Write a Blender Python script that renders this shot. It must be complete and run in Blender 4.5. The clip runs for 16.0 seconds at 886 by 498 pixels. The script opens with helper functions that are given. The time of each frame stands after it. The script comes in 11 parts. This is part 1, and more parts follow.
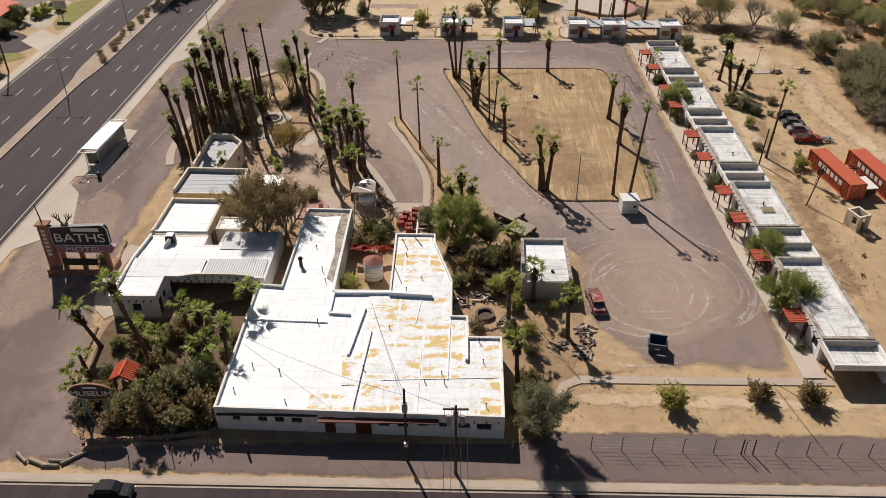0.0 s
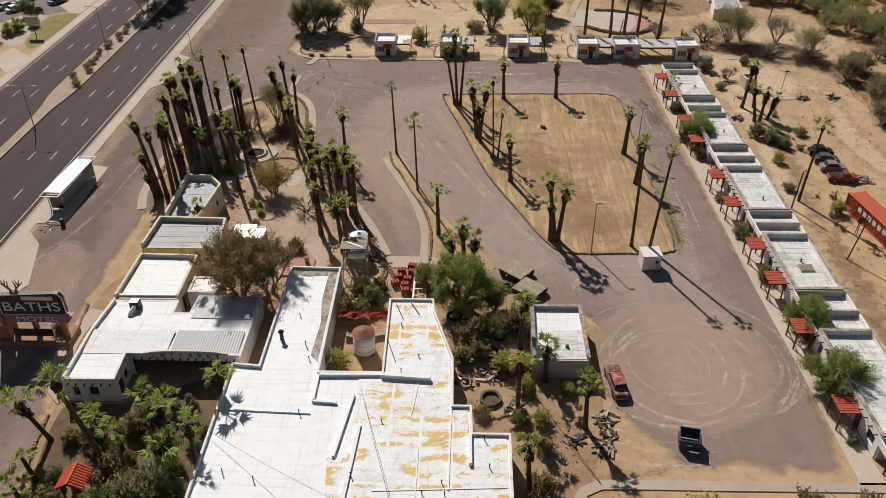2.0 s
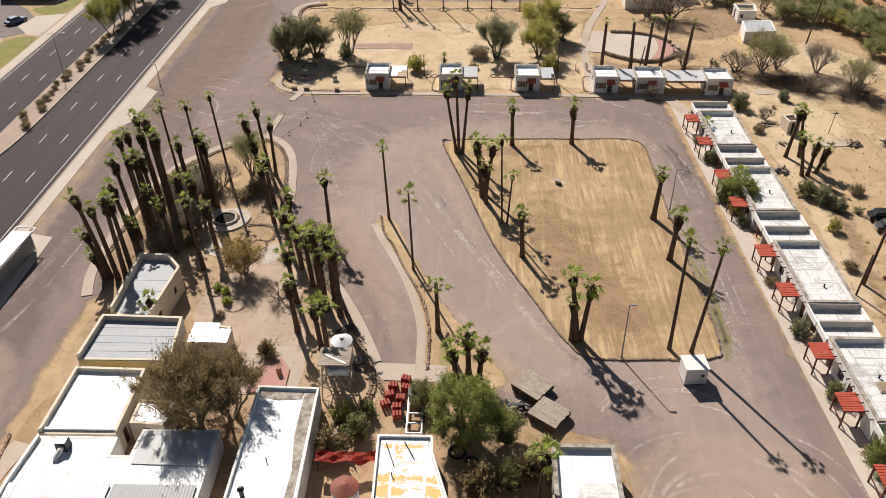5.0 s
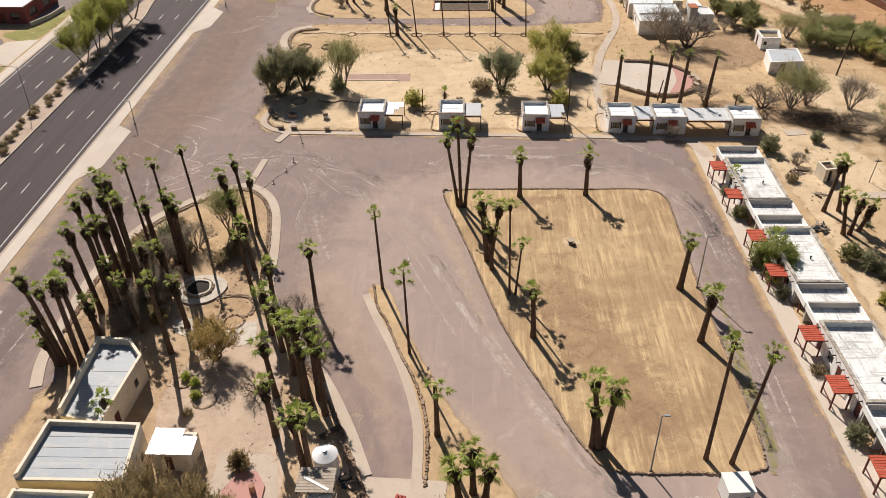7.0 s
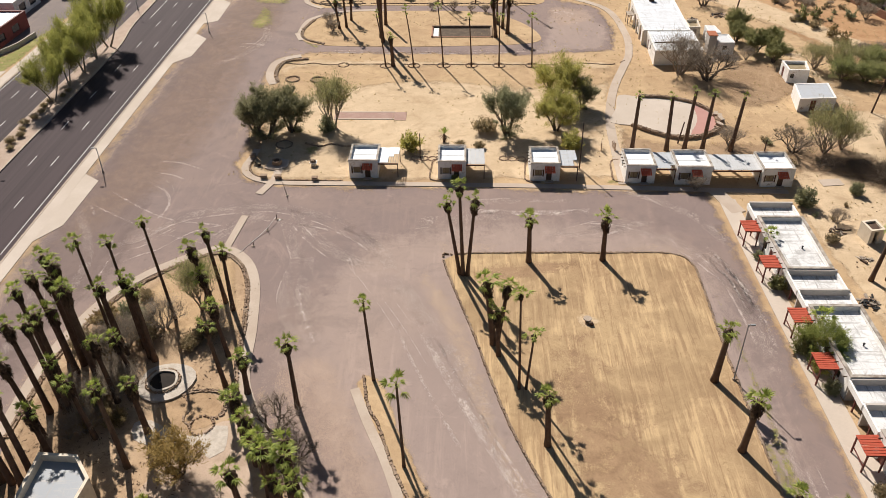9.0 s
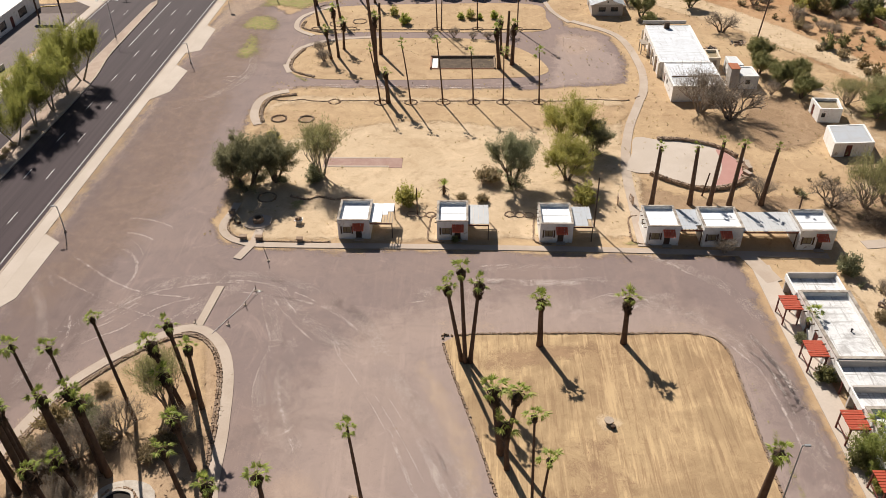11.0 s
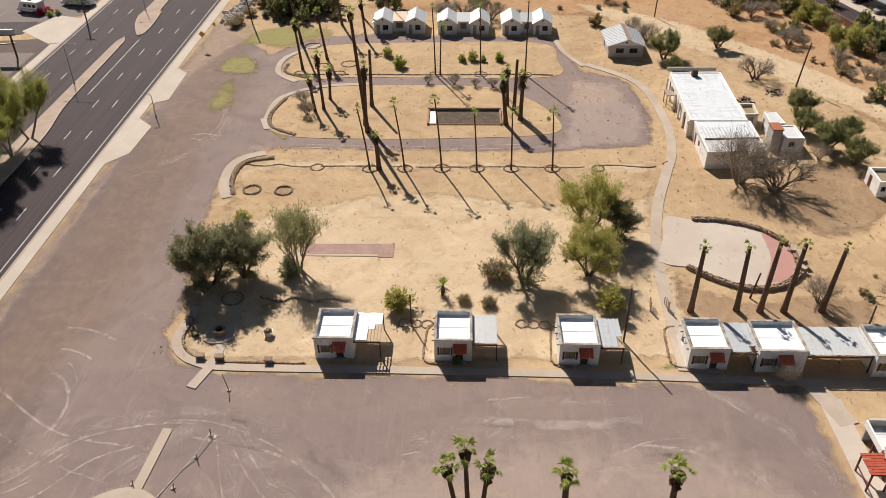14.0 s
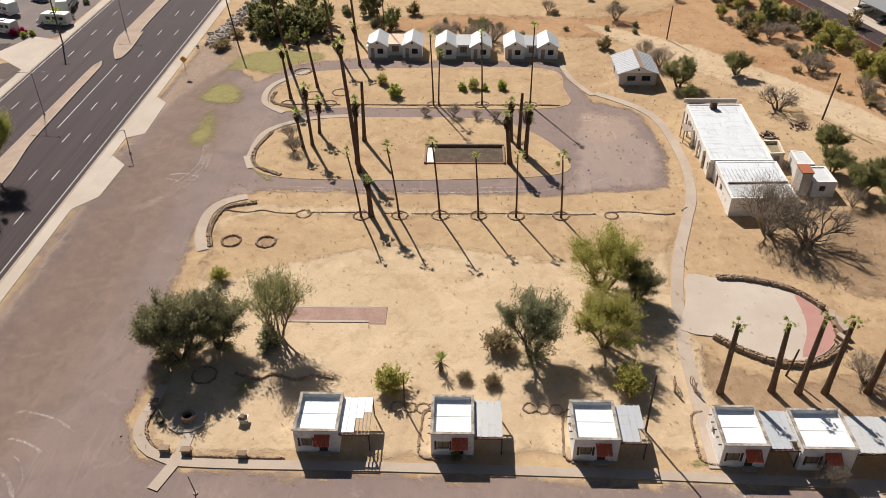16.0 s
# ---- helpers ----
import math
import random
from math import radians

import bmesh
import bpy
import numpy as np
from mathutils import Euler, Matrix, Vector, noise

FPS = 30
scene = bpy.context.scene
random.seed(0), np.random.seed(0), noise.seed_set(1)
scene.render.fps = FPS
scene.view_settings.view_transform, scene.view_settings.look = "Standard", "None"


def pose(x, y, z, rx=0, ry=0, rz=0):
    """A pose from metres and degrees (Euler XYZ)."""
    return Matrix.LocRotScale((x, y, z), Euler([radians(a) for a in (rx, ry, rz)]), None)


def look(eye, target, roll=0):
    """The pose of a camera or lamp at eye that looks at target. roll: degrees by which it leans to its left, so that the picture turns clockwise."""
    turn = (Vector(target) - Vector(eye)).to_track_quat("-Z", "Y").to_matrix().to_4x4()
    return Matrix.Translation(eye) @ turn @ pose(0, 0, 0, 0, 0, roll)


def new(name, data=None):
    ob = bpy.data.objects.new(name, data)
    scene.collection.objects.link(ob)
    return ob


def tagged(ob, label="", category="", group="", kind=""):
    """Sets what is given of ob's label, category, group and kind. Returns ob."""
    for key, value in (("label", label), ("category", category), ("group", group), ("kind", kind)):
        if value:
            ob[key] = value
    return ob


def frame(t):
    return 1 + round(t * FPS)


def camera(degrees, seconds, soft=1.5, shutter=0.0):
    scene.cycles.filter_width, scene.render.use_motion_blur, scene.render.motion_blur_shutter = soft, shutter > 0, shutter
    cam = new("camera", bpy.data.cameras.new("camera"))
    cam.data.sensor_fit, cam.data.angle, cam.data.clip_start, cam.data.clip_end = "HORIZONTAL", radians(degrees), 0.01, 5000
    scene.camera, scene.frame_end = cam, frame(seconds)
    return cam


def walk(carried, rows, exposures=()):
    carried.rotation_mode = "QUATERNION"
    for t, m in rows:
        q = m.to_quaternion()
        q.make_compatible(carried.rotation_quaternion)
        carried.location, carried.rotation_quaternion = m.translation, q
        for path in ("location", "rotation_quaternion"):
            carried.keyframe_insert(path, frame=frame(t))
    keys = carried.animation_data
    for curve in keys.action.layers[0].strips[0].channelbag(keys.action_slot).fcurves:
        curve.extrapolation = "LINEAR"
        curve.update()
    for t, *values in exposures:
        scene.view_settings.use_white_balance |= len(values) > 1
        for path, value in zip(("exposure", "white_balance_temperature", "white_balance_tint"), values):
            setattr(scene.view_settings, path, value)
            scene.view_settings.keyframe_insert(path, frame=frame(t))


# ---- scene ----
cam = camera(57.6, 16.0, soft=0.78)
METRES, EYE, TILT, LEAN, TURN = 119.4, 60.3, 0.0, 0.0, 1.9
ROWS = [
    (0.0, 0.0, 0.0, 0.0, -0.3, -34.1, 0.45),
    (0.5, 0.0001, 0.0298, 0.0005, -0.31, -34.12, 0.45),
    (1.0, 0.0004, 0.06, 0.001, -0.31, -34.17, 0.46),
    (1.5, 0.0003, 0.0903, 0.0019, -0.33, -34.27, 0.47),
    (2.0, 0.0004, 0.1212, 0.0027, -0.34, -34.49, 0.45),
    (2.5, 0.0006, 0.1518, 0.0032, -0.34, -34.74, 0.46),
    (3.0, 0.0006, 0.1822, 0.0036, -0.36, -35.0, 0.47),
    (5.5, 0.0015, 0.3394, 0.0072, -0.41, -35.47, 0.51),
    (6.0, 0.0018, 0.3714, 0.0073, -0.41, -35.47, 0.52),
    (6.5, 0.0016, 0.4033, 0.0078, -0.41, -35.47, 0.52),
    (7.0, 0.002, 0.4354, 0.0083, -0.4, -35.48, 0.52),
    (7.5, 0.0022, 0.4678, 0.0087, -0.4, -35.49, 0.52),
    (8.0, 0.0023, 0.5006, 0.0095, -0.42, -35.51, 0.52),
    (8.5, 0.0023, 0.5333, 0.0096, -0.47, -35.48, 0.53),
    (9.0, 0.0027, 0.566, 0.0108, -0.48, -35.5, 0.57),
    (11.5, 0.0055, 0.7261, 0.0133, -0.52, -35.4, 0.68),
    (12.0, 0.0058, 0.7584, 0.0134, -0.54, -35.38, 0.68),
    (12.5, 0.0058, 0.7911, 0.0139, -0.56, -35.37, 0.66),
    (13.0, 0.0068, 0.8242, 0.0142, -0.54, -35.37, 0.66),
    (13.5, 0.0069, 0.8567, 0.0147, -0.53, -35.38, 0.62),
    (14.0, 0.0067, 0.8882, 0.0147, -0.54, -35.38, 0.57),
    (14.5, 0.007, 0.918, 0.0143, -0.54, -35.36, 0.54),
    (15.0, 0.0075, 0.9463, 0.0141, -0.53, -35.36, 0.51),
    (15.5, 0.0086, 0.9733, 0.0148, -0.53, -35.37, 0.53),
    (16.0, 0.0089, 0.9997, 0.0146, -0.56, -35.37, 0.51),
]
walk(cam, [(t, pose(0, 0, EYE, TILT, LEAN, TURN) @ pose(METRES * x, METRES * y, METRES * z, 90 + pitch, roll, yaw)) for t, x, y, z, yaw, pitch, roll in ROWS],
     exposures=((0.0, 0.03), (1.5, -0.11), (3.0, -0.06), (5.5, 0.40), (9.0, 0.44), (16.0, 0.32)))

# ---- world, sun ----
SUN_AZ, SUN_EL = radians(-25.0), radians(41.0)
world = bpy.data.worlds.new("world")
scene.world = world
world.use_nodes = True
wn = world.node_tree
sky = wn.nodes.new("ShaderNodeTexSky")
sky.sky_type, sky.sun_disc = "NISHITA", False
sky.sun_elevation, sky.sun_rotation = SUN_EL, SUN_AZ
wn.links.new(sky.outputs[0], wn.nodes["Background"].inputs[0])
wn.nodes["Background"].inputs[1].default_value = 0.034
sun = new("sun", bpy.data.lights.new("sun", "SUN"))
sun.data.energy, sun.data.angle, sun.data.color = 5.1, radians(0.53), (1.0, 0.92, 0.83)
to_sun = Vector((math.sin(SUN_AZ) * math.cos(SUN_EL), math.cos(SUN_AZ) * math.cos(SUN_EL), math.sin(SUN_EL)))
sun.matrix_world = look(to_sun * 300, (0, 0, 0))

# ---- materials ----
class Nodes:
    """A short hand for building one material."""
    def __init__(self, name, rough=0.9, spec=0.25):
        self.m = bpy.data.materials.new(name)
        self.m.use_nodes = True
        self.t = self.m.node_tree
        self.b = self.t.nodes["Principled BSDF"]
        self.b.inputs["Roughness"].default_value = rough
        self.b.inputs["Specular IOR Level"].default_value = spec
        self.co = self.t.nodes.new("ShaderNodeTexCoord").outputs["Object"]

    def put(self, socket, value):
        if hasattr(value, "links"):
            self.t.links.new(value, socket)
        elif isinstance(value, tuple) and len(value) == 3 and socket.type == "RGBA":
            socket.default_value = (*value, 1)
        else:
            socket.default_value = value

    def map(self, scale=(1, 1, 1), turn=0.0, spread=0.0):
        n = self.t.nodes.new("ShaderNodeMapping")
        co = self.co
        if spread:
            info = self.t.nodes.new("ShaderNodeObjectInfo")
            co = self.math("MULTIPLY_ADD", info.outputs["Random"], spread, None, vec=(co,))
        self.put(n.inputs[0], co)
        n.inputs["Scale"].default_value = scale
        n.inputs["Rotation"].default_value = (0, 0, turn)
        return n.outputs[0]

    def math(self, op, a, b=0.5, c=None, vec=None):
        if vec:
            n = self.t.nodes.new("ShaderNodeVectorMath")
            n.operation = "ADD"
            s = self.t.nodes.new("ShaderNodeVectorMath")
            s.operation = "SCALE"
            s.inputs[0].default_value = (1, 1, 1)
            m = self.math("MULTIPLY", a, b)
            self.put(s.inputs["Scale"], m)
            self.put(n.inputs[0], vec[0])
            self.put(n.inputs[1], s.outputs[0])
            return n.outputs[0]
        n = self.t.nodes.new("ShaderNodeMath")
        n.operation = op
        self.put(n.inputs[0], a)
        self.put(n.inputs[1], b)
        if c is not None:
            self.put(n.inputs[2], c)
        return n.outputs[0]

    def noise(self, scale, detail=4, rough=0.6, co=None, warp=0.0):
        n = self.t.nodes.new("ShaderNodeTexNoise")
        self.put(n.inputs["Vector"], co or self.co)
        n.inputs["Scale"].default_value, n.inputs["Detail"].default_value = scale, detail
        n.inputs["Roughness"].default_value, n.inputs["Distortion"].default_value = rough, warp
        return n.outputs[0]

    def wave(self, scale, warp=2.0, co=None, axis="X"):
        n = self.t.nodes.new("ShaderNodeTexWave")
        n.bands_direction = axis
        self.put(n.inputs["Vector"], co or self.co)
        n.inputs["Scale"].default_value, n.inputs["Distortion"].default_value = scale, warp
        n.inputs["Detail"].default_value = 3
        return n.outputs[1]

    def step(self, value, lo, hi):
        n = self.t.nodes.new("ShaderNodeMapRange")
        n.interpolation_type = "SMOOTHSTEP"
        self.put(n.inputs[0], value)
        n.inputs[1].default_value, n.inputs[2].default_value = lo, hi
        return n.outputs[0]

    def mix(self, f, a, b):
        n = self.t.nodes.new("ShaderNodeMix")
        n.data_type = "RGBA"
        self.put(n.inputs[0], f)
        self.put(n.inputs[6], a)
        self.put(n.inputs[7], b)
        return n.outputs[2]

    def colour(self, c):
        self.put(self.b.inputs["Base Color"], c)
        return self

    def bump(self, height, strength=0.4, distance=0.05):
        n = self.t.nodes.new("ShaderNodeBump")
        n.inputs["Strength"].default_value, n.inputs["Distance"].default_value = strength, distance
        self.put(n.inputs["Height"], height)
        self.put(self.b.inputs["Normal"], n.outputs[0])
        return self

    def attribute(self, name):
        n = self.t.nodes.new("ShaderNodeAttribute")
        n.attribute_name = name
        return n.outputs["Fac"]

    def cover(self, alpha):
        self.put(self.b.inputs["Alpha"], alpha)
        return self

    def grains(self, cover, size=0.035):
        """Breaks a soft cover into single grains that are there or not."""
        v = self.t.nodes.new("ShaderNodeVectorMath")
        v.operation = "SNAP"
        self.put(v.inputs[0], self.co)
        v.inputs[1].default_value = (size, size, 10.0)
        w = self.t.nodes.new("ShaderNodeTexWhiteNoise")
        w.noise_dimensions = "2D"
        self.put(w.inputs["Vector"], v.outputs[0])
        return self.math("LESS_THAN", w.outputs["Value"], cover)

    def random(self):
        return self.t.nodes.new("ShaderNodeObjectInfo").outputs["Random"]

    def island(self):
        return self.t.nodes.new("ShaderNodeNewGeometry").outputs["Random Per Island"]


def shade(c, f):
    return tuple(v * f for v in c)


def rough_mat(name, base, other, big=0.3, fine=6.0, rough=0.9, bump=0.3, bd=0.03, spec=0.25, spread=37.0, amount=0.8, grain=0.35):
    """A matt surface: two colours in large blotches, with fine grain and relief."""
    n = Nodes(name, rough, spec)
    co = n.map(spread=spread)
    a = n.step(n.noise(big, 5, 0.65, co), 0.35, 0.68)
    c = n.mix(n.math("MULTIPLY", a, amount), base, other)
    g = n.noise(fine, 4, 0.7, co)
    c = n.mix(n.step(g, 0.3, 0.75), n.mix(grain, c, shade(base, 0.45)), c)
    return n.colour(c).bump(g, bump, bd).m


def plain(name, base, rough=0.5, metal=0.0, spec=0.4, vary=0.12):
    n = Nodes(name, rough, spec)
    n.b.inputs["Metallic"].default_value = metal
    co = n.map(spread=11.0)
    g = n.noise(5.0, 4, 0.65, co)
    return n.colour(n.mix(g, shade(base, 1 - 2 * vary), shade(base, 1 + vary * 0.6))).bump(n.noise(30.0, 2, 0.5, co), 0.08, 0.01).m


def ground_mat(name, base, straw, dark, soft=False, tracks=0.0, thin=0.0):
    n = Nodes(name, 0.95, 0.1)
    big, mid, fine = n.noise(0.05, 5, 0.6, warp=0.6), n.noise(0.35, 6, 0.7, warp=0.4), n.noise(4.5, 5, 0.75)
    c = n.mix(n.step(big, 0.35, 0.65), base, straw)
    c = n.mix(n.math("MULTIPLY", n.step(mid, 0.47, 0.72), 0.6), c, dark)
    c = n.mix(n.math("MULTIPLY", n.step(n.noise(0.16, 5, 0.7, warp=1.0), 0.5, 0.68), 0.6), c, shade(straw, 1.15))
    c = n.mix(n.math("MULTIPLY", n.step(n.noise(0.55, 9, 0.8, warp=0.5), 0.54, 0.6), 0.35), c, shade(straw, 1.18))
    c = n.mix(n.math("MULTIPLY", n.step(n.noise(0.8, 8, 0.82, n.map((1, 1, 1), 0.5), 0.7), 0.55, 0.64), 0.42), c, shade(dark, 0.8))
    c = n.mix(n.math("MULTIPLY", n.step(n.noise(0.24, 6, 0.75, n.map((1, 1, 1), 0.7), 1.2), 0.54, 0.66), 0.4), c, shade(straw, 1.2))
    c = n.mix(n.math("MULTIPLY", n.step(fine, 0.5, 0.75), 0.36), c, shade(dark, 0.62))
    c = n.mix(n.math("MULTIPLY", n.step(n.noise(13.0, 2, 0.7), 0.52, 0.68), 0.3), c, shade(dark, 0.6))
    if tracks:
        w = n.noise(1.7, 5, 0.7, n.map((1, 0.06, 1), radians(5)), 0.25)
        c = n.mix(n.math("MULTIPLY", n.step(w, 0.5, 0.6), tracks), c, shade(straw, 1.28))
        w = n.noise(2.2, 4, 0.7, n.map((1, 0.06, 1), radians(3)), 0.25)
        c = n.mix(n.math("MULTIPLY", n.step(w, 0.53, 0.62), tracks * 0.9), c, dark)
        c = n.mix(n.math("MULTIPLY", n.step(n.noise(0.11, 4, 0.6, warp=0.8), 0.45, 0.62), 0.55), c, shade(base, 0.72))
    n.colour(c).bump(n.math("ADD", fine, mid), 0.4, 0.07)
    if soft:
        e = n.math("ADD", n.attribute("edge"), n.math("MULTIPLY", n.math("SUBTRACT", n.noise(0.45, 6, 0.75), 0.5), 2.2))
        if thin:
            e = n.math("SUBTRACT", n.math("ADD", e, n.math("MULTIPLY", n.math("SUBTRACT", n.noise(1.6, 5, 0.8), 0.5), 2.4)), thin)
        n.cover(n.grains(n.step(e, 0.15, 0.75)))
    return n.m


DIRT, STRAW, EARTH = (0.430, 0.300, 0.180), (0.500, 0.362, 0.218), (0.295, 0.185, 0.102)
M_dirt = ground_mat("dry_dirt", DIRT, STRAW, EARTH)
M_brush_shade_soft = ground_mat("brown_brush_earth_and_shade", (0.29, 0.195, 0.118), (0.37, 0.26, 0.165), (0.19, 0.118, 0.068), soft=True)
M_dirt_soft = ground_mat("dry_dirt_edge", DIRT, STRAW, EARTH, soft=True)
M_red_soft = ground_mat("red_earth", (0.40, 0.235, 0.125), (0.45, 0.29, 0.165), (0.30, 0.16, 0.08), soft=True)
M_pale_soft = ground_mat("pale_sand", (0.520, 0.392, 0.255), (0.58, 0.45, 0.305), (0.375, 0.262, 0.158), soft=True)
M_lawn = ground_mat("dead_grass", (0.375, 0.255, 0.148), (0.47, 0.34, 0.195), (0.265, 0.168, 0.098), tracks=0.62)
M_lawn_bare = ground_mat("bare_lawn_earth", (0.270, 0.172, 0.105), (0.35, 0.235, 0.142), (0.20, 0.122, 0.074), soft=True)
M_grove = ground_mat("grove_earth", (0.385, 0.268, 0.170), (0.46, 0.335, 0.22), (0.225, 0.148, 0.09))
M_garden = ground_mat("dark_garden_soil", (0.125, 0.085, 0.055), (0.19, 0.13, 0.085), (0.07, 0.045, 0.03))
M_yard = ground_mat("yard_earth", (0.33, 0.222, 0.135), (0.43, 0.30, 0.185), (0.17, 0.105, 0.06))
def weeds_mat(name, a, b, c):
    """Thin green growth: dense in the middle, scattered blades towards its rim."""
    n = Nodes(name, 0.9, 0.1)
    n.colour(n.mix(n.step(n.noise(0.9, 6, 0.75), 0.4, 0.65), n.mix(n.noise(4.0, 4, 0.7), a, b), c)).bump(n.noise(5.0, 4, 0.8), 0.5, 0.06)
    e = n.math("ADD", n.math("MULTIPLY", n.attribute("edge"), 1.1), n.math("MULTIPLY", n.math("SUBTRACT", n.noise(0.5, 7, 0.75), 0.5), 1.9))
    e = n.math("ADD", e, n.math("MULTIPLY", n.math("SUBTRACT", n.noise(2.6, 5, 0.8), 0.5), 1.6))
    n.cover(n.grains(n.math("MULTIPLY", n.step(e, 0.1, 1.15), 0.9), 0.06))
    return n.m


M_weeds = weeds_mat("thin_green_weeds", (0.21, 0.22, 0.065), (0.33, 0.31, 0.12), (0.36, 0.28, 0.14))
M_green_soft = ground_mat("green_weeds", (0.25, 0.245, 0.085), (0.34, 0.29, 0.13), (0.15, 0.165, 0.05), soft=True, thin=0.28)


def asphalt_mat(name, base, warm, dark, soft=False):
    n = Nodes(name, 0.9, 0.2)
    big, mid, fine = n.noise(0.045, 5, 0.6, warp=1.0), n.noise(0.3, 6, 0.72, warp=0.5), n.noise(7.0, 4, 0.8)
    c = n.mix(n.step(big, 0.38, 0.62), base, warm)
    c = n.mix(n.math("MULTIPLY", n.step(mid, 0.46, 0.7), 0.55), c, dark)
    streak = n.noise(0.5, 5, 0.7, n.map((1, 0.12, 1), radians(12)), 0.5)
    c = n.mix(n.math("MULTIPLY", n.step(streak, 0.53, 0.7), 0.38), c, shade(warm, 1.3))
    for turn, lo, k in ((radians(-4), 0.54, 0.14), (radians(28), 0.55, 0.24), (radians(84), 0.56, 0.20)):
        w = n.noise(1.3, 6, 0.75, n.map((1, 0.05, 1), turn), 0.35)
        w = n.math("MULTIPLY", n.step(w, lo, lo + 0.1), n.step(n.noise(0.05, 3, 0.6, n.map((1, 1, 1), turn + 1.0), 0.8), 0.46, 0.58))
        c = n.mix(n.math("MULTIPLY", w, k), c, shade(warm, 1.4))
    swirl = n.noise(0.11, 7, 0.74, None, 2.2)
    c = n.mix(n.math("MULTIPLY", n.step(swirl, 0.56, 0.68), 0.42), c, shade(warm, 1.42))
    c = n.mix(n.math("MULTIPLY", n.step(n.noise(0.07, 6, 0.7, n.map((1, 1, 1), 1.0), 1.5), 0.55, 0.7), 0.5), c, shade(base, 0.74))
    c = n.mix(n.math("MULTIPLY", fine, 0.45), c, shade(dark, 0.74))
    c = n.mix(n.math("MULTIPLY", n.step(n.noise(3.4, 4, 0.8), 0.55, 0.72), 0.15), c, shade(warm, 1.35))
    c = n.mix(n.math("MULTIPLY", n.step(n.noise(1.3, 7, 0.82), 0.55, 0.68), 0.45), c, shade(dark, 0.7))
    n.colour(c).bump(fine, 0.3, 0.02)
    if soft:
        e = n.math("ADD", n.attribute("edge"), n.math("MULTIPLY", n.math("SUBTRACT", n.noise(0.4, 6, 0.75), 0.5), 1.8))
        n.cover(n.grains(n.step(e, 0.1, 0.8)))
    return n.m


M_lot = asphalt_mat("worn_asphalt", (0.248, 0.188, 0.172), (0.290, 0.216, 0.188), (0.200, 0.154, 0.144), soft=True)
M_lot_pale = asphalt_mat("dusty_asphalt", (0.330, 0.255, 0.227), (0.375, 0.287, 0.245), (0.272, 0.212, 0.190), soft=True)
M_lot_dark = asphalt_mat("darker_asphalt", (0.180, 0.134, 0.125), (0.215, 0.158, 0.140), (0.145, 0.110, 0.104), soft=True)
M_lot_patch = asphalt_mat("grey_asphalt", (0.205, 0.172, 0.162), (0.235, 0.19, 0.17), (0.17, 0.142, 0.135), soft=True)
M_west_lot = asphalt_mat("brown_asphalt", (0.115, 0.086, 0.078), (0.14, 0.105, 0.092), (0.085, 0.065, 0.06), soft=True)
def road_mat(name, base):
    """Smooth dark asphalt with wheel paths and old patches drawn out along the lanes."""
    n = Nodes(name, 0.85, 0.25)
    co = n.map((1, 0.012, 1), radians(0.65))
    c = n.mix(n.step(n.noise(0.55, 3, 0.6, co), 0.38, 0.64), base, shade(base, 1.3))
    c = n.mix(n.math("MULTIPLY", n.step(n.noise(1.7, 4, 0.6, co), 0.5, 0.66), 0.6), c, shade(base, 0.74))
    c = n.mix(n.math("MULTIPLY", n.step(n.noise(0.06, 5, 0.65), 0.52, 0.66), 0.4), c, shade(base, 1.25))
    g = n.noise(9.0, 3, 0.75)
    c = n.mix(n.math("MULTIPLY", g, 0.3), c, shade(base, 0.7))
    return n.colour(c).bump(g, 0.2, 0.01).m


M_road = road_mat("road_asphalt", (0.046, 0.0315, 0.0345))
M_concrete = rough_mat("concrete", (0.50, 0.425, 0.355), (0.585, 0.51, 0.44), 0.12, 5.0, 0.9, 0.15, grain=0.14)
M_walk = rough_mat("dusty_walk", (0.44, 0.355, 0.285), (0.52, 0.435, 0.36), 0.2, 5.0, 0.9, 0.15, grain=0.16)
M_kerb = rough_mat("kerb_concrete", (0.50, 0.41, 0.33), (0.40, 0.32, 0.25), 0.6, 5.0)
M_paint = rough_mat("road_paint", (0.72, 0.70, 0.68), (0.50, 0.48, 0.47), 0.8, 8.0, 0.7, 0.1)
M_stone = rough_mat("field_stone", (0.27, 0.185, 0.125), (0.42, 0.32, 0.235), 0.5, 5.0, 0.9, 0.6, 0.06)


def dust_mark(name, base, lo, hi, full=1.0):
    n = Nodes(name, 0.95, 0.1)
    n.colour(n.mix(n.noise(1.5, 5), shade(base, 0.85), base))
    a = n.step(n.noise(0.28, 6, 0.75, warp=0.8), lo, hi)
    b = n.step(n.noise(2.0, 5, 0.85, warp=0.6), 0.32, 0.66)
    n.cover(n.grains(n.math("MULTIPLY", n.math("MULTIPLY", n.math("MULTIPLY", a, b), n.attribute("edge")), full), 0.022))
    return n.m


M_tyre_dust = dust_mark("tyre_dust", (0.70, 0.60, 0.545), 0.38, 0.62, 0.80)
M_dust_band = dust_mark("dust_band", (0.60, 0.505, 0.45), 0.36, 0.62, 0.42)


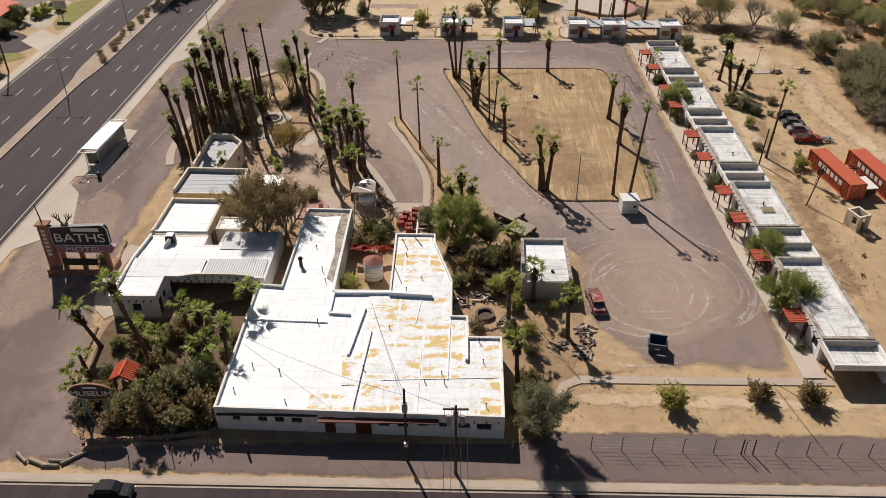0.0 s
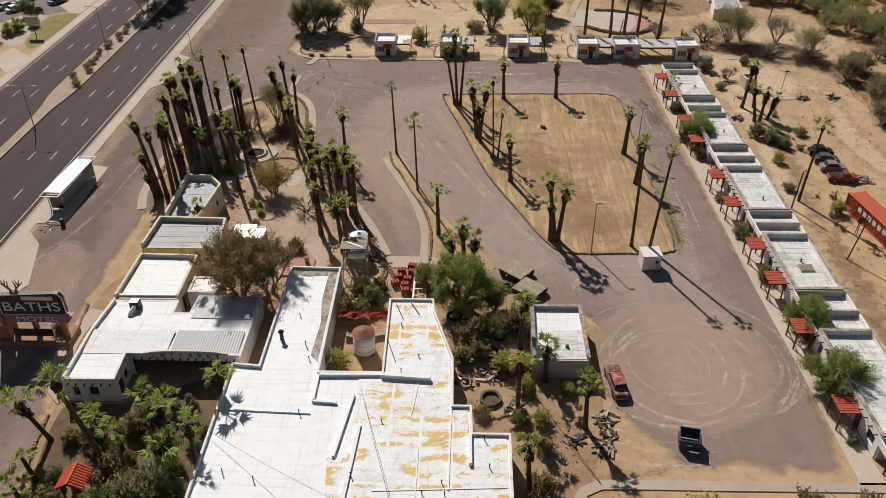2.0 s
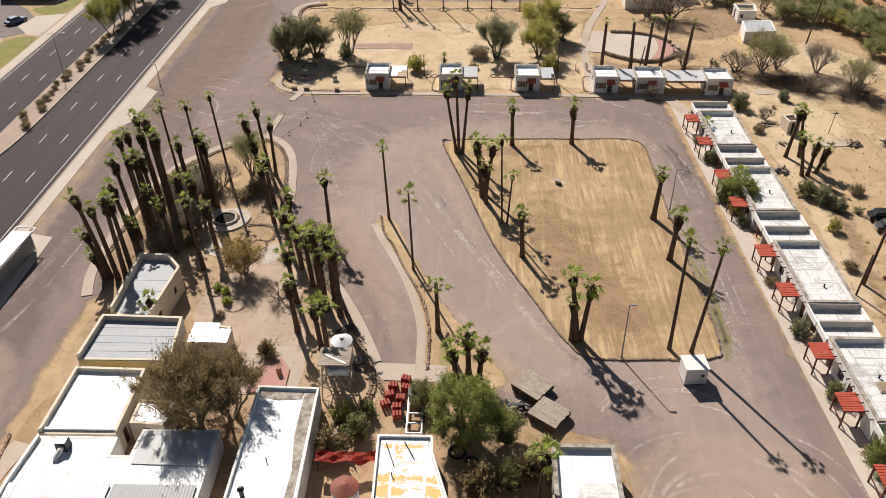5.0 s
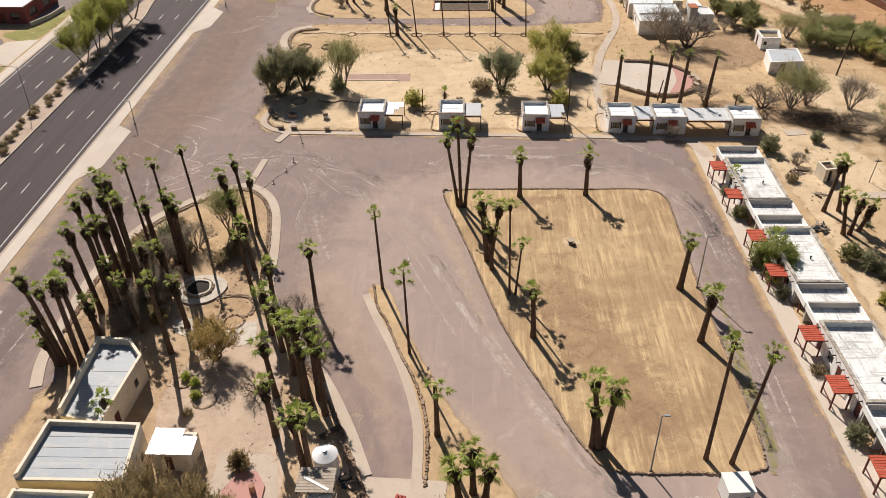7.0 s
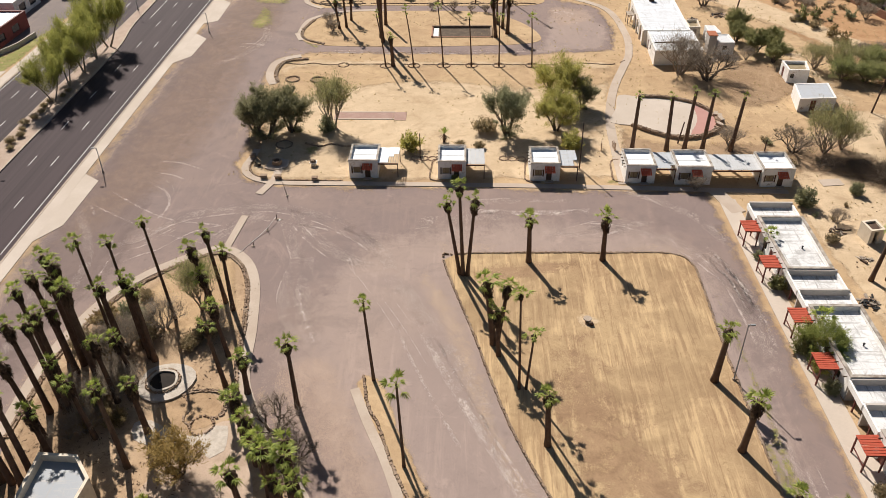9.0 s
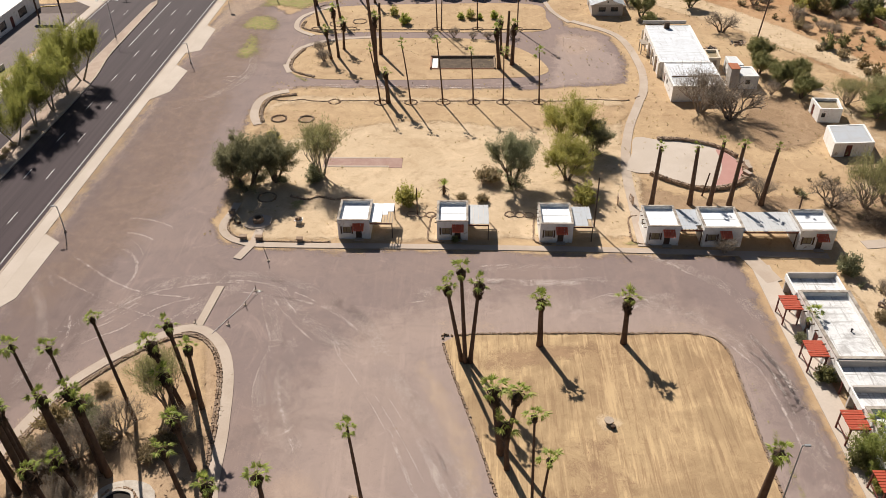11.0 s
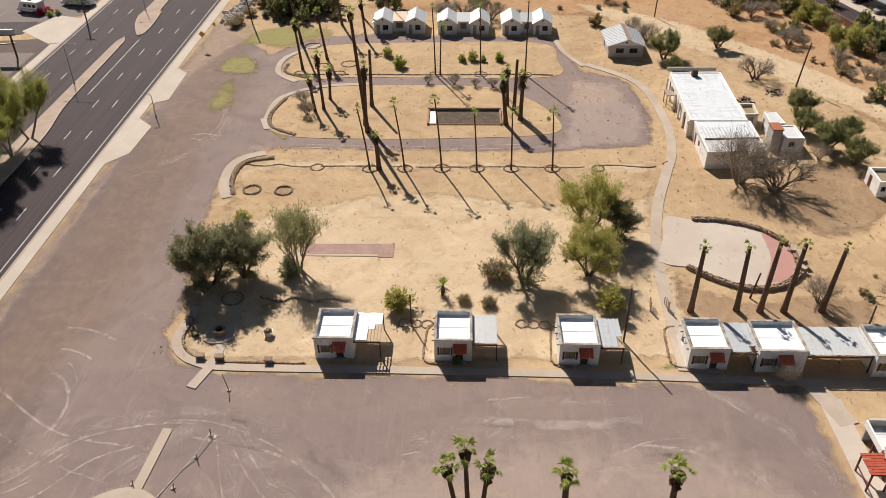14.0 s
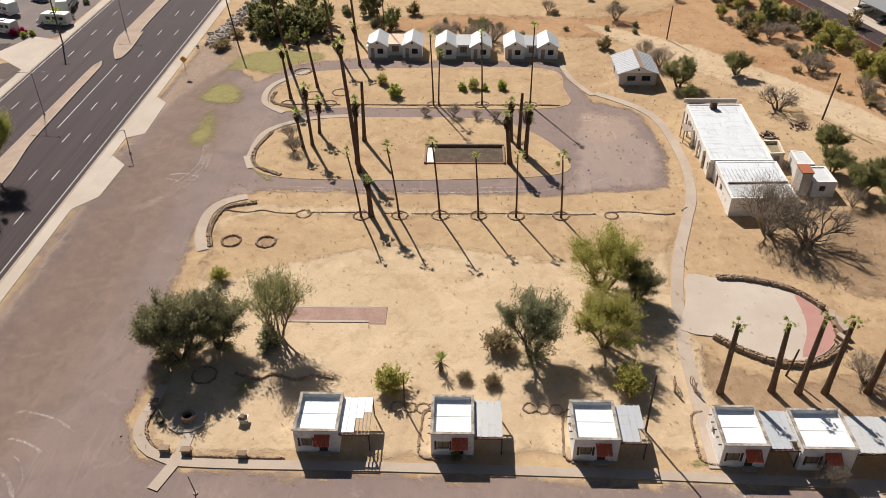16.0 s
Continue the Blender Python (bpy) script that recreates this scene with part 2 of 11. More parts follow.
def wash_mat(name, base, other, full):
    """Blown sand lying thin over asphalt, denser in drifts."""
    n = Nodes(name, 0.95, 0.1)
    n.colour(n.mix(n.step(n.noise(0.5, 6, 0.75, warp=0.6), 0.4, 0.65), base, other)).bump(n.noise(5.0, 4, 0.8), 0.3, 0.03)
    e = n.math("ADD", n.attribute("edge"), n.math("MULTIPLY", n.math("SUBTRACT", n.noise(0.3, 6, 0.75, warp=0.6), 0.5), 2.0))
    e = n.math("ADD", e, n.math("MULTIPLY", n.math("SUBTRACT", n.noise(2.5, 5, 0.8), 0.5), 0.9))
    n.cover(n.grains(n.math("MULTIPLY", n.step(e, 0.1, 1.1), full)))
    return n.m


M_wash = wash_mat("drifted_sand", (0.42, 0.31, 0.225), (0.49, 0.37, 0.27), 0.6)
M_wash_brown = wash_mat("brown_dust", (0.235, 0.165, 0.130), (0.30, 0.215, 0.165), 0.55)
M_wash_thin = wash_mat("thin_drifted_sand", (0.40, 0.295, 0.235), (0.46, 0.345, 0.27), 0.55)


def roof_mat(name, ochre=0.0, grime=0.35, tone=(0.79, 0.815, 0.845)):
    """White elastomeric roof coating, weathered; ochre: how much of the foam beneath shows."""
    n = Nodes(name, 0.6, 0.3)
    co = n.map(spread=23.0)
    c = n.mix(n.math("MULTIPLY", n.step(n.noise(0.5, 6, 0.75, co, 0.8), 0.45, 0.75), grime), tone, (0.42, 0.41, 0.40))
    c = n.mix(n.math("MULTIPLY", n.step(n.noise(3.0, 5, 0.8, co), 0.55, 0.8), grime * 0.8), c, (0.33, 0.31, 0.29))
    seam = n.noise(1.2, 5, 0.75, n.map((0.12, 1.6, 1), 0.02), 0.2)
    c = n.mix(n.math("MULTIPLY", n.step(seam, 0.53, 0.64), min(0.9, grime * 0.75 + 0.08)), c, (0.40, 0.39, 0.38))
    seam = n.noise(1.5, 5, 0.75, n.map((1.6, 0.1, 1), 0.03), 0.2)
    c = n.mix(n.math("MULTIPLY", n.step(seam, 0.55, 0.65), min(0.9, grime * 0.85 + 0.05)), c, (0.34, 0.33, 0.32))
    if ochre:
        rows = n.wave(0.20, 2.5, n.map((0.25, 1, 1)), axis="Y")
        p = n.math("ADD", n.math("MULTIPLY", rows, 0.085), n.noise(0.5, 8, 0.72, n.map((0.55, 1.2, 1)), 0.5))
        p = n.math("ADD", p, n.math("MULTIPLY", n.noise(3.0, 6, 0.8), 0.2))
        p = n.math("ADD", p, n.math("MULTIPLY", n.math("SUBTRACT", n.noise(0.13, 3, 0.5, n.map((1, 1, 1), 0.4)), 0.5), 0.5))
        seams = n.math("MULTIPLY", n.step(n.wave(0.105, 0.3, n.map((1, 0.05, 1))), 0.975, 0.99), 0.3)
        p = n.math("SUBTRACT", p, seams)
        c = n.mix(n.step(p, 0.738, 0.75), c, n.mix(n.step(n.noise(2.0, 5), 0.35, 0.7), (0.62, 0.365, 0.015), (0.66, 0.43, 0.05)))
        c = n.mix(n.math("MULTIPLY", n.step(p, 0.66, 0.725), 0.3), c, (0.62, 0.56, 0.45))
        c = n.mix(n.math("MULTIPLY", n.step(n.noise(0.8, 6, 0.8, n.map((1, 0.3, 1))), 0.52, 0.66), 0.4), c, (0.50, 0.47, 0.43))
        c = n.mix(n.math("MULTIPLY", n.step(n.noise(1.6, 7, 0.8, n.map((0.5, 1.3, 1), 0.9)), 0.56, 0.62), 0.4), c, (0.50, 0.46, 0.41))
    return n.colour(c).bump(n.noise(2.5, 5, 0.7, co), 0.25, 0.04).m


M_roof_white = roof_mat("white_roof_coating", 0, 0.22)
M_roof_pale = roof_mat("pale_ribbed_roofing", 0, 0.35, (0.76, 0.78, 0.80))
M_roof_blue = roof_mat("bluish_streaked_roofing", 0, 0.8, (0.43, 0.46, 0.50))
M_coping = rough_mat("dirty_parapet_top", (0.52, 0.47, 0.41), (0.17, 0.13, 0.10), 1.1, 7.0, 0.9, 0.5, 0.04, amount=0.95)
M_roof_ochre = roof_mat("peeling_roof_coating", 1.0, 0.25)
M_roof_worn = roof_mat("worn_white_roof", 0, 1.35, (0.70, 0.70, 0.70))
M_roof_slate = roof_mat("stained_slate_roofing", 0, 0.9, (0.31, 0.335, 0.37))
M_roof_grey = roof_mat("grey_roof", 0, 0.5, (0.5, 0.51, 0.52))
M_roof_metal = roof_mat("pale_metal_roof", 0, 0.55, (0.67, 0.70, 0.74))


def plaster_mat(name, base, stain, brick=0.0):
    n = Nodes(name, 0.85, 0.2)
    co = n.map(spread=19.0)
    c = n.mix(n.math("MULTIPLY", n.step(n.noise(0.9, 6, 0.7, co, 0.4), 0.42, 0.75), 0.55), base, stain)
    c = n.mix(n.math("MULTIPLY", n.step(n.noise(7.0, 4, 0.75, co), 0.58, 0.8), 0.35), c, shade(stain, 0.6))
    if brick:
        c = n.mix(n.math("MULTIPLY", n.step(n.noise(1.3, 6, 0.8, co, 0.7), 0.585, 0.65), brick), c, (0.30, 0.17, 0.10))
    return n.colour(c).bump(n.noise(4.0, 5, 0.7, co), 0.3, 0.03).m


M_white_wall = plaster_mat("white_plaster", (0.80, 0.785, 0.76), (0.55, 0.505, 0.45), 0.6)
M_cream_wall = plaster_mat("cream_plaster", (0.70, 0.62, 0.50), (0.50, 0.41, 0.31), 0.3)
M_yellow_wall = plaster_mat("yellow_plaster", (0.80, 0.63, 0.31), (0.62, 0.46, 0.22))
M_grey_wall = plaster_mat("grey_plaster", (0.46, 0.44, 0.42), (0.33, 0.31, 0.29))
M_block = plaster_mat("concrete_block", (0.50, 0.46, 0.42), (0.38, 0.34, 0.30))


def tile_red(name, a=(0.70, 0.155, 0.075), b=(0.54, 0.10, 0.05)):
    n = Nodes(name, 0.75, 0.3)
    co = n.map(spread=13.0)
    c = n.mix(n.noise(3.0, 5, 0.7, co), b, a)
    return n.colour(n.mix(n.step(n.noise(8.0, 4), 0.55, 0.8), c, (0.48, 0.20, 0.12))).bump(n.noise(10.0, 3), 0.2, 0.02).m


M_red_tile = tile_red("red_clay_tile")
M_red_wood = tile_red("red_painted_wood", (0.48, 0.095, 0.05), (0.33, 0.055, 0.03))
M_dark_red = plain("dark_red_wood", (0.13, 0.035, 0.025), 0.7)
M_wood = rough_mat("weathered_wood", (0.44, 0.375, 0.305), (0.28, 0.225, 0.18), 1.2, 14.0, 0.85, 0.4)
M_dark_wood = rough_mat("dark_timber", (0.085, 0.055, 0.04), (0.15, 0.10, 0.07), 1.0, 12.0)
M_glass = plain("dark_window_glass", (0.03, 0.035, 0.04), 0.08, 0, 0.6)
M_board = rough_mat("window_boarding", (0.33, 0.27, 0.17), (0.24, 0.18, 0.11), 1.0, 9.0)
M_black = plain("black_metal", (0.03, 0.03, 0.03), 0.5)
M_steel = plain("grey_steel", (0.42, 0.43, 0.44), 0.45, 0.6)
M_white_paint = plain("white_paint", (0.78, 0.77, 0.74), 0.5)


def sheet_mat(name, base, rust=0.2):
    n = Nodes(name, 0.5, 0.4)
    n.b.inputs["Metallic"].default_value = 0.25
    co = n.map(spread=29.0)
    c = n.mix(n.math("MULTIPLY", n.step(n.noise(0.7, 6, 0.75, co, 0.5), 0.5, 0.75), 0.5), base, shade(base, 0.6))
    c = n.mix(n.math("MULTIPLY", n.step(n.noise(1.6, 6, 0.8, co, 0.6), 0.56, 0.68), rust), c, (0.32, 0.15, 0.07))
    return n.colour(c).bump(n.noise(6.0, 3), 0.1, 0.01).m


M_sheet = sheet_mat("sheet_metal", (0.36, 0.37, 0.38), 0.25)
M_sheet_white = sheet_mat("white_sheet_metal", (0.70, 0.71, 0.72), 0.25)
M_sheet_rust = sheet_mat("rusted_sheet", (0.42, 0.30, 0.22), 0.9)
M_container = sheet_mat("red_container", (0.60, 0.135, 0.07), 0.2)


def leaf_mat(name, a, b, c):
    n = Nodes(name, 0.6, 0.25)
    r = n.island()
    k = n.mix(r, a, b)
    n.colour(n.mix(n.step(n.noise(0.9, 4, 0.6, n.map(spread=50.0)), 0.4, 0.7), k, c))
    tr = n.t.nodes.new("ShaderNodeBsdfTranslucent")
    n.put(tr.inputs[0], n.mix(r, a, b))
    ms = n.t.nodes.new("ShaderNodeMixShader")
    ms.inputs[0].default_value = 0.5
    n.t.links.new(n.b.outputs[0], ms.inputs[1])
    n.t.links.new(tr.outputs[0], ms.inputs[2])
    n.t.links.new(ms.outputs[0], n.t.nodes["Material Output"].inputs[0])
    return n.m


M_palm_leaf = leaf_mat("palm_leaf", (0.185, 0.250, 0.052), (0.490, 0.530, 0.140), (0.330, 0.390, 0.100))
M_palm_dry = leaf_mat("dry_palm_skirt", (0.064, 0.042, 0.031), (0.143, 0.094, 0.057), (0.094, 0.057, 0.040))
M_bark_palm = rough_mat("palm_bark", (0.115, 0.070, 0.048), (0.165, 0.11, 0.078), 1.5, 14.0, 0.95, 0.8, 0.06)
M_bark = rough_mat("tree_bark", (0.13, 0.095, 0.07), (0.20, 0.155, 0.12), 1.5, 14.0, 0.95, 0.8, 0.05)
M_bark_grey = rough_mat("bare_twigs", (0.26, 0.21, 0.165), (0.34, 0.28, 0.23), 1.5, 14.0, 0.95, 0.5, 0.05)
M_bark_pale = rough_mat("pale_twigs", (0.30, 0.245, 0.185), (0.38, 0.32, 0.25), 1.5, 14.0, 0.95, 0.5, 0.05)
M_olive = leaf_mat("olive_leaf", (0.190, 0.185, 0.100), (0.350, 0.330, 0.195), (0.265, 0.250, 0.140))
M_mesquite = leaf_mat("mesquite_leaf", (0.190, 0.195, 0.080), (0.330, 0.320, 0.140), (0.255, 0.250, 0.105))
M_paloverde = leaf_mat("palo_verde_leaf", (0.340, 0.330, 0.085), (0.520, 0.480, 0.165), (0.420, 0.385, 0.120))
M_tamarisk = leaf_mat("tamarisk_leaf", (0.215, 0.160, 0.078), (0.385, 0.295, 0.150), (0.295, 0.225, 0.110))
M_greygreen = leaf_mat("grey_green_leaf", (0.210, 0.215, 0.120), (0.355, 0.350, 0.210), (0.280, 0.280, 0.160))
M_broad = leaf_mat("bright_green_leaf", (0.300, 0.340, 0.080), (0.520, 0.550, 0.150), (0.410, 0.440, 0.110))
M_scrub = leaf_mat("scrub_leaf", (0.250, 0.195, 0.115), (0.400, 0.320, 0.185), (0.310, 0.250, 0.140))
M_twig = leaf_mat("grey_twigs", (0.240, 0.200, 0.155), (0.420, 0.355, 0.285), (0.320, 0.265, 0.210))
M_fresh = leaf_mat("fresh_mesquite_leaf", (0.225, 0.265, 0.075), (0.385, 0.410, 0.130), (0.300, 0.335, 0.100))
M_dead = leaf_mat("dead_dark_twigs", (0.105, 0.078, 0.058), (0.205, 0.160, 0.122), (0.150, 0.115, 0.088))
M_belt = leaf_mat("muted_green_leaf", (0.245, 0.265, 0.110), (0.410, 0.410, 0.180), (0.325, 0.340, 0.145))
M_brush_leaf = leaf_mat("desert_brush_leaf", (0.215, 0.200, 0.110), (0.380, 0.345, 0.200), (0.295, 0.270, 0.150))
M_feather = leaf_mat("feathery_leaf", (0.265, 0.255, 0.115), (0.430, 0.405, 0.195), (0.345, 0.325, 0.150))

# ---- building helpers ----
from mathutils import geometry


def link(name, bm, mat, parent=None, smooth=False):
    me = bpy.data.meshes.new(name)
    bm.to_mesh(me)
    bm.free()
    for m in (mat if isinstance(mat, (list, tuple)) else (mat,)):
        me.materials.append(m)
    if smooth:
        me.polygons.foreach_set("use_smooth", [True] * len(me.polygons))
    ob = new(name, me)
    if parent:
        ob.parent = parent
    return ob


def part(name, bm, mat, parent, label="", smooth=False):
    ob = link(name, bm, mat, parent, smooth)
    return tagged(ob, label) if label else ob


def thing(name, m, label, category, group=""):
    ob = new(name)
    ob.empty_display_size = 0.3
    ob.matrix_basis = m
    return tagged(ob, label, category, group)


def setting(name, bm, mat, label, category, smooth=False):
    return tagged(link(name, bm, mat, None, smooth), label, category, kind="structure")


def hexa(bm, lo, hi):
    """A solid from four points below and four above, each anticlockwise seen from above."""
    a, b = [bm.verts.new(p) for p in lo], [bm.verts.new(p) for p in hi]
    bm.faces.new(a[::-1])
    bm.faces.new(b)
    for i in range(len(a)):
        j = (i + 1) % len(a)
        bm.faces.new((a[i], a[j], b[j], b[i]))


def box(bm, x0, y0, z0, x1, y1, z1, m=None, taper=0.0):
    t = taper
    lo = [(x0, y0, z0), (x1, y0, z0), (x1, y1, z0), (x0, y1, z0)]
    hi = [(x0 + t, y0 + t, z1), (x1 - t, y0 + t, z1), (x1 - t, y1 - t, z1), (x0 + t, y1 - t, z1)]
    if m:
        lo, hi = [m @ Vector(p) for p in lo], [m @ Vector(p) for p in hi]
    hexa(bm, lo, hi)
    return bm


def tube(bm, a, b, r0, r1=None, n=8, cap=True):
    a, b = Vector(a), Vector(b)
    r1 = r0 if r1 is None else r1
    d = (b - a).normalized()
    u = d.orthogonal().normalized()
    v = d.cross(u)
    ring = lambda c, r: [bm.verts.new(c + r * (math.cos(k * math.tau / n) * u + math.sin(k * math.tau / n) * v)) for k in range(n)]
    p, q = ring(a, r0), ring(b, r1)
    for i in range(n):
        j = (i + 1) % n
        bm.faces.new((p[i], p[j], q[j], q[i]))
    if cap:
        bm.faces.new(p[::-1])
        bm.faces.new(q)
    return bm


def pipe(bm, pts, radii, n=6):
    """A tapered tube through several points, in one piece."""
    pts = [Vector(p) for p in pts]
    rings = []
    for i, p in enumerate(pts):
        d = (pts[min(i + 1, len(pts) - 1)] - pts[max(i - 1, 0)]).normalized()
        u = Vector((1, 0, 0)) if abs(d.x) < 0.9 else Vector((0, 1, 0))
        u = (u - d * u.dot(d)).normalized()
        v = d.cross(u)
        rings.append([bm.verts.new(p + radii[i] * (math.cos(k * math.tau / n) * u + math.sin(k * math.tau / n) * v)) for k in range(n)])
    for p, q in zip(rings, rings[1:]):
        for i in range(n):
            j = (i + 1) % n
            bm.faces.new((p[i], p[j], q[j], q[i]))
    bm.faces.new(rings[0][::-1])
    bm.faces.new(rings[-1])
    return bm


def spline(pts, step=1.0, closed=False):
    """Points along a smooth curve through pts."""
    P = [Vector((*p, 0)) if len(p) == 2 else Vector(p) for p in pts]
    n, out = len(P), []
    for i in range(n if closed else n - 1):
        g = lambda k: P[k % n] if closed else P[max(0, min(n - 1, k))]
        p0, p1, p2, p3 = g(i - 1), g(i), g(i + 1), g(i + 2)
        steps = max(1, int((p2 - p1).length / step))
        for s in range(steps):
            t = s / steps
            out.append(0.5 * (2 * p1 + (p2 - p0) * t + (2 * p0 - 5 * p1 + 4 * p2 - p3) * t * t + (3 * p1 - p0 - 3 * p2 + p3) * t ** 3))
    if not closed:
        out.append(P[-1])
    return out


def straight(pts, step=1.0, closed=True):
    P = [Vector((*p, 0)) for p in pts]
    out = []
    for a, b in zip(P, P[1:] + P[:1] if closed else P[1:]):
        k = max(1, int((b - a).length / step))
        out += [a.lerp(b, i / k) for i in range(k)]
    return out if closed else out + [P[-1]]


def normals(pts, closed=True):
    n, out = len(pts), []
    for i in range(n):
        a, b = (pts[i - 1], pts[(i + 1) % n]) if closed else (pts[max(0, i - 1)], pts[min(n - 1, i + 1)])
        d = (b - a).normalized()
        out.append(Vector((-d.y, d.x, 0)))
    return out


def area2(pts):
    return sum(a.x * b.y - b.x * a.y for a, b in zip(pts, pts[1:] + pts[:1]))


def patch(name, outline, z, mat, label, category, soft=0.0, curved=True, step=1.2, jitter=0.0, skirt=0.0):
    """A piece of ground: a filled outline at height z; soft: width of its ragged border; skirt: how deep its sides go."""
    pts = spline(outline, step, True) if curved else straight(outline, step)
    if area2(pts) < 0:
        pts = pts[::-1]
    ring = np.array([(p.x, p.y) for p in pts])
    a, b = ring, np.roll(ring, -1, 0)

    def depth(q):
        d = b - a
        t = np.clip(((q[None] - a) * d).sum(1) / ((d * d).sum(1) + 1e-9), 0, 1)
        return np.sqrt((((a + d * t[:, None]) - q) ** 2).sum(1).min())

    def within(q):
        c = ((a[:, 1] > q[1]) != (b[:, 1] > q[1])) & (q[0] < (b[:, 0] - a[:, 0]) * (q[1] - a[:, 1]) / (b[:, 1] - a[:, 1] + 1e-12) + a[:, 0])
        return c.sum() % 2 == 1

    co = [Vector((p.x, p.y)) for p in pts]
    edges = [(i, (i + 1) % len(pts)) for i in range(len(pts))]
    if soft:
        lo, hi = ring.min(0), ring.max(0)
        cell = max(0.5, soft * 0.6)
        while (hi[0] - lo[0]) * (hi[1] - lo[1]) / cell ** 2 > 5000:
            cell *= 1.25
        for i in range(int((hi[0] - lo[0]) / cell) + 1):
            for j in range(int((hi[1] - lo[1]) / cell) + 1):
                q = lo + cell * np.array((i + 0.37 + 0.2 * math.sin(j * 7.1), j + 0.41 + 0.2 * math.sin(i * 5.3)))
                if within(q) and depth(q) > cell * 0.3:
                    co.append(Vector(q))
    verts, _, faces, *_ = geometry.delaunay_2d_cdt(co, edges, [], 1, 1e-4)
    bm = bmesh.new()
    lay = bm.verts.layers.float.new("edge")
    vs = []
    for v in verts:
        w = bm.verts.new((v.x, v.y, z))
        w[lay] = min(1.0, depth(np.array((v.x, v.y))) / soft) if soft else 1.0
        vs.append(w)
    for f in faces:
        bm.faces.new([vs[i] for i in f])
    for f in bm.faces:
        f.normal_update()
        if f.normal.z < 0:
            f.normal_flip()
    if skirt:
        top, low = [bm.verts.new((p.x, p.y, z)) for p in pts], [bm.verts.new((p.x, p.y, z - skirt)) for p in pts]
        for i in range(len(pts)):
            j = (i + 1) % len(pts)
            bm.faces.new((low[i], low[j], top[j], top[i]))
    return setting(name, bm, mat, label, category)


def ribbon_mesh(bm, pts, width, z, depth=0.12, closed=False, fade=False):
    """A band along points, with sides; fade gives it an edge attribute that falls off at its rims."""
    nn = normals(pts, closed)
    lay = bm.verts.layers.float.get("edge") or bm.verts.layers.float.new("edge")
    offs = (-0.5, -0.2, 0.2, 0.5) if fade else (-0.5, 0.5)
    rows = []
    for k, (p, n) in enumerate(zip(pts, nn)):
        row = []
        for o in offs:
            v = bm.verts.new((p.x + n.x * width * o, p.y + n.y * width * o, z + (p.z if len(p) == 3 else 0)))
            end = 1.0 if closed else min(1.0, min(k, len(pts) - 1 - k) / max(1, len(pts) * 0.15))
            v[lay] = (1.0 if abs(o) < 0.3 else 0.0) * end if fade else 1.0
            row.append(v)
        rows.append(row)
    n = len(rows)
    for i in range(n if closed else n - 1):
        a, b = rows[i], rows[(i + 1) % n]
        for k in range(len(offs) - 1):
            bm.faces.new((a[k], b[k], b[k + 1], a[k + 1]))
    for f in bm.faces:
        f.normal_update()
        if f.normal.z < 0:
            f.normal_flip()
    if depth and not fade:
        for side in (0, -1):
            low = [bm.verts.new(r[side].co - Vector((0, 0, depth))) for r in rows]
            for i in range(n if closed else n - 1):
                j = (i + 1) % n
                bm.faces.new((rows[i][side], rows[j][side], low[j], low[i]))
    return bm


def walkway(name, pts, width, z, mat, label, category="path", curved=True, closed=False, step=1.0):
    p = spline(pts, step, closed) if curved else straight(pts, step, closed)
    return setting(name, ribbon_mesh(bmesh.new(), p, width, z, 0.15, closed), mat, label, category)


STONE_SHAPES = []
rs = random.Random(5)
for k in range(6):
    STONE_SHAPES.append([(1 + rs.uniform(-0.25, 0.25), 1 + rs.uniform(-0.3, 0.3), rs.uniform(0.6, 1.1)) for i in range(8)])


def stone(bm, c, s, h, turn):
    """One rough stone on the ground at c."""
    shape = STONE_SHAPES[rs.randrange(6)]
    ca, sa = math.cos(turn), math.sin(turn)
    vs = []
    for i, (ux, uy) in enumerate(((-1, -1), (1, -1), (1, 1), (-1, 1)) * 2):
        q = shape[i]
        k = 0.5 if i < 4 else 0.36
        x, y = ux * s * k * q[0], uy * s * k * 0.8 * q[1]
        vs.append(bm.verts.new((c[0] + x * ca - y * sa, c[1] + x * sa + y * ca, c[2] + (-0.05 if i < 4 else h * q[2]))))
    bm.faces.new(vs[4:])
    for i in range(4):
        j = (i + 1) % 4
        bm.faces.new((vs[i], vs[j], vs[4 + j], vs[4 + i]))


def stone_wall(pts, size, height, label, closed=False, curved=True, gap=0.0, rows=1, z=0.0, name="stone_edging"):
    """A low dry wall or edging of rough stones along a line."""
    p = spline(pts, size * 0.8, closed) if curved else straight(pts, size * 0.8, closed)
    bm = bmesh.new()
    nn = normals(p, closed)
    for i, (c, n) in enumerate(zip(p, nn)):
        if gap and noise.noise(c * 0.35 + Vector((3, 7, 0))) > 0.55 - gap:
            continue
        for r in range(rows):
            for k in range(max(1, int(height / (size * 0.8)))):
                o = (r - (rows - 1) / 2) * size * 0.8
                h = min(height, size * 0.8) * rs.uniform(0.75, 1.1)
                stone(bm, (c.x + n.x * o + rs.uniform(-0.05, 0.05), c.y + n.y * o + rs.uniform(-0.05, 0.05), z + k * size * 0.7), size * rs.uniform(0.85, 1.25), h, math.atan2(-n.x, n.y) + rs.uniform(-0.3, 0.3))
    ob = tagged(link(name, bm, M_stone), label, "stone edging", kind="stuff")
    return ob


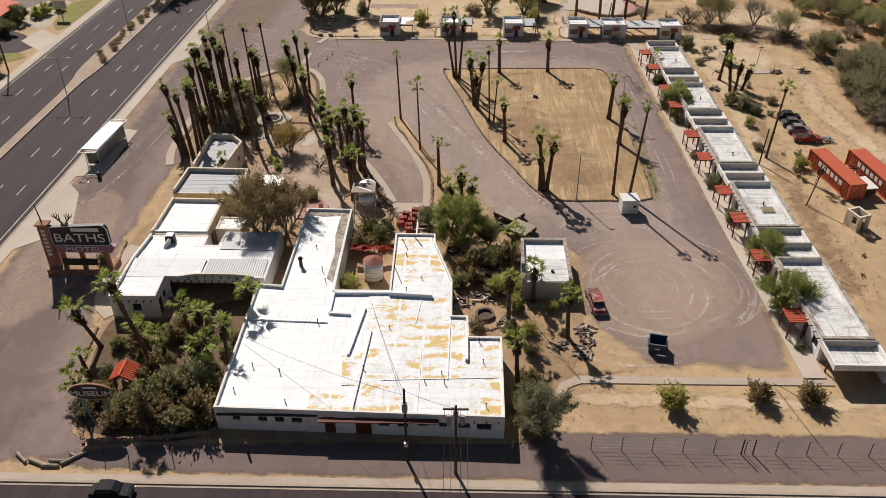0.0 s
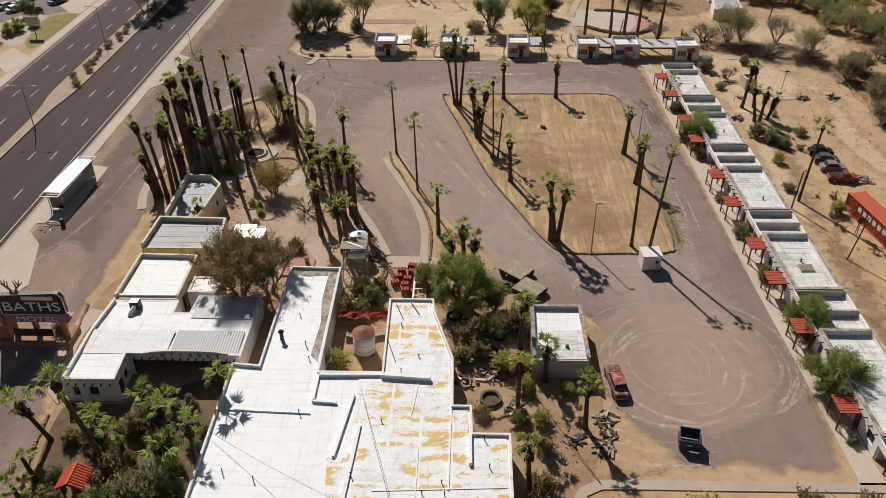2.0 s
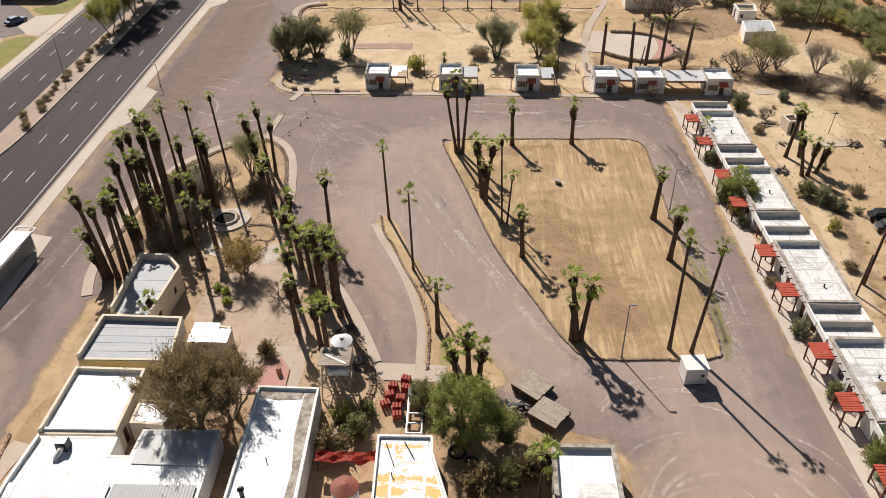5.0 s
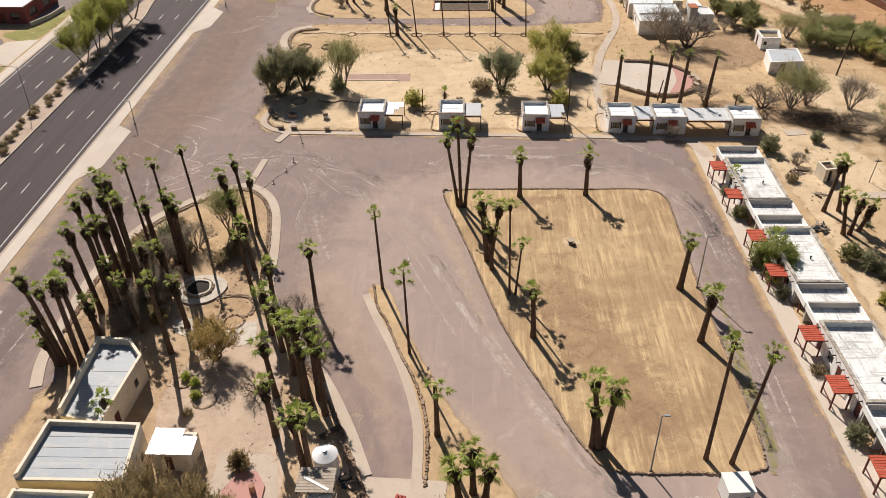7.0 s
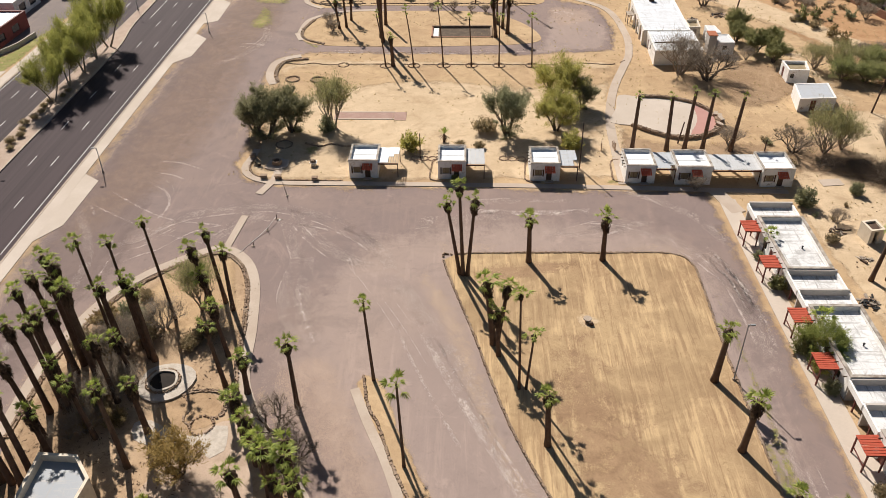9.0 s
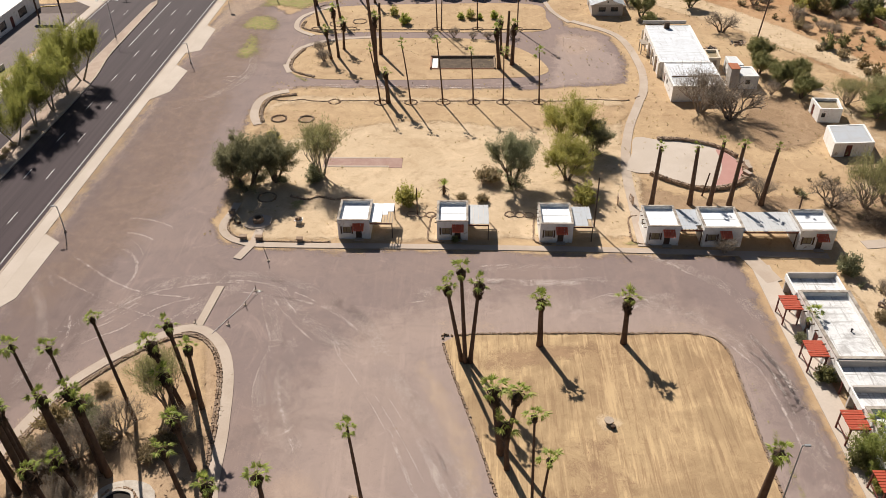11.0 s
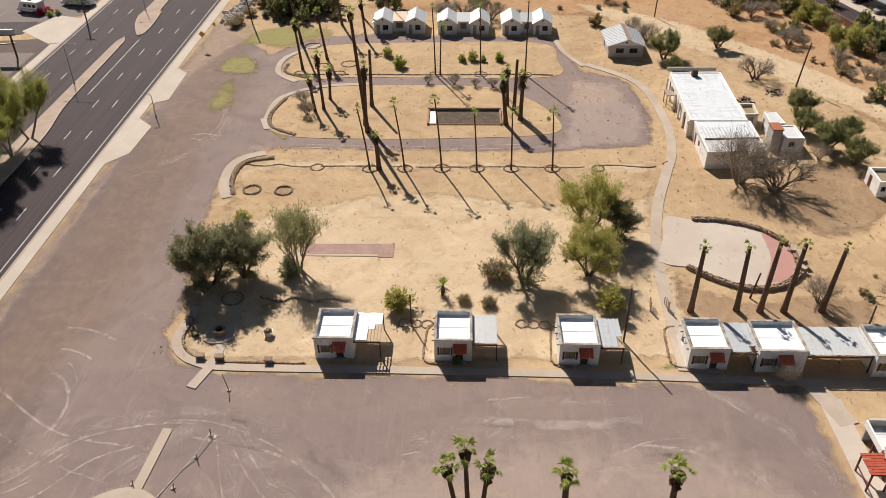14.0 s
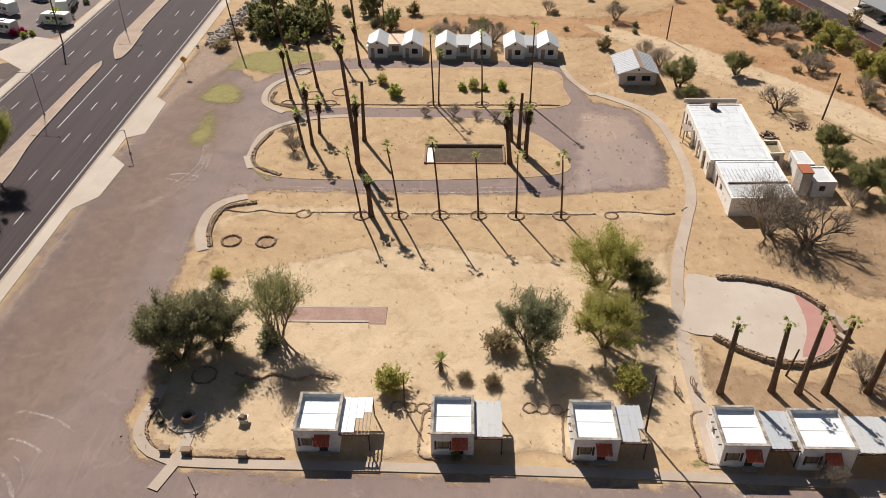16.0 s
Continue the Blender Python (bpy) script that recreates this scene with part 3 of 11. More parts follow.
def wall_run(bm, o0, o1, i0, i1, z0, z1, openings):
    """A wall between an outer and an inner line, with openings (u0, u1, low, high) in metres from o0."""
    o0, o1, i0, i1 = map(Vector, (o0, o1, i0, i1))
    L = (o1 - o0).length
    cuts = sorted({0.0, L, *[v for o in openings for v in o[:2] if 0 < v < L]})
    at = lambda u, z: [(*(o0.lerp(o1, u / L)), z), (*(i0.lerp(i1, u / L)), z)]
    for a, b in zip(cuts, cuts[1:]):
        mid = (a + b) / 2
        holes = sorted((o[2], o[3]) for o in openings if o[0] <= mid <= o[1])
        z = z0
        spans = []
        for lo, hi in holes:
            if lo > z + 0.01:
                spans.append((z, lo))
            z = hi
        if z < z1 - 0.01:
            spans.append((z, z1))
        for lo, hi in spans:
            (p, q), (r, s) = at(a, lo), at(b, lo)
            (p2, q2), (r2, s2) = at(a, hi), at(b, hi)
            hexa(bm, [p, r, s, q], [p2, r2, s2, q2])
    bmesh.ops.remove_doubles(bm, verts=bm.verts[:], dist=0.0005)


def inset(pts, t):
    """The outline moved inwards by t, with mitred corners (anticlockwise)."""
    n, out = len(pts), []
    for i in range(n):
        p, a, b = Vector(pts[i]), Vector(pts[i - 1]), Vector(pts[(i + 1) % n])
        d0, d1 = (p - a).normalized(), (b - p).normalized()
        n0, n1 = Vector((-d0.y, d0.x)), Vector((-d1.y, d1.x))
        k = 1 + n0.dot(n1)
        out.append(p + (n0 + n1) * (t / max(k, 0.3)))
    return out


def window_in(parent, o0, o1, u0, u1, lo, hi, mat=None, bars=1, frame_mat=None, depth=0.12):
    """A window set into a wall opening: a frame with its pane behind it."""
    o0, o1 = Vector(o0), Vector(o1)
    d = (o1 - o0).normalized()
    nrm = Vector((-d.y, d.x))
    m = Matrix(((d.x, nrm.x, 0, o0.x), (d.y, nrm.y, 0, o0.y), (0, 0, 1, 0), (0, 0, 0, 1)))
    w = 0.06
    bm = bmesh.new()
    box(bm, u0, depth, lo, u1, depth + 0.05, lo + w, m)
    box(bm, u0, depth, hi - w, u1, depth + 0.05, hi, m)
    box(bm, u0, depth, lo + w, u0 + w, depth + 0.05, hi - w, m)
    box(bm, u1 - w, depth, lo + w, u1, depth + 0.05, hi - w, m)
    for k in range(bars):
        x = u0 + (u1 - u0) * (k + 1) / (bars + 1)
        box(bm, x - 0.025, depth + 0.004, lo + w, x + 0.025, depth + 0.046, hi - w, m)
    fr = part("window", bm, frame_mat or M_dark_wood, parent)
    part("pane", box(bmesh.new(), u0 + w, depth + 0.015, lo + w, u1 - w, depth + 0.03, hi - w, m), mat or M_glass, fr)
    return fr


def door_in(parent, o0, o1, u0, u1, lo, hi, mat, depth=0.08):
    o0, o1 = Vector(o0), Vector(o1)
    d = (o1 - o0).normalized()
    nrm = Vector((-d.y, d.x))
    m = Matrix(((d.x, nrm.x, 0, o0.x), (d.y, nrm.y, 0, o0.y), (0, 0, 1, 0), (0, 0, 0, 1)))
    bm = bmesh.new()
    box(bm, u0 + 0.02, depth, lo, u1 - 0.02, depth + 0.05, hi - 0.02, m)
    w = (u1 - u0 - 0.3) / 2
    for k in range(2):
        for z0, z1 in ((lo + 0.15, lo + 0.9), (lo + 1.05, hi - 0.2)):
            box(bm, u0 + 0.1 + k * (w + 0.1), depth - 0.02, z0, u0 + 0.1 + k * (w + 0.1) + w, depth, z1, m)
    ob = part("door", bm, mat, parent)
    kb = bmesh.new()
    tube(kb, m @ Vector((u1 - 0.12, depth - 0.06, lo + 1.0)), m @ Vector((u1 - 0.12, depth, lo + 1.0)), 0.035, 0.03, 6)
    part("handle", kb, M_steel, ob, "steel door handle")
    return ob


def flat_house(name, outline, top, roof_z, label, wall=None, roof=None, thick=0.3, openings=None, base=0.0, category="building", roof_label="", cap=None, low=()):
    """A flat-roofed house: one wall a side with real openings, a roof slab within its parapet.
    openings: {side: [(u0, u1, low, high, kind)]}; low: sides whose wall stops at the roof."""
    wall, roof = wall or M_white_wall, roof or M_roof_white
    c = Vector((sum(p[0] for p in outline) / len(outline), sum(p[1] for p in outline) / len(outline), 0))
    pts = [Vector((p[0] - c.x, p[1] - c.y)) for p in outline]
    if area2([Vector((*p, 0)) for p in pts]) < 0:
        raise ValueError(name)
    root = thing(name, Matrix.Translation((c.x, c.y, base)), label, category)
    ins, rin = inset(pts, thick), inset(pts, thick - 0.02)
    openings = openings or {}
    for i in range(len(pts)):
        j = (i + 1) % len(pts)
        ops = openings.get(i, [])
        bm = bmesh.new()
        wall_run(bm, pts[i], pts[j], ins[i], ins[j], 0, roof_z + 0.02 if i in low else top, [o[:4] for o in ops])
        w = part("wall", bm, wall, root)
        if cap and i not in low:
            bm = bmesh.new()
            co, ci = inset(pts, -0.05), inset(pts, thick + 0.05)
            hexa(bm, [(*co[i], top), (*co[j], top), (*ci[j], top), (*ci[i], top)], [(*co[i], top + 0.08), (*co[j], top + 0.08), (*ci[j], top + 0.08), (*ci[i], top + 0.08)])
            part("coping", bm, cap, w)
        for o in ops:
            if o[4] == "door":
                door_in(w, pts[i], pts[j], *o[:4], o[5] if len(o) > 5 else M_dark_red)
            elif o[4] == "window":
                window_in(w, pts[i], pts[j], *o[:4], o[5] if len(o) > 5 else None)
    bm = bmesh.new()
    lo = [bm.verts.new((*p, roof_z - 0.25)) for p in rin]
    hi = [bm.verts.new((*p, roof_z)) for p in rin]
    bm.faces.new(lo[::-1])
    bm.faces.new(hi)
    part("roof", bm, roof, root, roof_label)
    return root


# ---- plants ----
def frond_fan(bm, base, d, length, droop, n=9, spread=2.3, rnd=None):
    """A fan-palm leaf: its stalk and a fan of pointed blades with drooping tips."""
    side = d.cross(Vector((0, 0, 1)))
    side = side.normalized() if side.length > 0.05 else Vector((1, 0, 0))
    side = (side + Vector((0, 0, rnd.uniform(-0.5, 0.5)))).normalized()
    up = side.cross(d).normalized()
    hub = base + d * length * 0.5 - Vector((0, 0, droop * 0.1))
    bm.faces.new([bm.verts.new(base + side * 0.035), bm.verts.new(base - side * 0.035), bm.verts.new(hub - side * 0.025), bm.verts.new(hub + side * 0.025)])
    for k in range(n):
        t = (k / (n - 1) - 0.5) * spread
        q = (d * math.cos(t) + side * math.sin(t)).normalized()
        L = length * (0.62 - 0.16 * abs(t)) * rnd.uniform(0.75, 1.15)
        w = (side * math.cos(t) - d * math.sin(t)) * 0.052 * length
        fold = up * (0.03 * length if k % 2 else -0.02 * length)
        mid = hub + q * L * 0.45 + fold + up * 0.04
        tip = hub + q * L - Vector((0, 0, droop * (0.15 + 0.4 * rnd.random())))
        bm.faces.new([bm.verts.new(hub), bm.verts.new(mid - w), bm.verts.new(tip), bm.verts.new(mid + w)])


def crown_mesh(seed, fronds, length, name):
    rnd = random.Random(seed)
    bm = bmesh.new()
    for k in range(fronds):
        t = (k + rnd.random()) / fronds
        el = radians(80 - 105 * t + rnd.uniform(-16, 16))
        az = k * 2.399 + rnd.uniform(-0.7, 0.7)
        d = Vector((math.cos(az) * math.cos(el), math.sin(az) * math.cos(el), math.sin(el)))
        frond_fan(bm, d * 0.10 + Vector((0, 0, -0.2 * t)), d, length * rnd.uniform(0.62, 1.25), 0.1 + 0.6 * t, rnd=rnd)
    me = bpy.data.meshes.new(name)
    bm.to_mesh(me)
    bm.free()
    me.materials.append(M_palm_leaf)
    return me


def skirt_mesh(seed, length, radius, name):
    """The hanging dead leaves below a palm's crown."""
    rnd = random.Random(seed)
    bm = bmesh.new()
    for k in range(110):
        az, t = rnd.uniform(0, math.tau), rnd.random()
        z = -0.1 - t * length * 0.75
        d = Vector((math.cos(az), math.sin(az), 0))
        w = Vector((-d.y, d.x, 0)) * rnd.uniform(0.06, 0.14)
        r = radius * (0.6 + 0.5 * rnd.random()) * (1 - 0.3 * t)
        p = d * 0.12 + Vector((0, 0, z + 0.15))
        q = d * r + Vector((0, 0, z - 0.15 - 0.2 * rnd.random()))
        s = d * r * 0.75 + Vector((0, 0, z - 0.55 - 0.3 * rnd.random()))
        bm.faces.new([bm.verts.new(p), bm.verts.new(q - w), bm.verts.new(s), bm.verts.new(q + w)])
    me = bpy.data.meshes.new(name)
    bm.to_mesh(me)
    bm.free()
    me.materials.append(M_palm_dry)
    return me


CROWNS = [crown_mesh(10 + k, n, L, "crown") for k, (n, L) in enumerate(((15, 1.55), (13, 1.5), (16, 1.6), (14, 1.48), (15, 1.52)))]
SMALL_CROWNS = [crown_mesh(30 + k, n, 1.12, "crown") for k, n in enumerate((10, 11, 9, 12))]
SKIRTS = [skirt_mesh(50 + k, L, r, "dead_fronds") for k, (L, r) in enumerate(((1.6, 0.62), (1.1, 0.52), (2.2, 0.66)))]
pr = random.Random(21)


def palm(x, y, h, lean, r=0.36, crown=0, label="tall fan palm with a brown trunk and dead frond skirt", skirted=True, bend=0.0, lean_y=0.0, size=1.0, group="fan palms"):
    """A fan palm: a flared, slightly bowed trunk, a skirt of dead leaves and the crown."""
    root = thing("palm_tree", Matrix.Translation((x, y, 0)), label, "palm tree", group)
    n = 7
    pts, rad = [], []
    for k in range(n + 1):
        t = k / n
        pts.append((lean * (t * (1 - bend) + bend * t * t), lean_y * t, h * t - (0.15 if k == 0 else 0)))
        rad.append(r * (1.25 if k == 0 else 1.0 - 0.35 * t))
    part("trunk", pipe(bmesh.new(), pts, rad, 9), M_bark_palm, root, smooth=True)
    top = Vector(pts[-1])
    tilt = (Vector(pts[-1]) - Vector(pts[-2])).normalized()
    q = Vector((0, 0, 1)).rotation_difference(tilt).to_matrix().to_4x4()
    turn = pr.uniform(0, math.tau)
    if crown is not None:
        c = new("crown", (SMALL_CROWNS if size < 0.8 else CROWNS)[pr.randrange(4)])
        c.parent = root
        k = (size if size >= 0.8 else size * 1.4) * pr.uniform(0.82, 1.04)
        c.matrix_basis = Matrix.Translation(top) @ q @ Matrix.Rotation(turn, 4, "Z") @ Matrix.Diagonal((k, k, k * pr.uniform(0.85, 1.05), 1))
    if skirted:
        s = new("dead_fronds", SKIRTS[pr.randrange(3) if r > 0.25 else 1])
        s.parent = root
        k = 0.85 + r * 0.7 if r > 0.25 else 0.62
        s.matrix_basis = Matrix.Translation(top) @ q @ Matrix.Rotation(turn, 4, "Z") @ Matrix.Diagonal((k, k, k, 1))
    return root


def branches(rnd, bm, p, d, length, r, depth, tips, wild=0.55, up=0.25, n=5, split=3):
    """Limbs that fork; collects the points where leaves grow."""
    pts, q = [p], p
    steps = 3 if depth > 1 else 2
    for k in range(steps):
        d = (d + Vector((rnd.gauss(0, wild * 0.35), rnd.gauss(0, wild * 0.35), rnd.gauss(0, wild * 0.2) + up * 0.25))).normalized()
        q = q + d * length / steps
        pts.append(q)
        if depth <= 1:
            tips.append(q.copy())
    pipe(bm, pts, [r * (1 - 0.4 * k / steps) for k in range(steps + 1)], n)
    if depth > 0:
        for k in range(split if depth > 1 else 2):
            e = (d + Vector((rnd.gauss(0, wild), rnd.gauss(0, wild), rnd.gauss(0.05, wild * 0.6)))).normalized()
            branches(rnd, bm, pts[rnd.choice((-2, -1, -1))], e, length * rnd.uniform(0.6, 0.85), r * 0.6, depth - 1, tips, wild, up, max(3, n - 1), split)


def leaves_mesh(rnd, tips, count, spread, size, name, mat, long=2.0, flat=0.8, wide=0.35, mid=(0, 0, 1.5)):
    """Many small leaf sprays in clumps round the branch tips."""
    clumps = [(t, spread * rnd.uniform(0.35, 1.35)) for t in tips]
    C = np.array([list(t) for t, s in clumps])
    S = np.array([s for t, s in clumps])
    g = np.random.RandomState(rnd.randrange(10 ** 6))
    idx = g.randint(0, len(clumps), count)
    off = g.normal(0, 0.45, (count, 3)) * S[idx][:, None]
    off[:, 2] *= flat
    U = C - np.array(mid)
    U /= np.linalg.norm(U, axis=1)[:, None] + 1e-6
    U[:, 2] += 0.35
    P = C[idx] + off + U[idx] * (g.uniform(-0.9, 1.0, count) * S[idx])[:, None]
    P[:, 2] = np.maximum(P[:, 2], 0.05 + 0.3 * g.rand(count))
    a = g.normal(0, 1, (count, 3))
    a += U[idx] * 1.3
    a /= np.linalg.norm(a, axis=1)[:, None]
    b = np.cross(a, g.normal(0, 1, (count, 3)))
    b /= np.linalg.norm(b, axis=1)[:, None] + 1e-6
    s = size * g.uniform(0.6, 1.4, count)[:, None]
    V = np.stack([P - a * s * long * 0.5, P + b * s * wide, P + a * s * long * 0.5, P - b * s * wide], 1).reshape(-1, 3)
    me = bpy.data.meshes.new(name)
    me.from_pydata(V.tolist(), [], np.arange(count * 4).reshape(-1, 4).tolist())
    me.materials.append(mat)
    return me


TREES = {}


def tree_kind(key, seed, H, R, trunk_r, leaf, count, leaf_size, clump, depth=3, wild=0.6, up=0.25, stems=1, bark=None, split=3, low=0.25, dome=40, first=0.3, wide=0.35, long=2.0):
    """Builds the trunk and crown meshes of one kind of tree, H m tall with a crown of radius R."""
    rnd = random.Random(seed)
    bm, tips = bmesh.new(), []
    spread = R / H * 1.3
    for s in range(stems):
        az = rnd.uniform(0, math.tau) if stems == 1 else s * math.tau / stems + rnd.uniform(-0.4, 0.4)
        out = 0.15 if stems == 1 else 0.7
        d = Vector((math.cos(az) * out * spread, math.sin(az) * out * spread, 1)).normalized()
        p = Vector((math.cos(az), math.sin(az), 0)) * (0 if stems == 1 else trunk_r * 1.5) + Vector((0, 0, -0.1))
        q = p + d * H * first
        pipe(bm, [p, p.lerp(q, 0.5) + Vector((rnd.gauss(0, 0.05), rnd.gauss(0, 0.05), 0)) * H * 0.3, q], [trunk_r * 1.3, trunk_r, trunk_r * 0.8], 7)
        for k in range(split + 1):
            e = (d + Vector((math.cos(az + k * 2.2) * spread, math.sin(az + k * 2.2) * spread, rnd.uniform(0.0, 0.5)))).normalized()
            branches(rnd, bm, q, e, H * (1 - first) * 0.38, trunk_r * 0.6, depth - 1, tips, wild, up, 4, split)
    me = bpy.data.meshes.new("trunk")
    bm.to_mesh(me)
    bm.free()
    me.materials.append(bark or M_bark)
    crown = None
    if count:
        cl = list(tips) if not dome else [t for t in tips if rnd.random() < 0.5]
        while len(cl) < dome + (len(tips) // 2 if dome else 0):
            u, az = rnd.random() ** 0.85, rnd.uniform(0, math.tau)
            prof = min(1.0, 0.62 + 0.9 * u) * (1 - u ** 3) ** 0.5 * rnd.uniform(0.3, 1.0) ** 0.45
            v = Vector((math.cos(az) * prof, math.sin(az) * prof, 2 * u - 1))
            lump = 0.85 + 0.65 * noise.noise(Vector((math.cos(az), math.sin(az), 2.2 * u)) * 1.5 + Vector((seed, 0, 0)))
            z = H * (low + (1 - low) * u * (0.78 + 0.25 * lump)) + 0.3 * clump
            cl.append(Vector((v.x * R * 0.86 * lump, v.y * R * 0.86 * lump, min(z, H) - 0.25 * clump)))
        crown = leaves_mesh(rnd, cl, count, clump * 0.8, leaf_size, "crown", leaf, long, wide=wide, mid=(0, 0, H * 0.25))
    TREES[key] = (me, crown)


def tree(key, x, y, scale, label, category="tree", turn=None, group="", tall=1.0, z=0.0, name=None):
    root = thing(name or ("bush" if category in ("bush", "shrub") else "tree"), Matrix.Translation((x, y, z)), label, category, group)
    me, crown = TREES[key]
    m = Matrix.Rotation(pr.uniform(0, math.tau) if turn is None else turn, 4, "Z") @ Matrix.Diagonal((scale, scale, scale * tall, 1))
    t = new("trunk" if category == "tree" else "woody_base", me)
    t.parent, t.matrix_basis = root, m
    if crown:
        c = new("crown" if category == "tree" else "foliage", crown)
        c.parent, c.matrix_basis = root, m
    return root

# ---- ground and roads ----
bm = bmesh.new()
bmesh.ops.create_grid(bm, x_segments=8, y_segments=8, size=2500)
ground = setting("ground", bm, M_dirt, "dry tan desert ground with sparse straw", "ground")

patch("parking_lot", [(-60.5, 50.8), (-34.5, 50.8), (-37.2, 54.6), (-39.9, 60.0), (-41.6, 65.7), (-42.6, 72), (-44, 75), (-46, 90), (-45, 112), (-30, 120), (-13, 98), (0, 96.5), (7, 92), (14.5, 88), (13.5, 74), (10.8, 65.2),
      (20, 66), (36.2, 65), (37.6, 85), (35.4, 110), (34.6, 150), (34, 169), (0, 169.9), (-30, 170.2), (-34.8, 172.3), (-36.2, 176), (-36.4, 182), (-38.5, 205), (-38.5, 217), (-33, 220.5), (10, 219.5), (28, 222),
      (30.5, 234), (28, 249), (20.5, 253), (15.5, 271), (-25, 273), (-36, 270), (-42, 262), (-50, 272), (-57.5, 288), (-59.3, 240), (-60, 190), (-60.5, 130)], 0.012, M_lot,
      "worn grey-mauve asphalt parking lot and drives", "parking lot", soft=1.6, curved=False)
patch("drive_wear", [(-26, 132), (-22, 150), (-14, 160), (4, 164), (22, 163), (32, 156), (33.6, 140), (33.6, 112), (35.4, 90), (34, 74), (24, 69), (15, 72), (16, 88), (6, 95), (-8, 99.6), (-12, 108), (-18, 120)], 0.0145, M_lot_pale,
      "pale dusty worn asphalt of the drives", "drive", soft=8.0, curved=False)
patch("lot_wear", [(-60.3, 51), (-40, 51), (-44, 66), (-46, 80), (-48, 100), (-49.4, 122), (-48, 140), (-44, 150), (-46, 170), (-44, 196), (-46, 214), (-50, 232), (-59.3, 240), (-60, 180)], 0.0138, M_lot_dark, "darker worn asphalt along the highway side", "parking lot", soft=5.0, curved=False)
patch("drive_wear", [(11, 220), (27, 223), (29, 234), (26, 247), (17, 250), (15, 240), (14, 230)], 0.0145, M_lot_pale, "pale dusty worn asphalt of the loop drive", "drive", soft=2.5, curved=False)
patch("street_verge", [(-36, 50.6), (70, 50.6), (70, 56), (36, 57), (10, 57), (-10, 55.5), (-36, 54)], 0.02, M_lot_dark, "brownish worn asphalt verge beside the street", "verge", soft=1.2)
patch("yard_ground", [(-37.8, 54.6), (-25, 55), (4.5, 55), (9, 58), (11.5, 64), (14, 74), (14, 88), (6, 93), (0, 97), (-9, 97.5), (-24, 96), (-42, 97), (-45.5, 88), (-43, 74), (-42.2, 65.7), (-40.4, 60)], 0.03, M_yard,
      "bare brown earth yard with litter and leaves", "yard")
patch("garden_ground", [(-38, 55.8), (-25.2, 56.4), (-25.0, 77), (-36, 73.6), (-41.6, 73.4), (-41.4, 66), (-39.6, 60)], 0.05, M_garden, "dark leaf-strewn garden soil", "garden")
patch("palm_grove_ground", [(-44.8, 112), (-47.4, 121), (-47.2, 132), (-45.0, 141), (-42, 146), (-37.9, 150.4), (-34.2, 152.4), (-31, 150.6), (-28.8, 146), (-27.4, 138), (-26, 128), (-21.5, 120), (-17, 113), (-13.9, 107), (-11.5, 101),
      (-9, 97), (-9.6, 90), (-42, 96)], 0.07, M_grove, "leaf-strewn brown earth under the palm grove", "ground", skirt=0.1)
patch("grove_clearing", [(-32, 152), (-30, 147), (-28.5, 138), (-32, 134), (-40, 139), (-41.5, 145), (-37, 150)], 0.082, M_dirt_soft, "tan bare earth", "ground", soft=1.5)
M_court = ground_mat("pinkish_earth", (0.42, 0.315, 0.24), (0.48, 0.37, 0.285), (0.31, 0.225, 0.165))
patch("courtyard", [(-30, 119), (-25.5, 123.5), (-22, 117), (-20.0, 109), (-18.4, 102), (-19, 96), (-24, 96.5), (-26.5, 101), (-31, 104), (-33, 111)], 0.085, M_court, "dusty pinkish earth courtyard", "courtyard")
patch("lawn", [(-4.5, 151.3), (-3, 152.6), (5, 153.0), (16, 153.1), (24.6, 153.1), (27.1, 151), (27.4, 146), (27.2, 135), (27.4, 120), (27.5, 105), (26, 102.2), (20, 101.9), (13.2, 102), (10.5, 104.5), (7.3, 112), (3.0, 122.8), (-1, 138)], 0.10, M_lawn,
      "dead brown lawn with mowing streaks", "lawn", skirt=0.12)
patch("lawn_wear", [(5.5, 122), (8.5, 113), (12, 105), (18, 103.6), (24, 104.5), (23, 114), (18, 124), (13, 138), (9, 140), (6, 132)], 0.104, M_lawn_bare, "brown bare earth worn through the dead lawn", "lawn", soft=7.0)
patch("lawn_wear", [(-1.5, 148), (4, 151.4), (14, 151.8), (22, 151), (12, 148.6), (3, 146)], 0.104, M_lawn_bare, "brown bare earth worn through the dead lawn", "lawn", soft=2.5)
patch("drive_island", [(-13.6, 128.8), (-12.6, 130.6), (-10.8, 130.0), (-7, 120), (-2.6, 110), (1.6, 103), (3.6, 97.5), (-4.5, 97.5), (-5.8, 104), (-6.2, 108), (-7.6, 113), (-10.9, 122.5)], 0.04, M_dirt_soft,
      "dirt island between the drives", "traffic island", soft=0.6)
patch("loop_island", [(-37.5, 251), (-37.6, 258), (-31.5, 265.6), (-10, 267.5), (13.0, 267), (15.6, 258), (14, 250), (-8, 249.4), (-25, 249.6), (-33.6, 248)], 0.06, M_dirt, "dry tan dirt island in the loop drive", "traffic island", skirt=0.1)
patch("loop_island", [(-36.7, 232.3), (-35.6, 239.5), (-29.3, 244.4), (-20.7, 245.8), (0, 245.4), (8, 241), (13.2, 232.5), (11.8, 226.6), (-4.5, 224.8), (-20, 224.6), (-30.4, 225.2), (-35.3, 227.7)], 0.06, M_dirt, "dry tan dirt island in the loop drive", "traffic island", skirt=0.1)
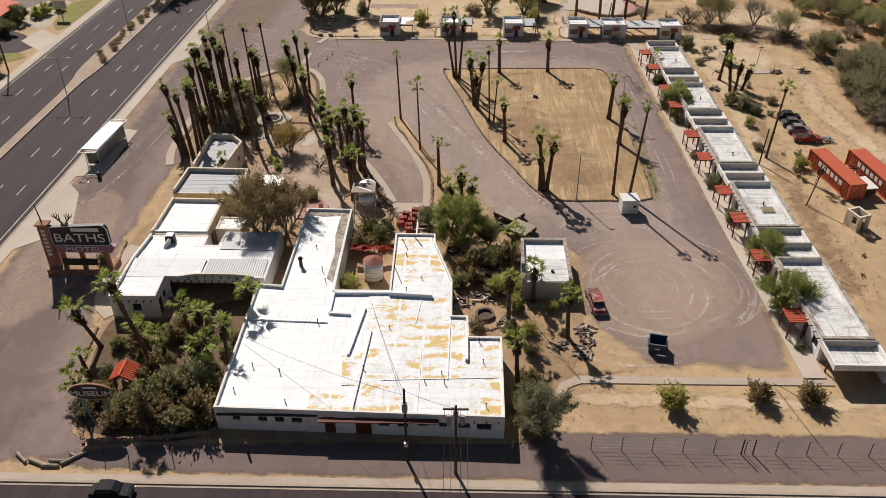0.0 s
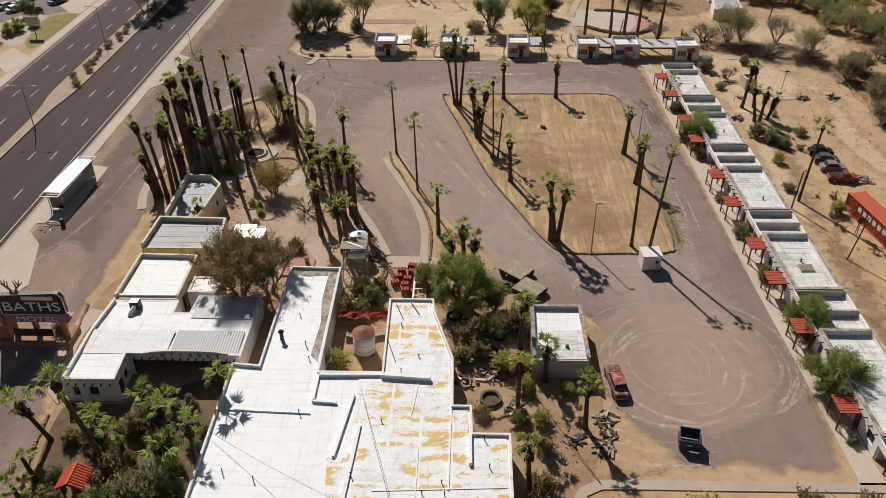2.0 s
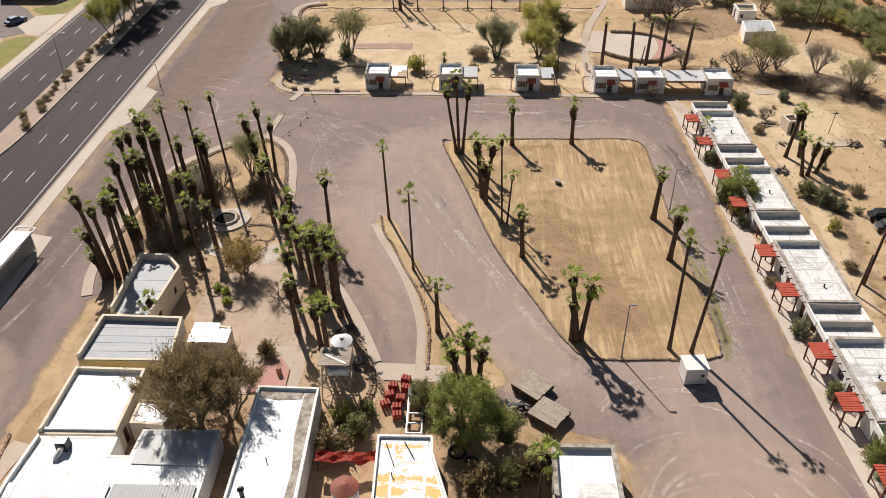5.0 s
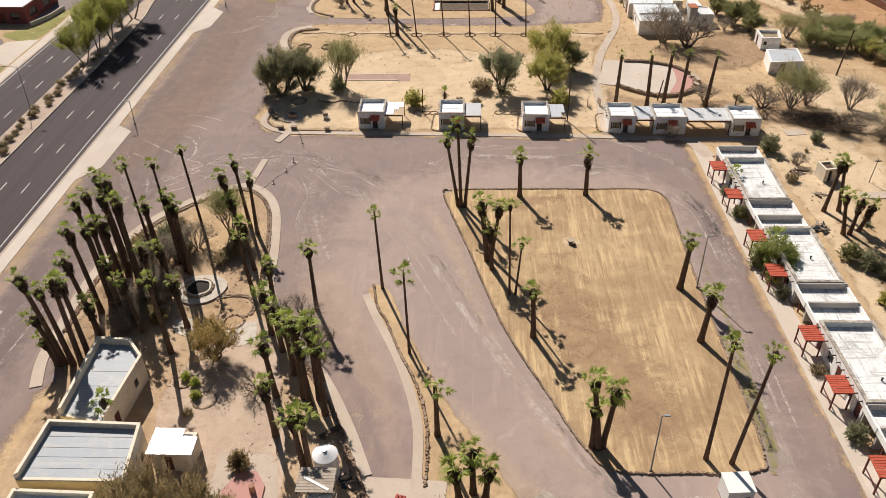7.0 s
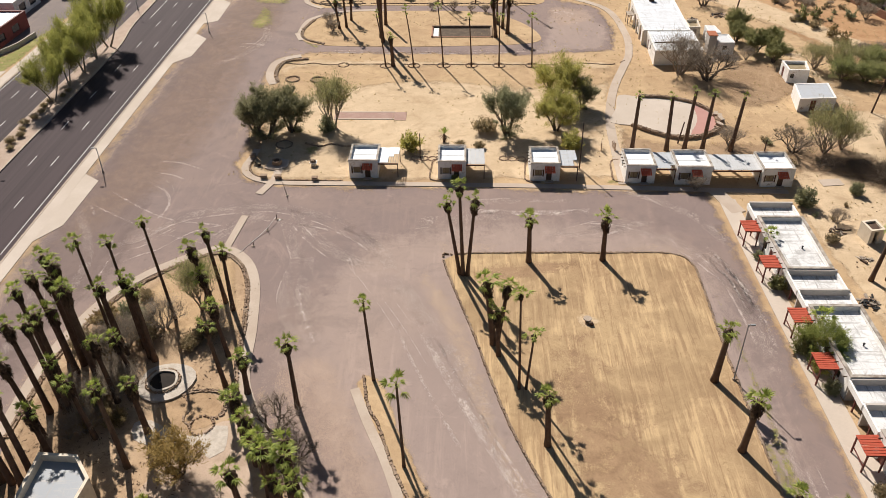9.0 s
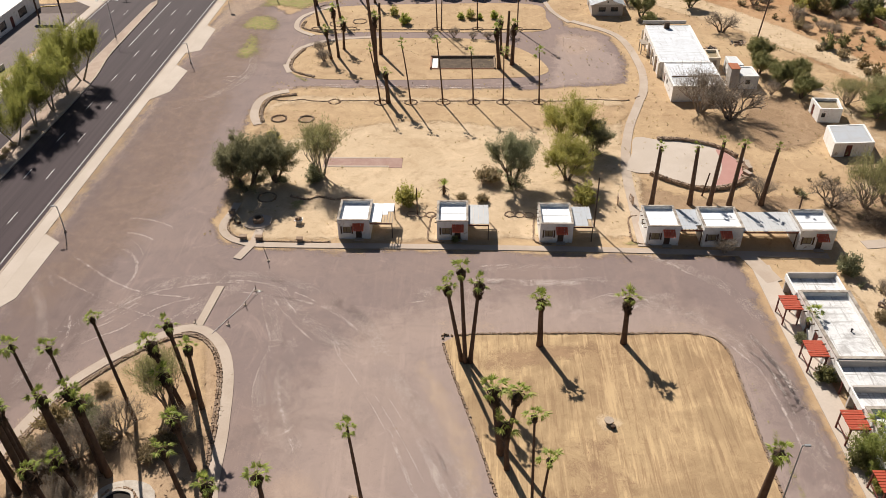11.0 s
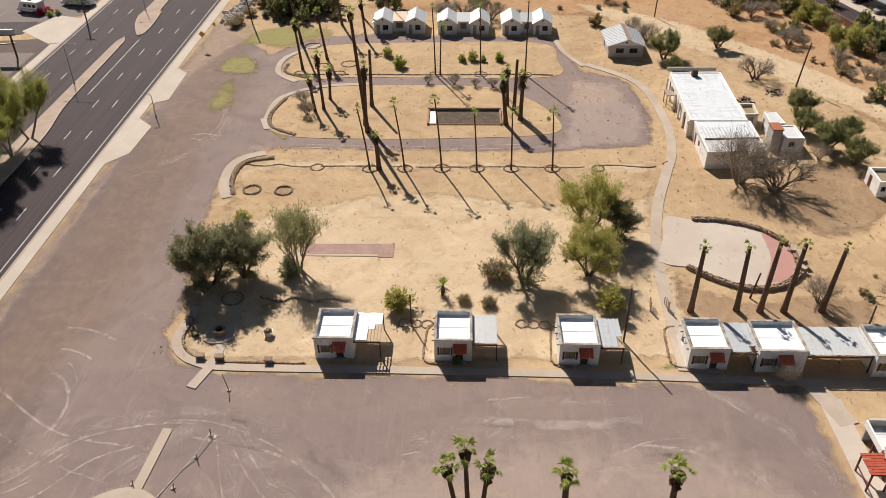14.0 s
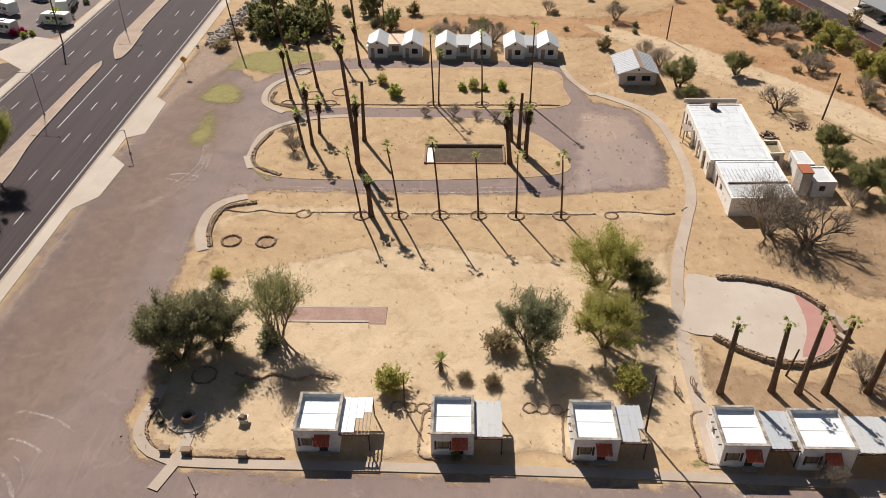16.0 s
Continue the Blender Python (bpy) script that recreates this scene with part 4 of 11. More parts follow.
patch("cottage_yard", [(-32.5, 171.0), (-35.2, 174), (-35.6, 182), (-37.5, 203), (-38, 214), (-33, 218.3), (10, 217), (27, 217.5), (24, 200), (26, 172), (-10, 171)], 0.04, M_pale_soft, "pale sandy yard behind the cottages", "yard", soft=2.0, curved=False)
patch("cottage_lawn", [(-36, 198), (-36.5, 214), (-20, 216), (24, 215), (24, 205), (10, 203), (-10, 206), (-25, 202)], 0.05, M_dirt_soft, "straw-coloured dry strip", "ground", soft=3.0)
for pts in ([(-49.4, 238.4), (-48.8, 243.8), (-48.7, 248.6), (-46.2, 248.8), (-44.1, 242.0), (-43.4, 237.5), (-46.2, 234.2), (-48.5, 235.8)], [(-51.6, 252.6), (-51.1, 258.4), (-48.9, 260.8), (-44.0, 259.2), (-42.1, 251.6), (-46.6, 250.2)],
            [(-49.9, 265.1), (-48.7, 273.5), (-44.5, 276.8), (-38.5, 277.4), (-30.7, 275.4), (-30.6, 270.7), (-35.8, 268.3), (-39.2, 263.7), (-45.9, 266.0)], [(-37.5, 236.2), (-36.7, 229.4), (-32.3, 223.4), (-31.2, 224.5), (-34.2, 228.4), (-35.6, 235)],
            [(-30.8, 264), (-28.5, 264.8), (-26.5, 261.4), (-30.4, 261.2)], [(-27.3, 242.1), (-22.5, 242.8), (-22.3, 240.8), (-26.4, 240.4)],
            [(27.3, 122), (28.5, 121), (28.8, 108), (28.6, 102.4), (26.4, 101.0), (27.5, 104)], [(28.2, 150), (28.6, 132), (27.9, 104.5), (29.2, 104), (29.6, 120), (29.2, 140)], [(-27.5, 181), (-25.6, 182.5), (-25, 180.5), (-26.5, 179)], [(18, 171), (22, 172.5), (25, 171.6), (22, 170.6)],
            [(-3.8, 105), (-2, 104), (-2.5, 99.5), (-4, 99)]):
    patch("weeds", pts, 0.05, M_weeds, "thin patch of green weeds", "weeds", soft=2.2 if pts[0][0] < -40 else 0.8, step=0.8)
patch("dirt_edge", [(10.5, 65.2), (21, 65.8), (20, 69), (17, 73), (14, 79), (12.8, 78)], 0.019, M_dirt_soft, "tan dirt drifted over the lot corner", "ground", soft=2.0)
patch("brown_dust", [(-58.5, 150), (-51, 156), (-43, 176), (-41.5, 205), (-42, 222), (-40, 240), (-44, 262), (-50, 284), (-57, 286), (-58.8, 220)], 0.0165, M_wash_brown, "thin brown dust over the asphalt by the highway", "dust", soft=5.0)
for pts in ([(62, 30), (120, 60), (120, 330), (60, 330), (36, 300), (-10, 300), (-30, 290), (0, 283), (30, 280), (52, 262), (66, 225), (78, 180), (84, 130), (80, 90)],
            [(40, 50), (46, 62), (60, 66), (90, 60), (70, 50)]):
    patch("desert_ground", pts, 0.012, M_red_soft, "reddish sandy desert ground", "ground", soft=6.0)
for pts in ([(45, 165), (52, 182), (66, 196), (80, 180), (62, 168), (52, 140), (49, 112), (45, 112), (46, 140)], [(44, 262), (58, 246), (76, 215), (86, 190), (94, 196), (80, 226), (62, 258), (44, 280), (25, 292), (24, 288)],
            [(12, 63), (30, 62.6), (60, 62), (60, 60), (30, 59.5), (12, 60)]):
    patch("sandy_track", pts, 0.02, M_pale_soft, "pale driven sand track", "track", soft=1.6)

for mat, polys in ((M_wash, ([(-6.6, 150), (-1.5, 139), (2.4, 123), (6.6, 112), (10, 104), (13, 101.5), (20, 101.3), (20, 99.6), (12, 99.4), (8, 102.5), (4.2, 111), (-0.4, 122), (-4.4, 136), (-8, 148)],
                          [(-11.5, 129), (-9.2, 126), (-4.4, 116), (-0.5, 110), (3.6, 104), (7.2, 99), (8, 96), (2, 96), (-1, 104), (-5, 112), (-9, 121)],
                          [(-6, 155.5), (8, 155.2), (24, 155.4), (28.4, 152.5), (28.6, 146), (27.4, 150), (24, 153.4), (5, 153.4), (-4, 153)],
                          [(-25, 128), (-20, 120.5), (-16, 113.5), (-12.6, 107), (-10.4, 101), (-8.8, 101), (-10.6, 108), (-14, 114.6), (-18.4, 122), (-23, 129)],
                          [(-50, 120), (-50, 132), (-47.4, 142.4), (-43.6, 148.4), (-38.6, 153), (-33, 155.4), (-29, 152), (-27, 147), (-29, 150), (-33, 153), (-39, 150), (-45, 141), (-47, 131)],
                          [(-60.2, 160), (-57.6, 164), (-57.0, 185), (-56.4, 205), (-56.8, 232), (-54.6, 250), (-51, 262), (-47, 272), (-50, 282), (-57.2, 288), (-58.8, 240), (-59.8, 200)],
                          [(-60.5, 104), (-57.4, 112), (-57.2, 140), (-57.8, 160), (-60.4, 160)],
                          [(-40, 180), (-40.4, 196), (-40.6, 214), (-38, 220.5), (-33, 222), (-34, 219), (-38.6, 214), (-38.4, 190)])),
                 (M_wash_thin, ([(-23, 129), (-14, 114), (-10, 104), (-8.6, 100), (-6, 100), (-7, 110), (-11, 121), (-14, 129), (-18, 134)],
                                [(12, 84), (20, 92), (32, 90), (34, 78), (26, 70), (16, 72)], [(-56, 70), (-48, 80), (-49, 100), (-56, 104), (-60, 90)],
                                [(-30, 236 - 13), (-10, 222.5), (12, 223), (22, 230), (18, 226), (0, 220.6), (-30, 221)], [(18, 236), (26, 240), (24, 248), (16, 248)]))):
    for pts in polys:
        patch("drifted_sand", pts, 0.017, mat, "thin tan sand drifted over the asphalt", "sand", soft=1.8)

patch("brush_ground", [(23.5, 177), (34, 176.6), (44, 176.4), (47, 183), (41, 184.5), (33, 183.2), (27, 186), (23.2, 188)], 0.055, M_brush_shade_soft, "brown scrubby earth behind the cottages", "ground", soft=2.5)
for pts in ([(45, 78), (46.5, 110), (47.5, 130), (47.8, 146), (51.4, 146), (53, 134), (51.6, 112), (51, 96), (50, 80)], [(68.6, 122), (67.6, 134), (69.4, 146), (68.6, 158), (66, 170), (76, 170), (88, 152), (86, 120), (76, 114)], [(46, 172), (49, 184), (58, 186), (62, 178), (64, 170), (60, 168), (52, 172)], [(44, 196), (46, 214), (56, 218), (60, 206), (54, 198)],
            # dense shade below the grove's palms, painted as darker littered earth
            [(-46.8, 114), (-47, 122), (-46.6, 131), (-43.6, 136), (-38, 135.6), (-37, 128), (-39.4, 120), (-42, 114)]):
    patch("brush_ground", pts, 0.024 if pts[0][0] > 0 else 0.086, M_brush_shade_soft, "dark brown littered earth under brush, painted shade under grove palms", "ground", soft=4.0 if pts[0][0] > 0 else 1.5)

patch("sand_track", [(60, 224), (61.6, 210), (62.6, 198), (60.4, 188), (61.6, 176), (61.0, 164), (62.6, 150), (59.6, 138), (61, 126), (64, 114), (66, 104), (72, 104), (70, 116), (67.4, 128), (66.6, 140), (67.6, 152), (65.4, 162), (65.2, 176), (65.6, 188), (66.8, 198), (66, 212), (64, 226)], 0.028, M_pale_soft, "pale driven sand track through the desert", "track", soft=3.0)
patch("sand_track", [(46.4, 158), (48, 166), (56, 168), (63, 164), (62, 154), (54, 148.6), (48, 151)], 0.022, M_pale_soft, "pale trodden sand behind the motel", "ground", soft=3.0)

# the highway
ROAD = Matrix.Translation((-66.85, 116, 0)) @ Matrix.Rotation(radians(-0.65), 4, "Z")


def rd(x, y):
    v = ROAD @ Vector((x, y - 116, 0))
    return (v.x, v.y)


def road_slab(name, x0, x1, y0, y1, z, mat, label, category, depth=0.3):
    bm = bmesh.new()
    box(bm, x0, y0 - 116, z - depth, x1, y1 - 116, z, ROAD)
    return setting(name, bm, mat, label, category)


highway = road_slab("road", -22.0, 4.4, -200, 700, 0.03, M_road, "dark asphalt highway with six lanes", "road")
street = setting("street", box(bmesh.new(), -46, 30, -0.3, 900, 48.95, 0.025), M_road, "dark asphalt side street", "road")
setting("street_mouth", box(bmesh.new(), -63.3, 30, -0.3, -46.0, 47.8, 0.024), M_road, "dark asphalt street mouth", "road")
dash = bpy.data.meshes.new("lane_marking")
bm = bmesh.new()
box(bm, -0.06, -1.5, 0, 0.06, 1.5, 0.006)
bm.to_mesh(dash)
bm.free()
dash.materials.append(M_paint)
for x in (0.0, -3.55, -14.55, -17.95):
    for k in range(-8, 26):
        o = new("lane_marking", dash)
        o.parent = highway
        p = rd(x, 116.0 + 12.19 * k)
        o.matrix_basis = Matrix.Translation((*p, 0.031)) @ Matrix.Rotation(radians(-0.65), 4, "Z")
for x, y0, y1 in ((-21.6, -200, 700), (3.58, -200, 700), (-6.5, 241.6, 269.4)):
    bm = bmesh.new()
    box(bm, x - 0.06, y0 - 116, 0.031, x + 0.06, y1 - 116, 0.037, ROAD)
    part("edge_line", bm, M_paint, highway)
for x0, x1, y0, y1, nm in ((4.4, 4.65, -200, 700, "kerb"), (-22.3, -22.0, -200, 700, "kerb")):
    road_slab(nm, x0, x1, y0, y1, 0.11, M_kerb, "pale concrete road kerb", "kerb")
road_slab("pavement", 4.65, 6.5, 60, 600, 0.07, M_concrete, "pale concrete pavement beside the highway", "pavement")
road_slab("pavement", -24.2, -22.3, 40, 600, 0.15, M_concrete, "pale concrete pavement beside the highway", "pavement")
road_slab("verge", -60, -24.2, 40, 600, 0.02, M_dirt, "bare dirt verge", "verge")
for pts in ([(6.5, 88), (11, 92), (12, 94), (9.2, 103), (6.5, 106)], [(6.5, 155), (9, 159), (9.3, 171), (6.5, 173)], [(6.5, 216), (9.2, 219.5), (9.6, 229), (6.5, 232)], [(6.5, 238), (9.2, 239.6), (9.0, 251.7), (6.5, 254)], [(4.4, 47), (6, 60), (6.5, 88), (4.6, 88)]):
    patch("driveway_apron", [rd(*p) for p in pts], 0.062, M_concrete, "pale concrete driveway apron", "driveway", curved=False, step=50, skirt=0.2)


M_median = rough_mat("pinkish_gravel", (0.40, 0.30, 0.235), (0.50, 0.39, 0.31), 0.3, 6.0)


def median(pts, label):
    ring = [rd(*p) for p in pts]
    patch("median", ring, 0.19, M_median, label, "median", step=2.0, skirt=0.2)
    p = spline(ring, 2.0, True)
    setting("kerb", ribbon_mesh(bmesh.new(), p, 0.28, 0.215, 0.2, True), M_kerb, "concrete kerb round the median", "kerb")


median([(-9.7, 0), (-9.7, 60), (-9.7, 110), (-9.7, 130), (-9.8, 140), (-10.3, 147), (-11.2, 154), (-11.3, 180), (-11.3, 205), (-11.0, 228), (-10.9, 250), (-10.7, 268), (-10.0, 270.5), (-9.3, 268), (-9.0, 250), (-8.6, 236), (-7.3, 226), (-7.0, 215), (-7.0, 180), (-7.2, 155), (-8.0, 146), (-8.15, 140), (-8.2, 130), (-8.2, 110), (-8.2, 60), (-8.2, 0)], "tan gravel median between the carriageways")
median([(-6.8, 272), (-7.6, 271.5), (-11.2, 282), (-11.2, 300), (-11.2, 420), (-8.0, 420), (-8.2, 300), (-7.2, 286), (-6.5, 277)], "tan gravel median between the carriageways")
setting("kerb", box(bmesh.new(), -52, 49.25, -0.1, 900, 49.55, 0.16), M_kerb, "concrete kerb of the side street", "kerb")
setting("gutter", box(bmesh.new(), -46, 48.95, -0.1, 900, 49.25, 0.045), M_kerb, "concrete gutter of the side street", "kerb")
patch("pavement", [(-55, 49.55), (70, 49.55), (70, 50.3), (-55, 50.3)], 0.15, M_walk, "narrow pale pavement along the side street", "pavement", curved=False, step=60, skirt=0.2)

# footpaths
walkway("path", [(35.6, 166.5), (35.7, 150), (36.0, 130), (36.3, 112), (36.6, 95), (37.2, 80), (37.6, 64.6)], 2.4, 0.10, M_concrete, "dusty concrete path in front of the motel rooms")
for y0, y1, x in ((154.5, 158.5, 36.0), (146, 150.5, 36.2), (128, 139, 36.6), (116, 121, 36.9), (108, 113.5, 37.0), (98, 103, 37.2), (89, 95, 37.4)):
    patch("path", [(x - 1.5, y0), (x + 1.8, y0), (x + 1.8, y1), (x - 1.5, y1)], 0.106, M_concrete, "dusty concrete landing before the rooms", "path", curved=False, step=30, skirt=0.1)
walkway("path", [(39.3, 64.3), (25, 64.2), (12.3, 64.1), (10.6, 63.2), (9.9, 60.2)], 1.1, 0.10, M_walk, "dusty concrete path along the lot's edge")
walkway("path", [(-37.4, 206), (-38.9, 210), (-39.0, 215.5), (-37.2, 218.4), (-34.5, 219.6)], 1.5, 0.10, M_walk, "pale concrete walk round the garden corner")
walkway("path", [(-35.0, 181), (-35.3, 178.2), (-35.7, 175), (-34.5, 172.6), (-32, 171.1), (-28, 170.5), (-10, 170.3), (10, 169.9), (22, 169.5), (45, 168.6)], 1.1, 0.10, M_walk, "pale concrete walk before the cottages")
walkway("path", [(-31.9, 167.3), (-31.2, 169.2), (-30.5, 171.4), (-30.3, 174.6)], 1.15, 0.11, M_walk, "pale concrete walk crossing")
walkway("path", [(-48.3, 121), (-48.2, 132), (-46.0, 141.6), (-42.8, 147), (-38.2, 151.4), (-34.0, 153.6), (-30.4, 151.4), (-28.0, 146.4), (-26.5, 138), (-25.2, 128.5), (-20.8, 120.6), (-16.2, 113.4), (-13.0, 107), (-10.6, 101)], 1.25, 0.10, M_walk, "pale concrete walk round the palm grove")
walkway("path", [(-33.3, 154), (-32.6, 161.5)], 1.0, 0.11, M_walk, "short pale concrete walk")
walkway("path", [(-46.9, 112), (-48.0, 116), (-48.4, 121)], 1.3, 0.10, M_walk, "pale concrete walk by the yellow rooms")
walkway("path", [(-13.4, 128.2), (-11.6, 123.6), (-9.2, 118.2), (-7.2, 112.4), (-6.0, 107), (-5.8, 102), (-5.8, 99)], 1.0, 0.10, M_walk, "pale concrete walk along the island")
walkway("path", [(-11, 99.6), (-6, 99.4), (-3, 99.2)], 2.6, 0.098, M_walk, "pale concrete slab at the drive's end")
walkway("path", [(21.6, 170.6), (21.9, 180), (22.6, 192), (25, 204), (28.3, 214), (30.5, 221), (31.5, 232), (29.5, 247), (21, 256)], 1.5, 0.09, M_walk, "pale dusty footpath")
walkway("path", [(16.0, 270), (17.4, 262), (20.4, 255)], 1.0, 0.10, M_walk, "pale concrete walk by the loop drive")
walkway("path", [(34.5, 169), (36.4, 163)], 2.2, 0.105, M_walk, "pale concrete walk at the corner")
walkway("path", [(-36.9, 232), (-35.9, 240.4), (-29.3, 245.3), (-20, 246.6)], 1.1, 0.10, M_walk, "pale kerb walk round the loop island")
walkway("path", [(-35.9, 228), (-37.4, 232)], 1.1, 0.096, M_walk, "pale kerb walk round the loop island")
walkway("path", [(-34.4, 247.6), (-38.6, 252), (-38.4, 259.5), (-32.5, 266.4)], 1.1, 0.10, M_walk, "pale kerb walk round the loop island")
walkway("path", [(-42, 74.2), (-44.2, 77), (-45.4, 84), (-44.2, 89)], 2.2, 0.10, M_walk, "pale concrete walk by the office")
patch("patio", [(22.6, 190.6), (24.2, 196), (25.6, 201.4), (29.5, 200.4), (33.5, 199.8), (37.8, 197.6), (40, 193.8), (39.8, 189.6), (37.4, 186.8), (33.5, 185.6), (29.4, 187.0), (26, 189.6)], 0.12, M_concrete, "pale concrete dance floor patio", "patio", skirt=0.15)
n = Nodes("red_concrete", 0.9, 0.2)
M_red_floor = n.colour(n.mix(n.noise(0.8, 5), (0.40, 0.205, 0.18), (0.47, 0.275, 0.235))).bump(n.noise(9.0), 0.2, 0.02).m
patch("patio_stage", [(37.7, 197.5), (39.4, 195.2), (40.2, 192.4), (39.8, 189.6), (38.6, 187.8), (37, 186.6), (34.9, 186.2), (36.4, 189.4), (37.3, 192), (37.6, 194.8)], 0.128, M_red_floor, "dull red painted concrete stage", "stage", skirt=0.05)
M_court_red = rough_mat("faded_red_concrete", (0.37, 0.235, 0.195), (0.45, 0.315, 0.26), 0.8, 6.0)
setting("shuffleboard_court", box(bmesh.new(), -24.2, 191.9, -0.05, -13.9, 194.2, 0.10), M_court_red, "faded red concrete shuffleboard court", "court")
setting("shuffleboard_court_end", box(bmesh.new(), -13.9, 191.3, -0.05, -11.9, 194.4, 0.09), M_court_red, "faded red concrete court end", "court")
for y in (191.55, 194.2):
    setting("court_edge", box(bmesh.new(), -24.2, y, -0.05, -13.9, y + 0.35, 0.115), M_walk, "pale concrete court edging", "edging")

# tyre marks in the dust
marks = bmesh.new()
mr = random.Random(3)
bands = bmesh.new()
for cx, cy, r0, r1, a0, a1, k in ((22.5, 80.5, 3.0, 10.6, 60, 400, 20), (26.5, 82, 8.5, 10.8, -95, 60, 8), (20, 78, 9, 11.5, 150, 260, 6),
                              (-47.5, 221, 3.2, 4.2, -80, 90, 2), (18, 240, 4, 8, -80, 60, 5), (21, 90, 6, 10, 30, 120, 8), (-50, 165, 6, 14, -40, 60, 4)):
    for i in range(k):
        r = mr.uniform(r0, r1)
        u = mr.uniform(a0, a1)
        v = min(a1 + 30, u + mr.uniform(35, 110))
        ox, oy = mr.uniform(-1.5, 1.5), mr.uniform(-1.5, 1.5)
        steps = max(6, int(r * radians(v - u) / 0.7))
        pts = [Vector((cx + ox + math.cos(radians(u + (v - u) * s / steps)) * r, cy + oy + math.sin(radians(u + (v - u) * s / steps)) * r, 0)) for s in range(steps + 1)]
        ribbon_mesh(marks, pts, mr.uniform(0.2, 0.6), 0.022 + 0.0002 * i, 0, False, True)
for pts, w in (([(-8, 141), (-4, 131), (1, 120), (7, 108), (13, 99), (20, 92)], 1.3), ([(-6.5, 140), (-2.5, 130), (2.5, 119), (8.5, 107), (15, 99)], 0.5), ([(-10, 139), (-6.5, 130), (-2, 120)], 0.5), ([(-3, 163.2), (8, 162.6), (16, 163.4)], 1.6),
               ([(-58, 96), (-54, 106), (-52, 118)], 0.35), ([(-56, 100), (-53, 112), (-51.5, 128)], 0.35), ([(-33, 221.8), (-12, 221), (10, 222), (20, 226)], 0.5), ([(-33, 222.8), (-12, 222), (10, 223)], 0.3),
               ([(30, 155), (32.5, 146), (33, 135)], 0.9), ([(-30, 160.5), (-20, 158), (-14, 153)], 0.5), ([(-54, 168), (-44, 161), (-34, 159)], 0.4), ([(-55, 164), (-45, 158), (-36, 154.5)], 0.4)):
    ribbon_mesh(marks, spline(pts, 1.0), w, 0.03, 0, False, True)
# broad sweeping bands of dust where cars swing round the lot's corners
for pts, spread, k in (([(19, 170), (25.2, 166.7), (27.5, 164.4), (29.8, 162.6), (31.6, 159.0), (33.2, 154)], 1.0, 9), ([(12, 159.4), (19.8, 158.6), (23.9, 156.9), (26.8, 154.3), (28.8, 150.7), (30.1, 148.1), (30.8, 140), (30.9, 130)], 0.9, 12),
                       ([(29.2, 154), (30.4, 151.9), (31.0, 149.8), (31.8, 147.3), (32.2, 140)], 0.6, 6), ([(8, 158.4), (13.4, 158.2), (18.3, 160.3), (24, 161)], 1.2, 7), ([(-11, 159.0), (-9.8, 159.3), (-5.0, 160.3), (2, 161)], 0.9, 6),
                       ([(-50, 150.5), (-46.2, 153.6), (-44.3, 154.8), (-40.4, 159.2), (-34.7, 161.3), (-28.3, 161.7), (-22.1, 159.4), (-16.5, 155.6), (-13, 152)], 1.1, 16), ([(-27, 161), (-25.5, 156.3), (-23.9, 151.5), (-24.3, 147.7), (-24.2, 143.0), (-22, 136)], 0.6, 7),
                       ([(-22.3, 153), (-22.5, 147.8), (-21.7, 141.7), (-19, 135)], 0.4, 4), ([(-56, 164), (-52.0, 156.9), (-49.9, 151.2), (-50, 144)], 1.2, 7), ([(-36, 154.5), (-33.5, 157.5), (-29.5, 161.2)], 0.7, 5), ([(-27, 163), (-22.8, 156.4), (-18.3, 151.6), (-13.9, 148.6)], 0.9, 8),
                       ([(-2, 165.2), (-0.6, 165.3), (7.4, 166.0), (14, 166)], 0.5, 6), ([(-24, 163), (-19.6, 158.9), (-16.1, 154.8), (-13.9, 148.4), (-11.9, 145.3), (-7, 136), (-1, 122)], 1.6, 14), ([(30.6, 128), (31, 112), (30.4, 98), (27, 88)], 1.0, 8),
                       ([(2, 124), (7, 112), (12, 101), (19, 92)], 1.6, 9), ([(-57, 150), (-52, 140), (-52, 124), (-54, 108)], 1.6, 7), ([(-52, 216), (-47, 222), (-44, 230), (-46, 240)], 2.0, 6)):
    for i in range(1 + int(k * 0.4)):
        ox, oy = mr.gauss(0, spread), mr.gauss(0, spread)
        line = spline([(p[0] + ox, p[1] + oy) for p in pts], 0.8)
        a = mr.randrange(0, max(1, len(line) // 2))
        b = min(len(line), a + mr.randrange(5, max(7, len(line) * 2 // 3)))
        if i < 1:
            a, b = 0, len(line)
        if b - a > 3:
            if i < 1:
                ribbon_mesh(bands, line[a:b], mr.uniform(1.4, 2.8), 0.030 + 0.0004 * i, 0, False, True)
            else:
                ribbon_mesh(marks, line[a:b], mr.choice((0.14, 0.2, 0.3, 0.45)) * mr.uniform(0.8, 1.2), 0.042 + 0.0004 * i, 0, False, True)
tagged(link("dust_bands", bands, M_dust_band), "soft pale bands of dust swept over asphalt", "dust", kind="stuff")
tagged(link("tyre_marks", marks, M_tyre_dust), "pale curved tyre marks in dust on asphalt", "tyre marks", kind="stuff")

